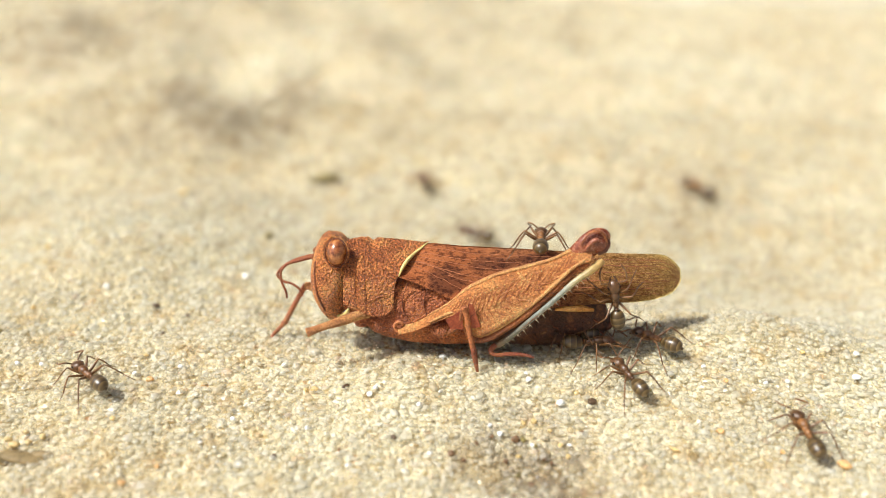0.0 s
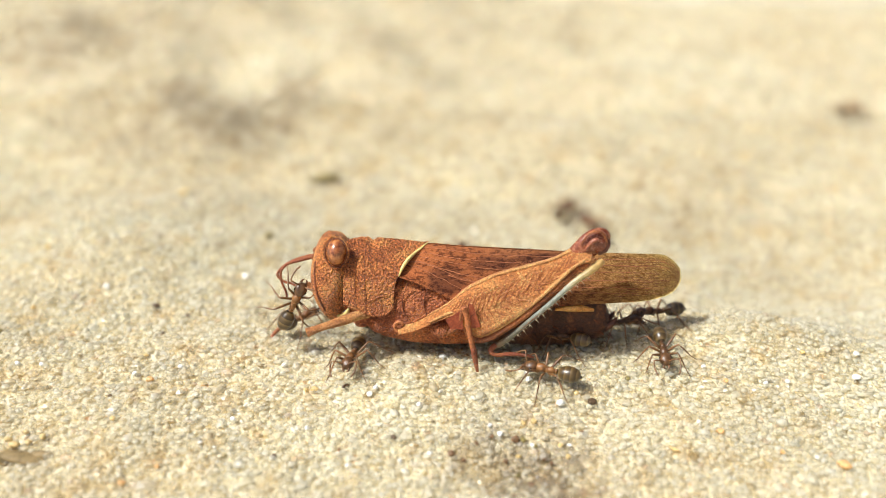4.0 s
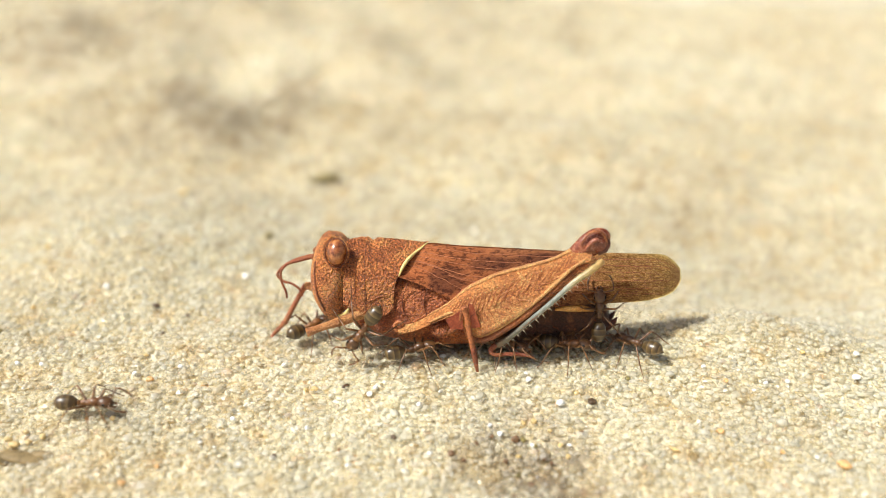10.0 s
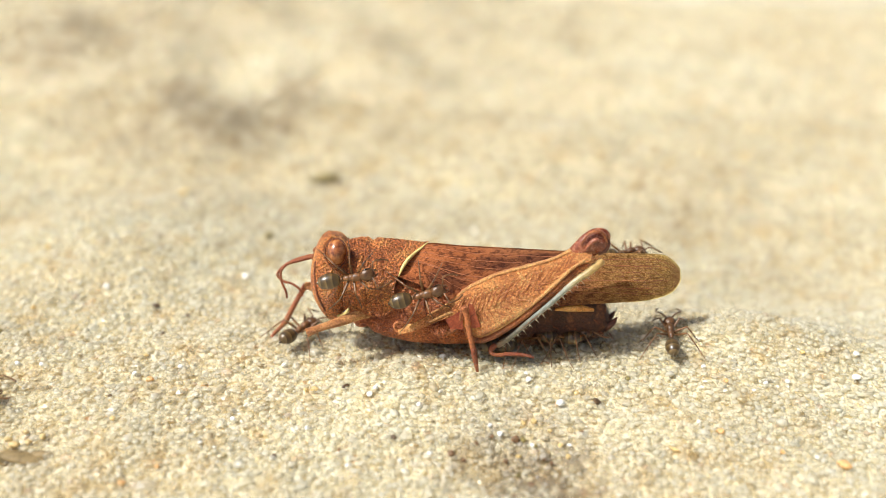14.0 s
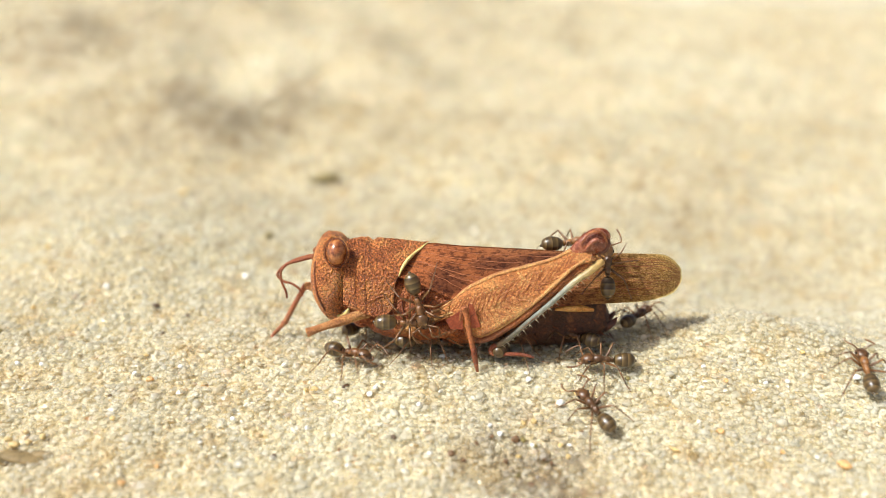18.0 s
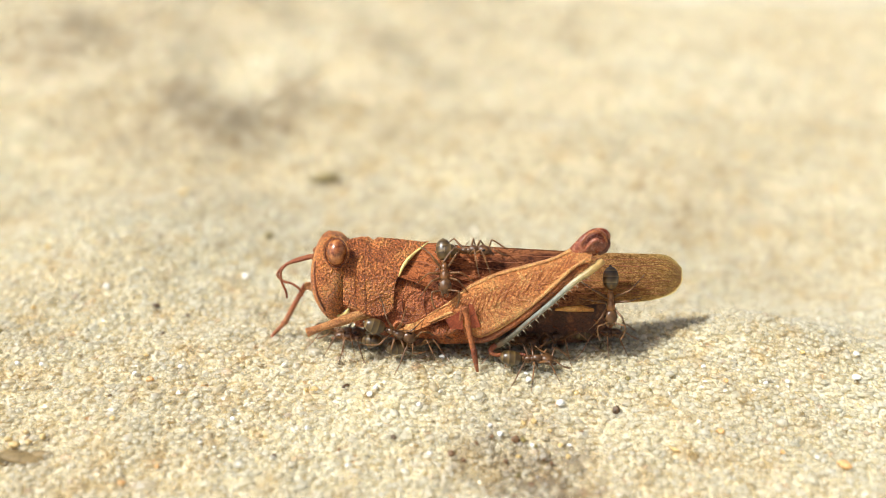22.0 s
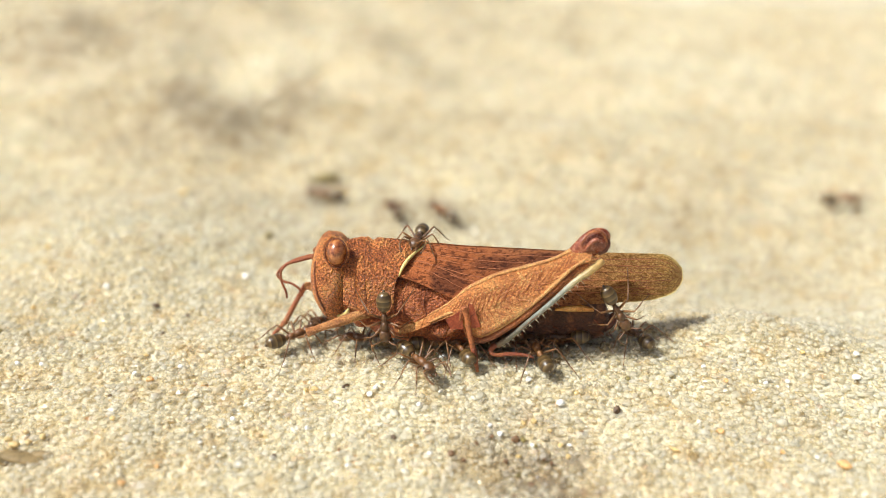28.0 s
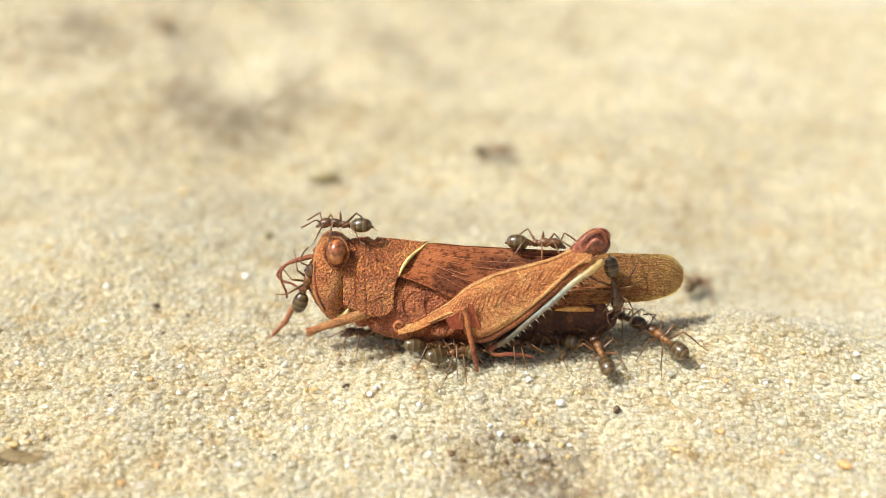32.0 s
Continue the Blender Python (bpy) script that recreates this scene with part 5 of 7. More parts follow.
    walk(ANTS[2], route([(0, 23.54, -9.51, -2.42, 101, 0), (1, 30.00, -20.00, -5.37, 18, 0), (2, 30.00, -20.00, -5.37, 18, 0), (3, 30.00, -20.00, -5.37, 18, 0), (3.99, 30.80, -20.00, -5.37, 52, 0), (5.01, 29.78, -20.00, -5.38, 17, 0), (6, 30.00, -20.00, -5.37, 18, 0), (7, 30.00, -20.00, -5.37, 18, 0), (8, 30.00, -20.00, -5.37, 18, 0), (9, 30.00, -20.00, -5.37, 18, 0), (10, 30.00, -20.00, -5.37, 18, 0), (11, 30.00, -20.00, -5.37, 18, 0), (12, 30.00, -20.00, -5.37, 18, 0), (13, 30.00, -20.00, -5.37, 18, 0), (14, 30.00, -20.00, -5.37, 18, 0), (14.99, 30.35, -20.00, -5.36, -26, 0), (16.01, 30.11, -20.00, -5.36, -5, 0), (17, 30.00, -20.00, -5.37, 18, 0), (18, 29.40, -4.04, -0.79, 86, 0), (19, 20.28, 33.22, 1.37, 138, 0), (20, 11.00, 5.60, -0.17, 176, 0), (21, 11.00, 5.60, -0.17, 176, 0), (22, 11.00, 5.60, -0.17, 176, 0), (23, 11.00, 5.60, -0.17, 176, 0), (24, 11.00, 5.60, -0.17, 176, 0), (25, 12.93, 36.70, 1.84, 0, 0), (25.99, 9.44, 32.86, 1.38, -44, 0), (27.01, 4.66, 28.90, 0.43, 37, 0), (28, 0.06, 25.05, 0.40, 130, 0), (29, -1.35, 26.74, 0.68, 103, 0), (29.5, 6.02, -0.20, 7.70, -90, 0), (30, 13.38, -0.63, 0.36, 125, 0), (30.5, 14.01, -1.42, 0.34, 124, 0), (31, 14.93, -3.11, 0.24, 134, 0), (31.5, 15.25, -1.94, 0.47, 135, 0), (32, 15.90, -2.16, 0.49, 123, 0)]))
    walk(ANTS[3], route([(0, 6.83, -0.60, 7.37, 84, 0), (0.5, 5.77, -0.60, 7.28, 0, 0), (1, 3.05, -1.03, 6.59, 45, 0.66), (1.5, 3.73, -3.45, 6.15, -60, 0.93), (2, 1.08, -1.79, 5.92, 180, 0.57), (3, 0.43, -3.98, 0.01, 19, 0), (3.5, 6.96, -5.00, -0.51, 180, 0), (5.5, 7.99, -2.93, 0.01, 137, 0), (6, 7.61, -2.89, -0.01, 0, 0), (6.5, 7.71, -2.93, -0.01, 0, 0), (7, 7.96, -1.45, 0.19, 0, 0), (8, 3.15, -1.78, 0.09, 0, 0), (9, 3.07, -1.79, 0.08, 0, 0), (10, 3.49, -1.52, 0.11, -16, 0), (11, 3.47, -2.04, 0.09, 0, 0), (11.5, 2.24, -2.60, 0.06, 0, 0), (12, 8.36, -1.45, 0.23, 0, 0), (13, 8.77, -1.45, 0.29, 0, 0), (14, 8.80, -1.15, 0.31, 0, 0), (16.5, 9.04, -5.35, -0.58, 123, 0), (17, 5.18, -3.45, 0.00, 96, 0), (17.5, 6.62, -0.60, 6.88, 30, 0), (18, 8.95, 1.00, 6.56, 10, 0), (19, 3.84, -3.61, 4.89, -38, 0.82), (20, 12.53, -2.00, 4.43, 80, 1), (21, 11.66, -2.00, 4.00, -80, 1), (21.5, 12.08, -2.00, 4.48, -80, 1), (22, 11.64, -1.28, 4.67, -90, 0.76), (22.5, 12.49, -2.00, 3.86, -90, 1), (23, 12.32, -2.00, 4.65, 90, 1), (23.5, 12.28, -1.39, 4.21, -90, 0.78), (24, 8.58, 0.42, 0.21, 0, 0), (24.5, 9.18, -4.06, -0.22, 136, 0), (25, 6.94, -3.79, -0.17, 158, 0), (25.5, 3.99, -9.39, -2.75, 16, 0), (27.5, 6.16, -8.49, -2.36, 144, 0), (28, 6.79, -3.20, -0.09, 105, 0), (29, 6.07, -3.79, -0.12, 132, 0), (29.5, 8.22, -4.35, -0.26, 121, 0), (30, 9.33, -3.45, -0.09, 0, 0), (30.5, 8.97, -3.51, -0.10, 0, 0), (31, 10.52, -3.48, -0.07, -30, 0), (31.5, 6.97, -3.80, -0.17, 0, 0), (32, 11.04, -3.16, 0.02, 102, 0)]))
    walk(ANTS[4], route([(0, 11.93, -2.00, 4.65, 100, 1), (0.5, 11.46, -0.20, 7.70, 90, 0), (1, 11.00, 5.60, -0.17, 176, 0), (2, 11.00, 5.60, -0.17, 176, 0), (3, 11.00, 5.60, -0.17, 176, 0), (3.99, 9.79, 5.43, -0.17, 216, 0), (5.01, 10.40, 5.26, -0.18, 128, 0), (6, 9.00, 5.10, -0.08, 109, 0), (7, 9.00, 5.10, -0.08, 109, 0), (8, 9.00, 5.10, -0.08, 109, 0), (9, 9.00, 5.10, -0.08, 109, 0), (10, 11.00, 5.60, -0.17, 176, 0), (11, 11.00, 5.60, -0.17, 176, 0), (12, 11.00, 5.60, -0.17, 176, 0), (13, 22.40, 13.96, -2.28, -158, 0), (14, 11.00, 5.60, -0.17, 176, 0), (14.99, 11.41, 5.60, -0.15, 126, 0), (16.01, 11.01, 5.60, -0.17, 170, 0), (17, 11.00, 5.60, -0.17, 176, 0), (18, 14.56, 1.38, 0.56, 48, 0), (19, 8.93, -0.10, 0.27, 51, 0), (19.5, 8.61, -0.60, 6.47, 0, 0), (20, 8.10, -2.01, 0.12, 0, 0), (21, 9.24, -0.88, 0.35, 0, 0), (21.5, 10.02, -2.56, 0.17, 0, 0), (22, 7.83, 1.22, 0.19, 14, 0), (23, 8.25, -0.63, 0.30, 33, 0), (23.5, 7.62, -0.20, 7.70, 90, 0), (24, 7.00, 4.60, 0.14, 42, 0), (25, 7.00, 4.60, 0.14, 42, 0), (25.25, 7.29, -0.20, 7.70, -90, 0), (25.5, 7.59, -3.22, -0.05, 0, 0), (27.5, 1.33, -5.57, -0.58, 151, 0), (28, 3.09, -1.52, 0.09, -16, 0), (29, -2.90, -2.04, 0.12, -79, 0), (29.5, -1.06, -4.18, 0.18, 16, 0), (30, -0.75, -3.90, 0.19, 16, 0), (30.5, -0.40, -1.83, 6.31, -30, 0.54), (31, 0.63, -1.75, 6.22, -80, 0.51), (31.5, 0.80, -0.20, 7.70, 90, 0), (32, 1.00, 4.60, 0.09, 201, 0)]))
    walk(ANTS[5], route([(0, 15.35, -1.89, 0.49, 140, 0), (0.5, 14.75, -0.50, 0.60, 129, 0), (1, 13.73, 0.23, 0.46, 160, 0), (1.5, 13.43, -2.53, 0.18, 111, 0), (2, 14.05, -0.28, 0.46, -158, 0), (2.5, 15.17, -4.38, -0.21, 128, 0), (3, 18.14, 1.65, 1.21, 29, 0), (6, 12.41, 1.03, 0.33, 92, 0), (7, 12.67, 1.30, 0.35, 87, 0), (8, 8.77, -1.45, 0.29, 4, 0), (9, 8.74, -1.75, 0.24, 4, 0), (10, 8.70, -2.04, 0.19, -16, 0), (11, 8.81, -2.89, 0.04, 118, 0), (12, 11.24, -1.29, 4.75, 90, 0.76), (12.5, 13.62, -0.60, 7.38, 90, 0), (13, 5.77, -0.60, 7.20, 84, 0), (14, -1.78, -2.39, 5.21, 15, 0.83), (16.5, -0.41, -0.60, 8.38, 0, 0), (17, -5.40, 2.40, 6.65, 170, 0), (17.5, -4.14, -0.60, 7.88, 30, 0), (17.75, -3.57, -0.20, 8.10, 90, 0), (18, -3.00, 5.10, 0.05, 67, 0), (19, -11.29, 16.51, 0.64, 26, 0), (20, -24.90, 22.21, 2.73, 140, 0), (21, -13.31, -1.87, -0.13, -4, 0), (22, -7.66, 0.27, -0.12, -15, 0), (22.5, -7.94, 0.29, -0.12, 0, 0), (23, -6.96, -0.51, -0.08, 150, 0), (24, -25.23, 3.23, 0.55, 109, 0), (25, -42.00, -4.00, -0.73, 290, 0), (25.99, -42.70, -4.00, -0.74, 310, 0), (27.01, -42.10, -4.00, -0.74, 320, 0), (28, -42.00, -4.00, -0.73, 290, 0), (29, -42.00, -4.00, -0.73, 290, 0), (30, -42.00, -4.00, -0.73, 290, 0), (31, -42.00, -4.00, -0.73, 290, 0), (32, -42.00, -4.00, -0.73, 290, 0)]))
    walk(ANTS[6], route([(0, 10.32, -1.97, 0.30, 0, 0), (1, 10.35, -1.67, 0.34, 0, 0), (2, 11.11, 0.73, 0.30, 33, 0), (2.5, 5.98, -0.60, 6.57, 30, 0), (3, 13.99, 0.55, 0.53, 164, 0), (3.5, 13.43, 0.77, 0.44, -16, 0), (5.5, 11.81, 0.47, 0.34, 85, 0), (6, 10.18, -0.96, 3.60, 90, 0.68), (7, 10.58, -1.04, 3.34, 90, 0.65), (8, 10.84, -1.49, 4.36, 90, 0.72), (8.5, 13.62, -1.16, 4.36, -90, 0.8), (9, 11.00, -0.99, 3.03, 90, 0.85), (10, 11.00, -0.99, 3.03, 90, 0.85), (11, 12.62, 1.03, 0.34, 84, 0), (12, 13.01, -2.30, 0.17, 83, 0), (13, 12.74, 0.47, 0.37, 103, 0), (13.5, 13.78, 0.51, 0.49, 83, 0), (14, 13.16, 2.20, 5.30, 20, 0), (17, 10.58, -1.04, 3.34, 90, 0.65), (17.5, 13.14, -1.20, 4.47, 60, 0.8), (18, 11.45, -0.68, 6.13, 90, 0.72), (19, 11.88, -1.29, 4.63, -85, 0.81), (19.5, 12.29, -1.35, 4.28, -90, 0.77), (20, 15.09, -0.85, 4.47, 185, 0.85), (21, 26.14, -4.26, -0.62, 17, 0), (22, 11.08, -0.88, 0.33, 0, 0), (22.5, 12.11, -3.84, -0.23, 4, 0), (23, 13.59, -1.70, 0.30, 124, 0), (23.5, 14.75, -0.50, 0.60, 116, 0), (24, 13.78, 0.55, 0.49, 164, 0), (25, 13.72, 1.80, 5.40, 0, 0), (28, 14.10, -1.10, 0.37, 116, 0), (28.5, 14.70, -0.80, 0.53, 124, 0), (29, 14.80, -1.64, 0.43, 124, 0), (29.5, 13.99, -3.11, 0.16, 0, 0), (30, 14.93, -3.05, 0.25, 123, 0), (31, 11.50, -8.31, -2.05, 134, 0), (31.5, 12.94, -4.42, -0.38, 135, 0), (32, 13.88, 1.08, 0.51, 121, 0)]))
    walk(ANTS[7], route([(0, -2.01, 32.28, 1.08, 102, 0), (1, 3.69, 80.86, 9.54, 31, 0), (2, 23.71, 40.20, 2.48, 10, 0), (3, 17.36, 32.28, 0.74, 82, 0), (3.99, 14.43, 23.47, -0.38, 116, 0), (5.01, 12.83, 14.40, -0.80, 127, 0), (6, 11.00, 5.60, -0.17, 176, 0), (7, 11.00, 5.60, -0.17, 176, 0), (8, 17.95, 62.50, 6.49, 74, 0), (9, 50.00, 20.00, -1.45, 103, 0), (10, 50.00, 20.00, -1.45, 103, 0), (11, 50.00, 20.00, -1.45, 103, 0), (12, 50.00, 20.00, -1.45, 103, 0), (13, 50.00, 20.00, -1.45, 103, 0), (14, 50.00, 20.00, -1.45, 103, 0), (14.99, 49.80, 20.00, -1.48, 147, 0), (16.01, 50.11, 20.00, -1.44, 77, 0), (17, 50.00, 20.00, -1.45, 103, 0), (18, 50.00, 20.00, -1.45, 103, 0), (19, 50.00, 20.00, -1.45, 103, 0), (20, 50.00, 20.00, -1.45, 103, 0), (21, 50.00, 20.00, -1.45, 103, 0), (22, 50.00, 20.00, -1.45, 103, 0), (23, 50.00, 20.00, -1.45, 103, 0), (24, 50.00, 20.00, -1.45, 103, 0), (25, 50.00, 20.00, -1.45, 103, 0), (25.99, 50.48, 20.00, -1.40, 120, 0), (27.01, 50.37, 20.00, -1.41, 99, 0), (28, 50.00, 20.00, -1.45, 103, 0), (29, 44.00, 2.00, 0.03, 186, 0), (30, 44.00, 2.00, 0.03, 186, 0), (31, 44.00, 2.00, 0.03, 186, 0), (32, 44.00, 2.00, 0.03, 186, 0)]))
    walk(ANTS[8], route([(0, 26.76, 32.60, 0.34, 142, 0), (1, 50.00, 20.00, -1.45, 103, 0), (2, 50.00, 20.00, -1.45, 103, 0), (3, 40.86, 52.03, 4.20, 9, 0), (3.99, 49.92, 53.01, 3.67, 24, 0), (5.01, 59.60, 54.02, 3.45, 29, 0), (6, 70.00, 55.00, 4.49, 138, 0), (7, 70.00, 55.00, 4.49, 138, 0), (8, 52.48, 52.81, 3.35, 176, 0), (9, 70.00, 55.00, 4.49, 138, 0), (10, 70.00, 55.00, 4.49, 138, 0), (11, 70.00, 55.00, 4.49, 138, 0), (12, 70.00, 55.00, 4.49, 138, 0), (13, 70.00, 55.00, 4.49, 138, 0), (14, 70.00, 55.00, 4.49, 138, 0), (14.99, 70.27, 55.00, 4.45, 126, 0), (16.01, 70.60, 55.00, 4.41, 107, 0), (17, 70.00, 55.00, 4.49, 138, 0), (18, 70.00, 55.00, 4.49, 138, 0), (19, 70.00, 55.00, 4.49, 138, 0), (20, 70.00, 55.00, 4.49, 138, 0), (21, 70.00, 55.00, 4.49, 138, 0), (22, 70.00, 55.00, 4.49, 138, 0), (23, 70.00, 55.00, 4.49, 138, 0), (24, 45.65, 50.61, 3.69, 17, 0), (25, 47.84, 49.86, 3.25, 9, 0), (25.99, 45.49, 43.84, 2.03, 39, 0), (27.01, 43.27, 37.64, 1.27, 31, 0), (28, 41.38, 31.61, -0.56, 0, 0), (29, 50.00, 20.00, -1.45, 103, 0), (30, 50.00, 20.00, -1.45, 103, 0), (31, 50.00, 20.00, -1.45, 103, 0), (32, 50.00, 20.00, -1.45, 103, 0)]))
    walk(ANTS[9], route([(0, 3.18, 19.56, 0.21, 143, 0), (1, 3.43, 19.03, 0.17, 27, 0), (2, 18.18, 37.08, 2.24, 0, 0), (3, 15.07, 36.70, 1.77, 14, 0), (3.99, 11.97, 26.44, 0.19, 59, 0), (5.01, 9.31, 15.86, -0.56, 37, 0), (6, 5.00, 5.60, -0.01, 335, 0), (7, 5.00, 5.60, -0.01, 335, 0), (8, 5.00, 5.60, -0.01, 335, 0), (9, 5.00, 5.60, -0.01, 335, 0), (10, 5.00, 5.60, -0.01, 335, 0), (11, 5.00, 5.60, -0.01, 335, 0), (12, 5.00, 5.60, -0.01, 335, 0), (13, 5.00, 5.60, -0.01, 335, 0), (14, 5.00, 5.60, -0.01, 335, 0), (14.99, 5.62, 5.60, -0.06, 300, 0), (16.01, 5.43, 5.60, -0.05, 370, 0), (17, 5.00, 5.60, -0.01, 335, 0), (18, 5.00, 5.60, -0.01, 335, 0), (19, 6.32, 28.24, 0.36, 71, 0), (20, 5.00, 5.60, -0.01, 335, 0), (21, 5.00, 5.60, -0.01, 335, 0), (22, 5.00, 5.60, -0.01, 335, 0), (23, 3.51, 21.43, 0.12, 122, 0), (24, 5.00, 5.60, -0.01, 335, 0), (25, 5.00, 5.60, -0.01, 335, 0), (25.99, 1.58, 12.12, -0.24, 340, 0), (27.01, -1.58, 18.83, -0.09, 381, 0), (28, -4.76, 25.35, 0.54, 107, 0), (29, -1.00, 5.60, -0.10, 134, 0), (30, -1.00, 5.60, -0.10, 134, 0), (31, -9.76, -0.21, -0.04, 49, 0), (31.5, -9.84, -0.20, -0.03, 49, 0), (32, -3.00, 5.10, 0.05, 67, 0)]))
    walk(ANTS[10], route([(0, -5.00, 4.60, -0.00, 0, 0), (1, -14.13, -2.54, -0.46, 27, 0), (1.5, -15.28, -13.16, -3.39, 0, 0), (2, -9.56, -2.79, -0.44, 59, 0), (2.5, -12.25, -1.01, 0.02, 44, 0), (3, -8.91, -4.26, -0.74, -92, 0), (3.99, -6.12, -3.19, -0.01, -102, 0), (5.01, -3.50, -2.08, 0.07, -100, 0), (6, 0.65, -1.00, 0.05, 0, 0), (6.5, 0.83, -0.20, 7.70, 90, 0), (7, 1.00, 4.60, 0.09, 201, 0), (8, 1.00, 4.60, 0.09, 201, 0), (9, 1.00, 4.60, 0.09, 201, 0), (10, 1.00, 4.60, 0.09, 201, 0), (11, 1.00, 4.60, 0.09, 201, 0), (12, 1.00, 4.60, 0.09, 201, 0), (13, -1.00, 5.60, -0.10, 134, 0), (14, -1.00, 5.60, -0.10, 134, 0), (14.99, -6.17, 6.62, 0.07, 177, 0), (16.01, -11.19, 7.68, 0.37, 117, 0), (17, -17.47, 8.70, 0.71, -84, 0), (18, -5.00, 4.60, -0.00, 0, 0), (18.5, -8.33, 4.08, -0.07, 0, 0), (19, -27.53, 3.80, 0.64, 2, 0), (20, -42.00, -4.00, -0.73, 290, 0), (20.5, -31.35, 5.34, 1.08, 0, 0), (21, -42.00, -4.00, -0.73, 290, 0), (22, -42.00, -4.00, -0.73, 290, 0), (23, -42.00, -4.00, -0.73, 290, 0), (24, -37.39, 13.69, 1.63, 132, 0), (25, -48.00, 8.00, 0.35, 291, 0), (25.99, -47.02, 8.00, 0.36, 260, 0), (27.01, -47.35, 8.00, 0.36, 257, 0), (28, -48.00, 8.00, 0.35, 291, 0), (29, -48.00, 8.00, 0.35, 291, 0), (30, -48.00, 8.00, 0.35, 291, 0), (31, -25.18, 26.41, 2.45, 0, 0), (32, -37.74, 69.35, 11.35, 138, 0)]))
    walk(ANTS[11], route([(0, -3.00, 5.10, 0.05, 67, 0), (1, -3.00, 5.10, 0.05, 67, 0), (1.5, -22.27, 4.92, 0.75, -13, 0), (2, -4.58, 23.97, 0.40, 164, 0), (3, 2.93, 19.85, 0.20, 122, 0), (3.99, 1.44, 15.15, 0.08, 79, 0), (5.01, 1.01, 10.30, -0.36, 155, 0), (6, -1.00, 5.60, -0.10, 134, 0), (7, -1.00, 5.60, -0.10, 134, 0), (8, -1.00, 5.60, -0.10, 134, 0), (9, -1.00, 5.60, -0.10, 134, 0), (10, -1.00, 5.60, -0.10, 134, 0), (11, -1.00, 5.60, -0.10, 134, 0), (12, -1.00, 5.60, -0.10, 134, 0), (13, -8.08, 39.24, 2.29, 161, 0), (14, -3.00, 5.10, 0.05, 67, 0), (15.25, -3.51, -0.20, 8.10, -90, 0), (16.5, -4.03, -0.75, -0.03, 0, 0), (17, -7.01, 0.01, -0.10, 95, 0), (17.5, -11.97, -1.60, -0.10, 39, 0), (18, -6.08, 1.32, -0.22, 47, 0), (19, -9.71, 0.08, -0.01, 49, 0), (19.5, -10.36, -0.20, 3.09, -60, 1), (20, -9.97, -0.51, -0.05, 53, 0), (20.5, -9.96, 3.85, -0.01, 15, 0), (21, -7.14, 0.05, -0.11, 84, 0), (21.5, -5.99, -4.02, -0.06, 24, 0), (22, -3.69, -2.29, 2.83, -20, 1), (23, -9.49, -0.20, 5.77, -90, 1), (23.5, -2.60, -2.30, 5.39, -70, 0.63), (24, -7.58, -0.52, -0.12, -156, 0), (24.5, -11.38, -3.79, -0.82, 50, 0), (25, -3.62, -2.51, 5.17, -15, 0.97), (25.5, -0.86, -2.60, 5.51, 0, 0.62), (27.5, 3.20, -1.60, 6.88, 0, 0), (28, -1.70, 1.00, 7.12, -100, 0), (28.5, -6.80, -0.60, 8.98, 0, 0), (29, -6.08, -0.88, 7.70, -120, 0.4), (30, -5.56, -2.48, 5.04, -95, 0.97), (30.5, -10.26, -0.20, 6.42, 80, 1), (31, -5.52, -0.99, 7.75, -130, 0.4), (32, -6.75, -0.60, 8.61, 172, 0)]))
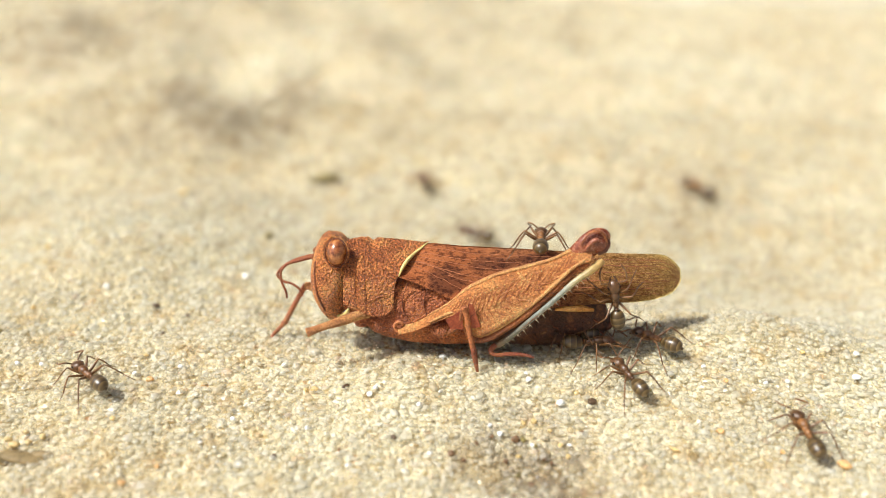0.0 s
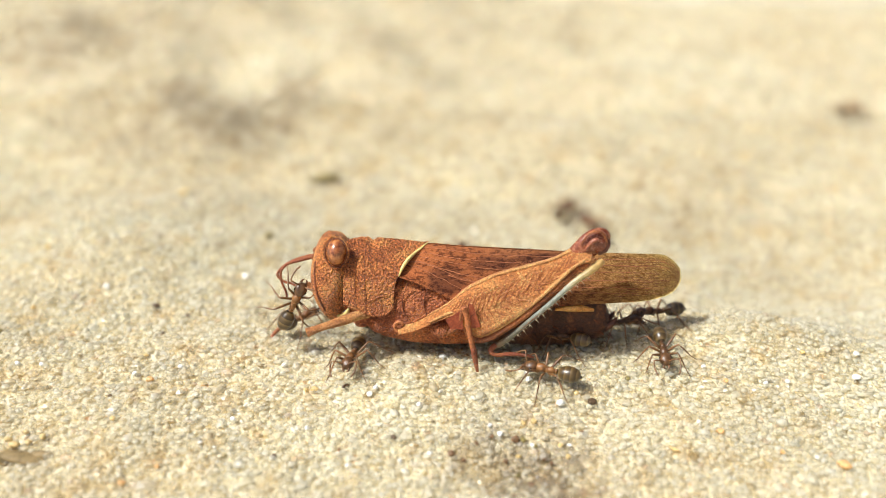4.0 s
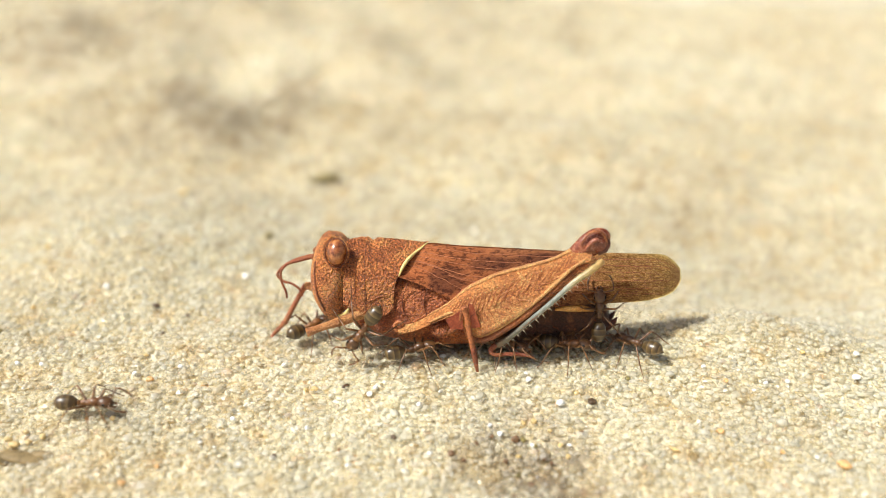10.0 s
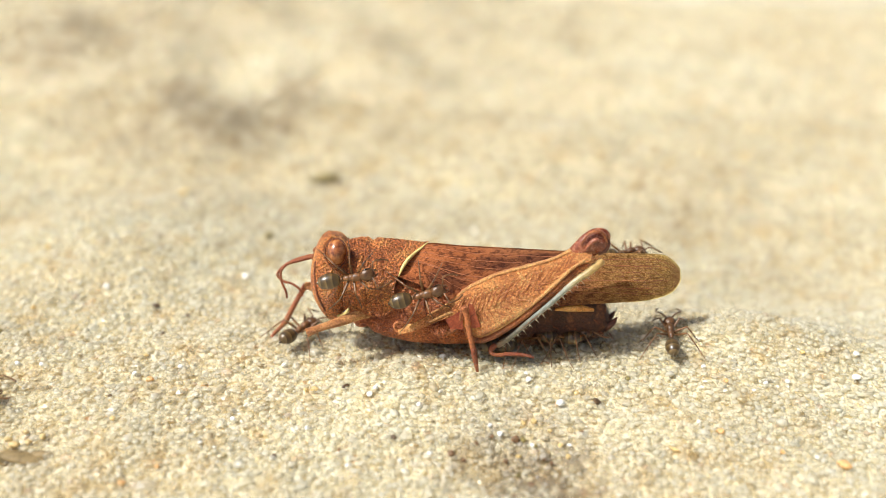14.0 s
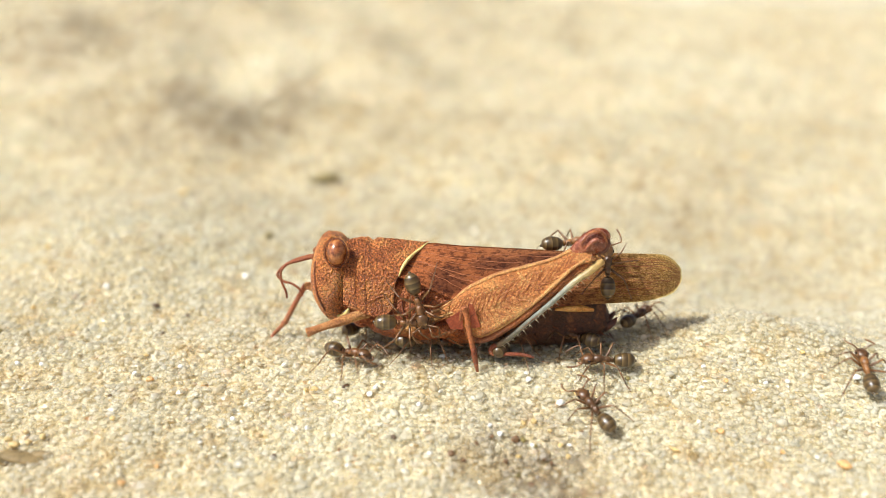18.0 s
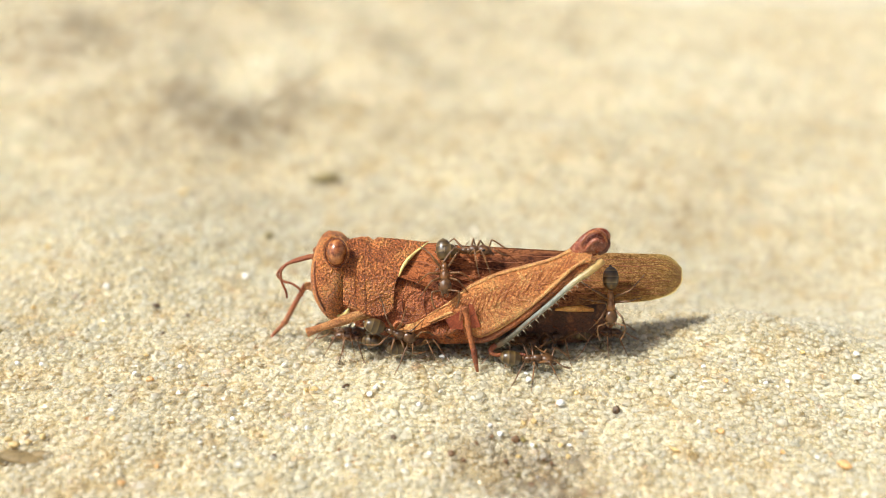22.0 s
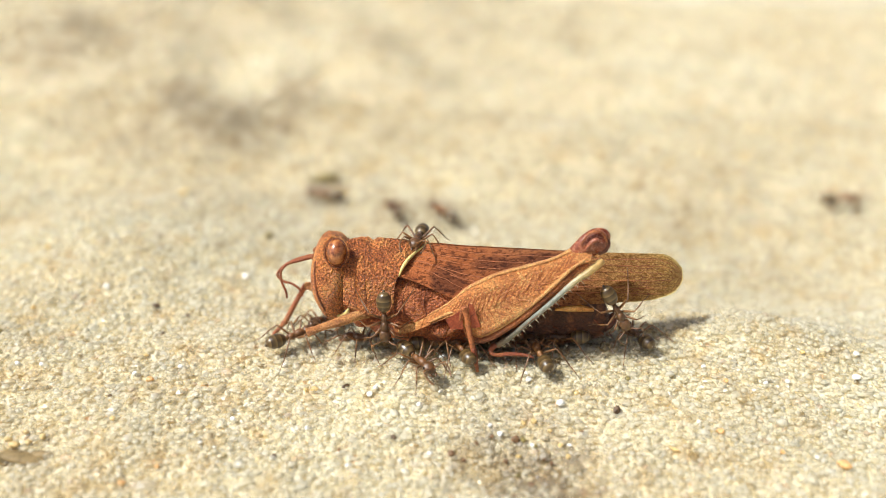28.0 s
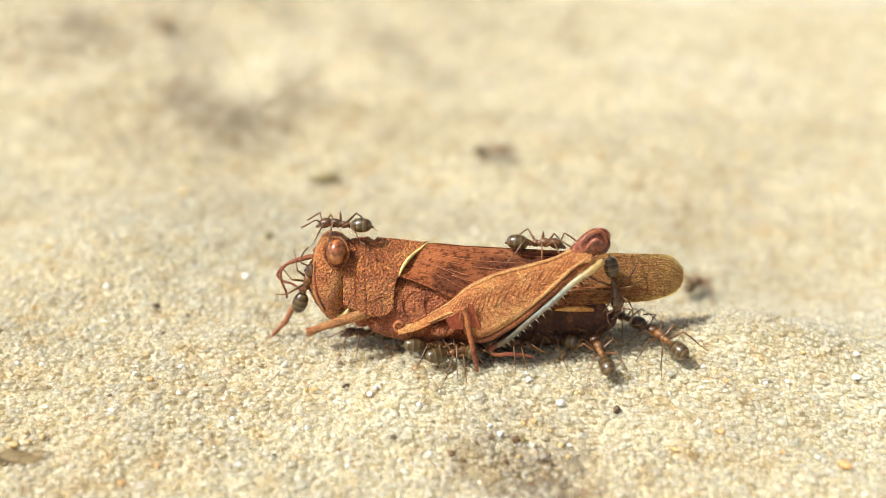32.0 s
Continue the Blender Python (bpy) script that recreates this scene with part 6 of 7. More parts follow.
    walk(ANTS[12], route([(0, -1.00, 5.60, -0.10, 134, 0), (1, -1.00, 5.60, -0.10, 134, 0), (1.5, -11.83, -1.86, -0.15, 55, 0), (2, -6.91, -2.42, -0.14, 128, 0), (2.5, -1.08, -2.53, 0.28, 0, 0), (3, -6.06, 1.07, -0.17, 0, 0), (3.5, -10.99, 1.78, 0.19, 57, 0), (5.5, -9.85, 1.44, 0.12, 48, 0), (6, -10.06, 1.18, 0.13, 135, 0), (6.5, -10.70, 0.40, 0.11, 49, 0), (7, -9.93, 1.18, 0.12, 60, 0), (7.5, -12.25, -1.01, 0.02, 44, 0), (8, -5.00, 4.60, -0.00, 0, 0), (8.5, -4.05, -0.20, 8.10, -90, 0), (9, -3.13, -2.44, 4.79, -120, 0.96), (9.5, -1.90, -2.34, 2.47, -100, 1), (10, -5.39, -2.90, 3.36, 235, 1), (11, -10.35, -0.20, 4.68, 98, 1), (12, -3.10, -2.27, 2.61, 200, 1), (13, -9.87, 2.01, 0.09, 30, 0), (13.5, -9.52, 1.18, 0.08, 66, 0), (14, -10.66, 0.08, 0.09, 56, 0), (14.5, -11.96, -0.98, 0.02, 55, 0), (16.5, -11.60, -2.23, -0.24, 44, 0), (17, -10.62, 0.08, 0.09, 36, 0), (17.5, -18.37, -3.14, -0.52, 180, 0), (18, -6.62, -2.92, -0.10, -31, 0), (19, -11.00, -1.00, -0.01, -160, 0), (19.5, -8.26, -3.87, -0.45, 4, 0), (19.75, -5.63, -0.20, 8.10, 90, 0), (20, -3.00, 5.10, 0.05, 67, 0), (20.25, -1.80, -0.20, 7.70, -90, 0), (20.5, -0.60, -0.60, 7.98, 0, 0), (21, -3.39, -2.41, 3.53, -90, 0.93), (22, 0.08, -1.51, 6.56, -88, 0.52), (22.5, -0.50, -0.60, 8.38, 90, 0), (22.75, 0.25, -0.20, 7.70, 90, 0), (23, 1.00, 4.60, 0.09, 201, 0), (24, 1.00, 4.60, 0.09, 201, 0), (25, 1.00, 4.60, 0.09, 201, 0), (26.25, -0.47, -0.20, 7.70, -90, 0), (27.5, -1.94, -2.27, 0.28, -15, 0), (28, -1.92, -4.15, 0.22, -52, 0), (28.5, -1.23, -4.79, 0.04, 16, 0), (29, -9.85, -8.34, -2.14, 52, 0), (30, -3.92, -3.36, 0.12, 0, 0), (31, -2.17, -2.96, 2.72, 0, 0.74), (32, 0.51, -3.41, 0.12, 19, 0)]))
    walk(ANTS[13], route([(0, 1.00, 4.60, 0.09, 201, 0), (0.25, 1.40, -0.20, 7.70, -90, 0), (0.5, 1.81, -1.60, 7.48, 180, 0), (1, -1.77, -2.30, 6.20, -72, 0.48), (1.5, -8.99, -0.60, 7.88, 70, 0), (2, -7.84, -2.12, 8.23, -75, 0.73), (2.5, -7.41, -2.21, 6.61, -90, 0.95), (3, -10.75, -0.20, 3.35, 58, 1), (6, -10.55, -0.20, 4.68, 80, 1), (6.5, -11.31, -0.20, 3.20, 80, 1), (7, -18.82, -1.30, -0.13, -70, 0), (8, -9.79, 0.08, 0.01, 61, 0), (8.5, -10.76, 0.14, 0.10, 49, 0), (9, -10.02, 0.89, 0.11, 49, 0), (9.5, -10.90, 0.40, 0.12, 49, 0), (10, -9.99, 0.65, 0.09, 47, 0), (10.5, -11.85, 1.48, 0.21, 38, 0), (11, -5.00, 4.60, -0.00, 0, 0), (11.5, -11.31, 2.57, 0.19, 15, 0), (12, -10.02, 2.51, 0.06, -18, 0), (12.5, -10.64, 2.79, 0.12, 0, 0), (13, -15.49, 0.49, 0.41, 53, 0), (13.5, -12.29, -0.13, 0.16, 54, 0), (14, -32.24, -5.71, -1.61, 4, 0), (14.5, -25.45, 13.84, 2.73, 15, 0), (17, -36.58, 62.58, 8.74, -163, 0), (18, -62.00, 40.00, 3.32, 19, 0), (19, -62.00, 40.00, 3.32, 19, 0), (20, -62.00, 40.00, 3.32, 19, 0), (21, -62.00, 40.00, 3.32, 19, 0), (22, -62.00, 40.00, 3.32, 19, 0), (23, -62.00, 40.00, 3.32, 19, 0), (24, -62.00, 40.00, 3.32, 19, 0), (25, -41.52, 41.45, 3.70, 159, 0), (25.99, -31.63, 37.49, 3.15, 119, 0), (27.01, -20.92, 33.42, 1.17, 136, 0), (28, -11.85, 29.46, 0.70, 165, 0), (29, -9.56, 2.23, 0.03, -132, 0), (30, -5.00, 4.60, -0.00, 0, 0), (30.5, -7.71, 4.04, -0.11, -85, 0), (31, -12.20, 0.68, 0.20, -100, 0), (31.5, -13.56, -1.27, 0.03, -176, 0), (32, -5.00, 4.60, -0.00, 0, 0)]))
    walk(ANTS[14], route([(0, 3.00, 5.10, 0.09, 268, 0), (1, 3.00, 5.10, 0.09, 268, 0), (1.25, 0.16, -0.20, 7.70, -90, 0), (1.5, -2.67, -3.08, 0.28, -15, 0), (1.75, -3.84, -0.20, 8.10, 90, 0), (2, -5.00, 4.60, -0.00, 0, 0), (3, -5.00, 4.60, -0.00, 0, 0), (3.99, -5.11, 4.60, -0.00, -44, 0), (5.01, -5.99, 4.60, -0.03, -30, 0), (6, -5.00, 4.60, -0.00, 0, 0), (7, -5.00, 4.60, -0.00, 0, 0), (7.25, -4.19, -0.20, 8.10, -90, 0), (7.5, -3.39, -3.88, 0.21, 0, 0), (8, -0.75, -3.33, 0.25, 17, 0), (8.5, -2.29, -3.30, 0.31, 19, 0), (9, -1.66, -3.33, 0.32, 19, 0), (9.5, -0.97, -3.59, 0.26, 16, 0), (10, -2.25, -3.33, 0.31, 19, 0), (10.5, -1.60, -9.82, -2.43, 42, 0), (11, 0.24, -3.08, 0.16, -144, 0), (12, 3.49, -1.52, 0.11, -16, 0), (12.5, 2.25, -0.20, 7.70, 90, 0), (13, 1.00, 4.60, 0.09, 201, 0), (14, 1.00, 4.60, 0.09, 201, 0), (15.5, 0.82, -0.20, 7.70, -90, 0), (17, 0.64, -2.83, 0.15, 32, 0), (18, 11.51, -3.54, -0.14, 179, 0), (18.5, 10.79, -3.19, 0.02, 180, 0), (19, 7.55, -3.48, -0.09, -157, 0), (20, 11.48, -11.05, -2.81, -117, 0), (20.5, 11.61, -6.64, -1.32, 67, 0), (21, 12.65, -5.11, -0.67, 108, 0), (21.5, 9.71, -9.05, -2.56, 129, 0), (22, 5.75, -3.75, -0.08, 0, 0), (23, 6.51, -1.78, 0.15, 0, 0), (23.5, 1.94, -6.89, -1.15, 24, 0), (24, -5.97, 0.05, -0.03, 47, 0), (24.5, -11.53, 0.69, 0.17, 49, 0), (25, -9.48, -0.20, 5.98, -90, 1), (25.5, -10.31, -0.20, 5.60, 90, 1), (27.5, -5.95, -2.19, 6.54, -80, 0.86), (28, -4.04, -2.41, 3.98, -90, 1), (28.5, -4.58, -2.21, 6.78, -90, 0.71), (29, -6.46, -1.50, 3.84, -100, 0.92), (29.5, 4.36, -3.53, 5.75, -90, 0.91), (30, 5.88, -4.70, -0.33, 151, 0), (31, -0.16, -1.60, 7.26, -30, 0), (31.5, 1.84, -0.60, 7.18, 0, 0), (31.75, 2.42, -0.20, 7.70, 90, 0), (32, 3.00, 5.10, 0.09, 268, 0)]))
    walk(ANTS[15], route([(0, 5.00, 5.60, -0.01, 335, 0), (1, 5.00, 5.60, -0.01, 335, 0), (2, 5.00, 5.60, -0.01, 335, 0), (3, 5.00, 5.60, -0.01, 335, 0), (3.99, 4.02, 5.43, 0.07, 378, 0), (5.01, 4.44, 5.26, 0.06, 333, 0), (6, 3.00, 5.10, 0.09, 268, 0), (7, 3.00, 5.10, 0.09, 268, 0), (8, 3.00, 5.10, 0.09, 268, 0), (9, 3.00, 5.10, 0.09, 268, 0), (10, 3.00, 5.10, 0.09, 268, 0), (11, 3.00, 5.10, 0.09, 268, 0), (12, 3.00, 5.10, 0.09, 268, 0), (13, 3.00, 5.10, 0.09, 268, 0), (14, 3.00, 5.10, 0.09, 268, 0), (14.99, -0.78, 16.98, -0.03, 285, 0), (16.01, -3.78, 29.21, 0.96, 252, 0), (17, -8.19, 41.09, 2.88, 148, 0), (18, -1.00, 5.60, -0.10, 134, 0), (19, -1.00, 5.60, -0.10, 134, 0), (20, -1.00, 5.60, -0.10, 134, 0), (21, -1.00, 5.60, -0.10, 134, 0), (22, -1.00, 5.60, -0.10, 134, 0), (23, -1.00, 5.60, -0.10, 134, 0), (24, -1.00, 5.60, -0.10, 134, 0), (24.25, -3.83, -0.20, 8.10, -90, 0), (24.5, -6.66, -0.60, 7.88, 0, 0), (25, -6.09, -1.93, 7.11, -88, 0.44), (25.5, -5.07, -0.60, 7.88, 0, 0), (27.5, -7.00, -0.60, 8.68, 90, 0), (28, -8.92, 2.19, -0.07, -124, 0), (28.5, -10.14, -0.20, 6.93, 80, 1), (29, -11.63, -0.20, 5.24, 10, 1), (30, -8.14, -0.60, 7.98, -138, 0), (30.5, -7.39, -0.60, 8.18, 180, 0), (31, -1.14, -0.60, 7.79, 0, 0), (31.5, 2.10, -0.20, 7.70, 90, 0), (32, 5.33, 38.37, 2.70, 0, 0)]))
    walk(ANTS[16], route([(0, 7.00, 4.60, 0.14, 42, 0), (1, 7.00, 4.60, 0.14, 42, 0), (2, 7.00, 4.60, 0.14, 42, 0), (3, 7.00, 4.60, 0.14, 42, 0), (4.5, 5.46, -0.20, 7.70, -90, 0), (6, 3.91, -1.19, 0.16, 0, 0), (7, 9.12, -1.60, 7.15, 178, 0), (8, 8.16, 1.00, 6.17, 30, 0), (9, 12.12, -1.60, 7.05, -150, 0), (9.5, 7.00, -0.60, 6.88, 90, 0), (9.75, 8.00, -0.20, 7.70, 90, 0), (10, 9.00, 5.10, -0.08, 109, 0), (11, 9.00, 5.10, -0.08, 109, 0), (12, 9.00, 5.10, -0.08, 109, 0), (13, 9.00, 5.10, -0.08, 109, 0), (14, 9.00, 5.10, -0.08, 109, 0), (14.99, 9.59, 5.10, -0.15, 99, 0), (16.01, 9.19, 5.10, -0.11, 133, 0), (17, 9.00, 5.10, -0.08, 109, 0), (18, 9.00, 5.10, -0.08, 109, 0), (19, 9.00, 5.10, -0.08, 109, 0), (20, 9.00, 5.10, -0.08, 109, 0), (21, 9.00, 5.10, -0.08, 109, 0), (22, 9.00, 5.10, -0.08, 109, 0), (23, 9.00, 5.10, -0.08, 109, 0), (24, 9.00, 5.10, -0.08, 109, 0), (25, 9.00, 5.10, -0.08, 109, 0), (25.99, 9.00, 5.10, -0.08, 128, 0), (27.01, 9.39, 5.10, -0.13, 60, 0), (28, 9.00, 5.10, -0.08, 109, 0), (29, 13.51, 1.30, 0.45, 117, 0), (30, 20.26, -1.34, 1.26, 0, 0), (31, 30.12, 10.51, -2.28, 79, 0), (32, 21.71, 13.23, -2.16, 55, 0)]))
    walk(ANTS[17], route([(0, 9.00, 5.10, -0.08, 109, 0), (1, 9.00, 5.10, -0.08, 109, 0), (2, 9.00, 5.10, -0.08, 109, 0), (3, 9.00, 5.10, -0.08, 109, 0), (3.99, 7.42, 4.93, 0.11, 74, 0), (5.01, 7.09, 4.76, 0.13, 79, 0), (6, 7.00, 4.60, 0.14, 42, 0), (7, 7.00, 4.60, 0.14, 42, 0), (8, 7.00, 4.60, 0.14, 42, 0), (9, 7.00, 4.60, 0.14, 42, 0), (10, 7.00, 4.60, 0.14, 42, 0), (11, 7.00, 4.60, 0.14, 42, 0), (12, 7.00, 4.60, 0.14, 42, 0), (13, 7.00, 4.60, 0.14, 42, 0), (13.5, 6.26, -0.20, 7.70, -90, 0), (14, 5.52, -1.45, 0.24, 34, 0), (14.5, 6.25, -0.60, 6.88, 0, 0), (17, -2.16, -2.26, 5.55, 20, 0.63), (18, -1.77, -2.44, 5.09, -75, 0.89), (18.5, -1.90, -0.60, 7.68, 90, 0), (19, 1.09, -1.60, 7.01, 164, 0), (20, 4.50, -0.60, 7.29, 180, 0), (20.5, 3.61, -0.60, 7.68, 0, 0), (20.75, 3.30, -0.20, 7.70, 90, 0), (21, 3.00, 5.10, 0.09, 268, 0), (22, 3.00, 5.10, 0.09, 268, 0), (23, 3.00, 5.10, 0.09, 268, 0), (24, 3.00, 5.10, 0.09, 268, 0), (25, 3.00, 5.10, 0.09, 268, 0), (26.25, 4.14, -0.20, 7.70, -90, 0), (27.5, 5.28, -1.20, 0.28, 0, 0), (27.75, 6.14, -0.20, 7.70, 90, 0), (28, 7.00, 4.60, 0.14, 42, 0), (28.5, 4.84, -0.20, 7.70, -90, 0), (29, 2.69, -1.26, 0.08, 0, 0), (29.5, 0.80, -0.60, 7.98, 0, 0), (30, 6.95, -0.60, 7.20, 90, 0), (30.5, 3.79, -0.60, 7.88, 0, 0), (31, 4.19, -0.60, 7.29, 180, 0), (32, 6.36, -0.60, 7.20, -8, 0)]))
    walk(ANTS[18], route([(0, 5.40, 3.00, 0.18, 20, 0), (1, 5.40, 3.00, 0.18, 20, 0), (2, 5.40, 3.00, 0.18, 20, 0), (3, 5.40, 3.00, 0.18, 20, 0), (3.99, 5.40, 3.00, 0.18, 20, 0), (5.01, 5.92, -2.01, 0.11, -19, 0), (6, 4.57, -1.37, 0.21, 37, 0), (7, 4.64, -1.83, 0.19, 74, 0), (8, 5.97, -1.85, 0.14, 52, 0), (9, 5.56, -1.36, 0.25, -5, 0), (10, 4.33, -2.00, 0.16, -35, 0), (11, 5.07, -1.64, 0.21, -5, 0), (12, 6.10, -1.48, 0.23, 53, 0), (13, 5.10, -2.05, 0.16, 74, 0), (14, 4.33, -1.45, 0.18, 37, 0), (14.99, 5.52, -1.68, 0.19, -19, 0), (16.01, 5.99, -1.97, 0.11, -32, 0), (17, 4.67, -1.36, 0.22, 12, 0), (18, 4.54, -1.89, 0.18, 65, 0), (19, 5.90, -1.80, 0.15, 69, 0), (20, 5.68, -1.38, 0.25, 20, 0), (21, 4.38, -2.02, 0.17, -29, 0), (22, 4.93, -1.59, 0.21, -24, 0), (23, 6.09, -1.53, 0.21, 29, 0), (24, 5.24, -2.04, 0.15, 72, 0), (25, 4.30, -1.42, 0.18, 58, 0), (25.99, 5.39, -1.74, 0.19, 2, 0), (27.01, 6.05, -1.93, 0.12, -34, 0), (28, 4.79, -1.35, 0.23, -12, 0), (29, 4.46, -1.93, 0.17, 46, 0), (30, 5.80, -1.74, 0.17, 75, 0), (31, 5.78, -1.41, 0.24, 44, 0), (32, 4.45, -2.04, 0.17, -13, 0)]))
    walk(ANTS[19], route([(0, 9.57, -1.00, 0.38, 170, 0), (1, 8.93, -0.61, 0.32, 201, 0), (2, 8.19, -0.79, 0.29, 209, 0), (3, 9.58, -1.28, 0.38, 187, 0), (3.99, 8.92, -1.35, 0.31, 152, 0), (5.01, 8.20, -0.91, 0.28, 131, 0), (6, 9.59, -0.60, 0.35, 139, 0), (7, 8.91, -0.87, 0.33, 171, 0), (8, 8.21, -1.33, 0.23, 202, 0), (9, 9.59, -1.30, 0.38, 209, 0), (10, 8.89, -0.83, 0.33, 186, 0), (11, 8.21, -0.61, 0.30, 152, 0), (12, 9.60, -0.96, 0.38, 131, 0), (13, 8.88, -1.37, 0.31, 140, 0), (14, 8.22, -1.24, 0.24, 171, 0), (14.99, 9.61, -0.76, 0.37, 202, 0), (16.01, 8.87, -0.63, 0.32, 209, 0), (17, 8.23, -1.04, 0.27, 186, 0), (18, 9.61, -1.39, 0.37, 151, 0), (19, 8.85, -1.17, 0.32, 131, 0), (20, 8.23, -0.69, 0.30, 140, 0), (21, 9.62, -0.67, 0.36, 172, 0), (22, 8.84, -1.13, 0.32, 203, 0), (23, 8.24, -1.40, 0.22, 208, 0), (24, 9.63, -1.09, 0.38, 185, 0), (25, 8.83, -0.65, 0.32, 151, 0), (25.99, 8.25, -0.73, 0.30, 131, 0), (27.01, 9.63, -1.21, 0.38, 140, 0), (28, 8.81, -1.39, 0.30, 173, 0), (29, 8.26, -1.00, 0.27, 203, 0), (30, 9.64, -0.61, 0.36, 208, 0), (31, 8.80, -0.79, 0.32, 185, 0), (32, 8.27, -1.28, 0.24, 150, 0)]))
    walk(ANTS[20], route([(0, -1.50, 4.00, 0.00, 134, 0), (1, -1.50, 4.00, 0.00, 134, 0), (2, -1.50, 4.00, 0.00, 134, 0), (3, -1.50, 4.00, 0.00, 134, 0), (3.99, -1.50, 4.00, 0.00, 134, 0), (5.01, -1.50, 4.00, 0.00, 134, 0), (6, -1.50, 4.00, 0.00, 134, 0), (7, -1.50, 4.00, 0.00, 134, 0), (8, -1.50, 4.00, 0.00, 134, 0), (9, -1.50, 4.00, 0.00, 134, 0), (10, -1.50, 4.00, 0.00, 134, 0), (11, -1.50, 4.00, 0.00, 134, 0), (12, -1.50, 4.00, 0.00, 134, 0), (13, -1.50, 4.00, 0.00, 134, 0), (14, -1.50, 4.00, 0.00, 134, 0), (14.99, -1.50, 4.00, 0.00, 134, 0), (16.01, -1.50, 4.00, 0.00, 134, 0), (17, -2.47, -1.99, 0.17, 25, 0), (18, -1.54, -2.16, 0.27, -3, 0), (19, -0.70, -2.70, 0.25, -53, 0), (20, -1.36, -2.18, 0.26, -61, 0), (21, -2.41, -1.98, 0.18, -17, 0), (22, -2.12, -2.63, 0.30, 23, 0), (23, -0.96, -2.41, 0.26, 8, 0), (24, -0.86, -1.90, 0.21, -43, 0), (25, -1.99, -2.45, 0.30, -64, 0), (25.99, -2.47, -2.60, 0.27, -30, 0), (27.01, -1.51, -1.96, 0.23, 17, 0), (28, -0.70, -2.22, 0.23, 17, 0), (29, -4.93, -2.54, 0.03, -20, 0), (30, -2.42, -2.13, 0.21, -65, 0), (31, -2.09, -2.02, 0.22, -42, 0), (32, -0.94, -2.66, 0.27, 9, 0)]))
    walk(ANTS[21], route([(0, -5.40, 3.60, -0.13, 80, 0), (1, -5.40, 3.60, -0.13, 80, 0), (2, -5.40, 3.60, -0.13, 80, 0), (3, -5.40, 3.60, -0.13, 80, 0), (3.99, -5.40, 3.60, -0.13, 80, 0), (5.01, -5.40, 3.60, -0.13, 80, 0), (6, -5.40, 3.60, -0.13, 80, 0), (7, -5.40, 3.60, -0.13, 80, 0), (8, -5.40, 3.60, -0.13, 80, 0), (9, -5.40, 3.60, -0.13, 80, 0), (10, -5.40, 3.60, -0.13, 80, 0), (11, -5.40, 3.60, -0.13, 80, 0), (12, -5.40, 3.60, -0.13, 80, 0), (13, -5.40, 3.60, -0.13, 80, 0), (14, -5.40, 3.60, -0.13, 80, 0), (14.99, -5.40, 3.60, -0.13, 80, 0), (16.01, -5.40, 3.60, -0.13, 80, 0), (17, -5.40, 3.60, -0.13, 80, 0), (18, -5.40, 3.60, -0.13, 80, 0), (19, -5.40, 3.60, -0.13, 80, 0), (20, -5.40, 3.60, -0.13, 80, 0), (21, -5.39, -0.28, -0.02, 189, 0), (22, -6.10, -0.98, -0.06, 160, 0), (23, -6.19, -0.47, -0.05, 130, 0), (24, -5.48, -0.37, -0.02, 128, 0), (25, -5.43, -1.00, -0.05, 155, 0), (25.99, -6.14, -0.36, -0.05, 187, 0), (27.01, -6.15, -0.49, -0.05, 193, 0), (28, -5.44, -0.98, -0.05, 169, 0), (29, -7.99, -0.09, -0.12, 200, 0), (30, -6.18, -0.61, -0.05, 125, 0), (31, -11.86, -0.40, 2.71, 250, 1), (32, -5.40, -0.22, -0.02, 179, 0)]))
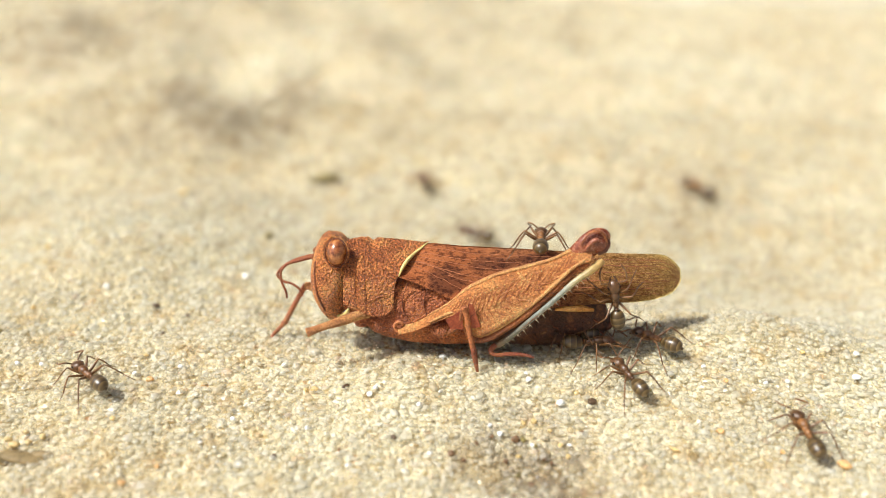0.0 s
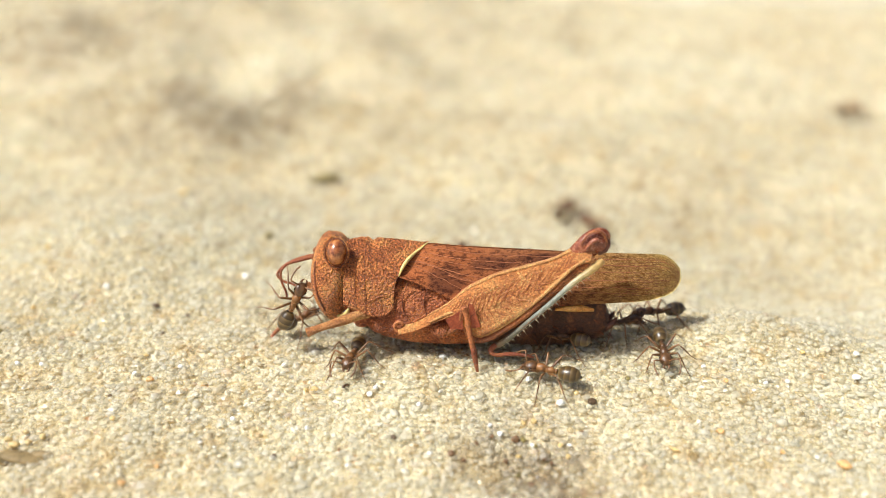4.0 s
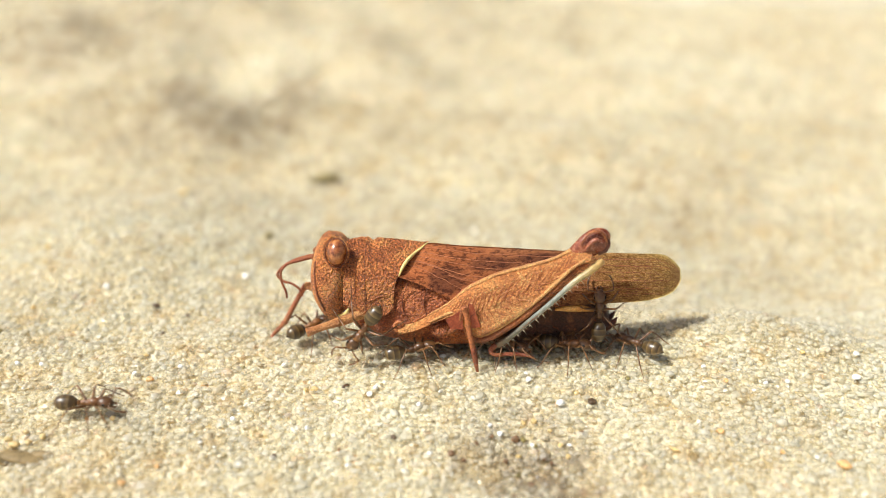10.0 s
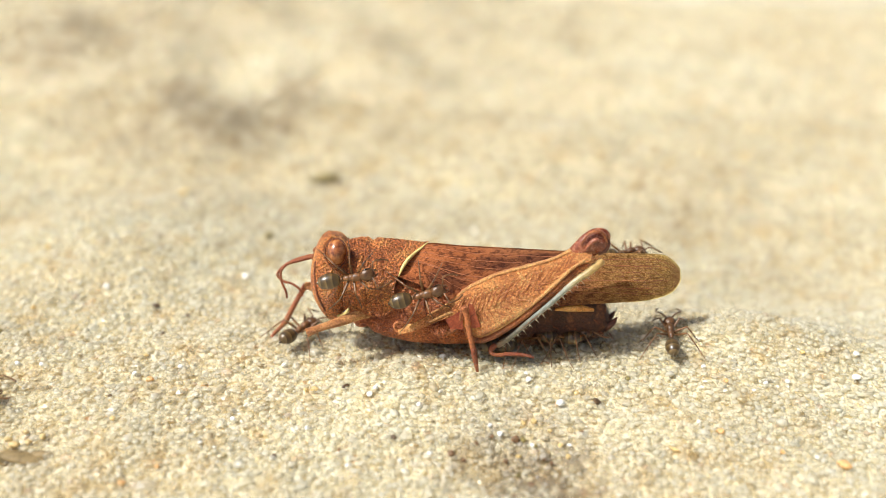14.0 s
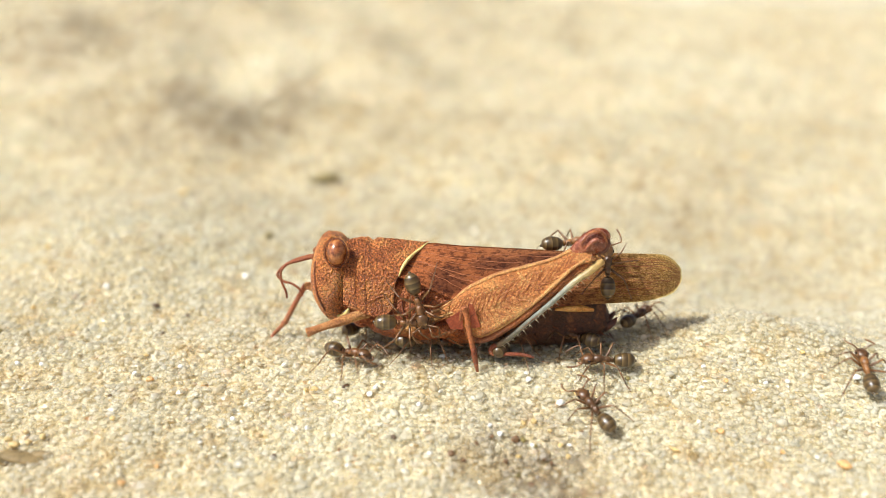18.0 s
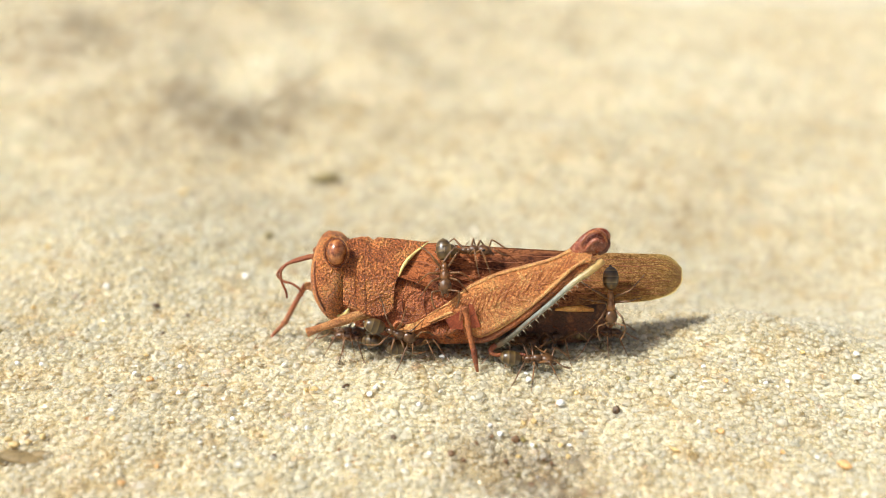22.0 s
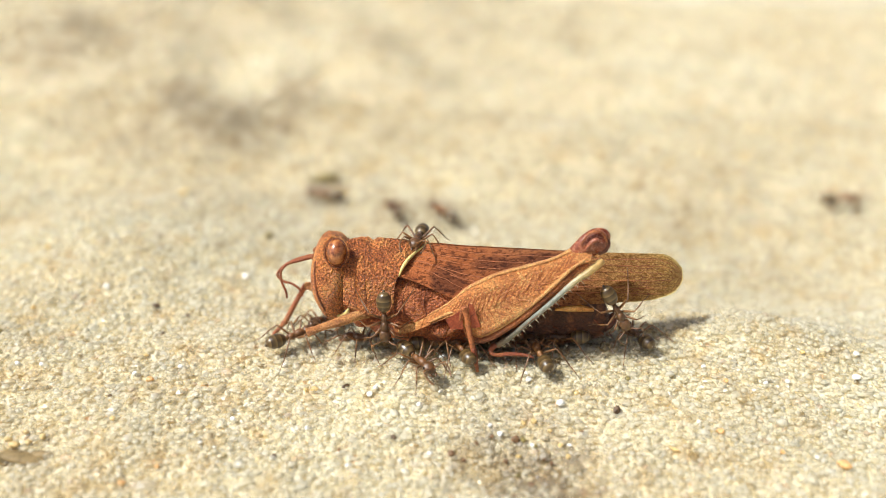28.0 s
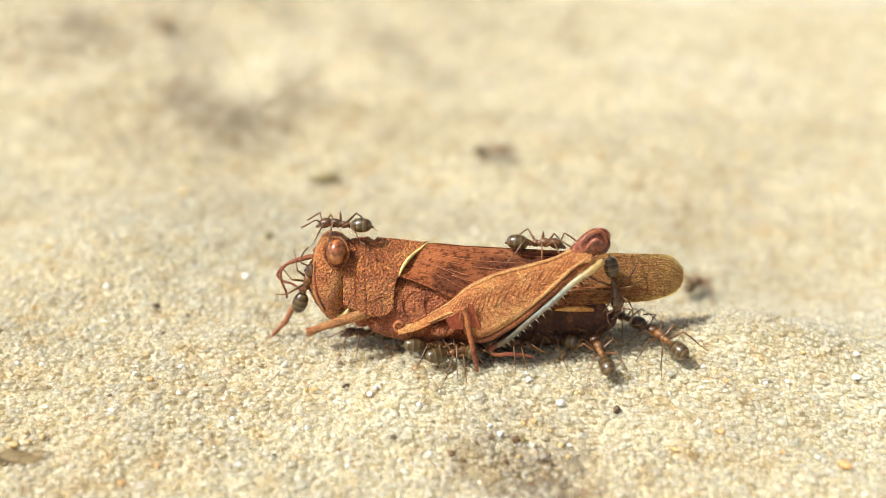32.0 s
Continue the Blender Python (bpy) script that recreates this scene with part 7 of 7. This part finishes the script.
    walk(ANTS[22], route([(0, 2.00, 4.60, 0.10, 80, 0), (1, 2.00, 4.60, 0.10, 80, 0), (2, 2.00, 4.60, 0.10, 80, 0), (3, 2.00, 4.60, 0.10, 80, 0), (3.99, 2.00, 4.60, 0.10, 80, 0), (5.01, 2.00, 4.60, 0.10, 80, 0), (6, 2.00, 4.60, 0.10, 80, 0), (7, 2.00, 4.60, 0.10, 80, 0), (8, 2.00, 4.60, 0.10, 80, 0), (9, 2.00, 4.60, 0.10, 80, 0), (10, 2.00, 4.60, 0.10, 80, 0), (11, 2.00, 4.60, 0.10, 80, 0), (12, 2.00, 4.60, 0.10, 80, 0), (13, 2.00, 4.60, 0.10, 80, 0), (14, 2.00, 4.60, 0.10, 80, 0), (14.99, 2.00, 4.60, 0.10, 80, 0), (16.01, 2.00, 4.60, 0.10, 80, 0), (17, 2.00, 4.60, 0.10, 80, 0), (18, 2.00, 4.60, 0.10, 80, 0), (19, 2.00, 4.60, 0.10, 80, 0), (20, 2.00, 4.60, 0.10, 80, 0), (21, 2.00, 4.60, 0.10, 80, 0), (22, 2.00, 4.60, 0.10, 80, 0), (23, 2.00, 4.60, 0.10, 80, 0), (24, 2.00, 4.60, 0.10, 80, 0), (25, 2.00, 4.60, 0.10, 80, 0), (25.99, 2.00, 4.60, 0.10, 80, 0), (27.01, 2.00, 4.60, 0.10, 80, 0), (28, 1.25, -2.96, 0.11, 112, 0), (29, -2.30, -3.47, 0.30, 160, 0), (30, -0.85, -3.40, 0.26, 170, 0), (31, 2.15, -3.06, 0.06, 186, 0), (32, 1.34, -2.50, 0.08, 126, 0)]))
    for i, a in enumerate(ANTS):
        gait(a, i * 1.7)

    walk(PEBBLE, [(0, pose(0.01009, -0.00639, -0.00099, 0, 0, 0)), (10.5, pose(0.01009, -0.00639, -0.00099, 0, 14, 17)), (11, pose(0.01043, -0.00636, -0.00099, 0, 28, 34)), (17, pose(0.01043, -0.00636, -0.00099, 0, 42, 51)), (18.4, pose(0.01043, -0.00636, -0.00099, 0, 56, 68)), (18.8, pose(0.01078, -0.00640, -0.00102, 0, 70, 85)), (20.2, pose(0.01082, -0.00640, -0.00102, 0, 84, 102)), (20.9, pose(0.01165, -0.00705, -0.00126, 0, 98, 119)), (32, pose(0.01172, -0.00703, -0.00125, 0, 112, 136))])
    for w in WINGS:
        walk(w, [(0, pose(0, 0, 0)), (16.5, pose(0, 0, 0.00002)), (19, pose(0.0001, 0, 0)), (28.5, pose(0.00015, 0, 0.00003)), (32, pose(0.00026, 0, 0))])


motions()
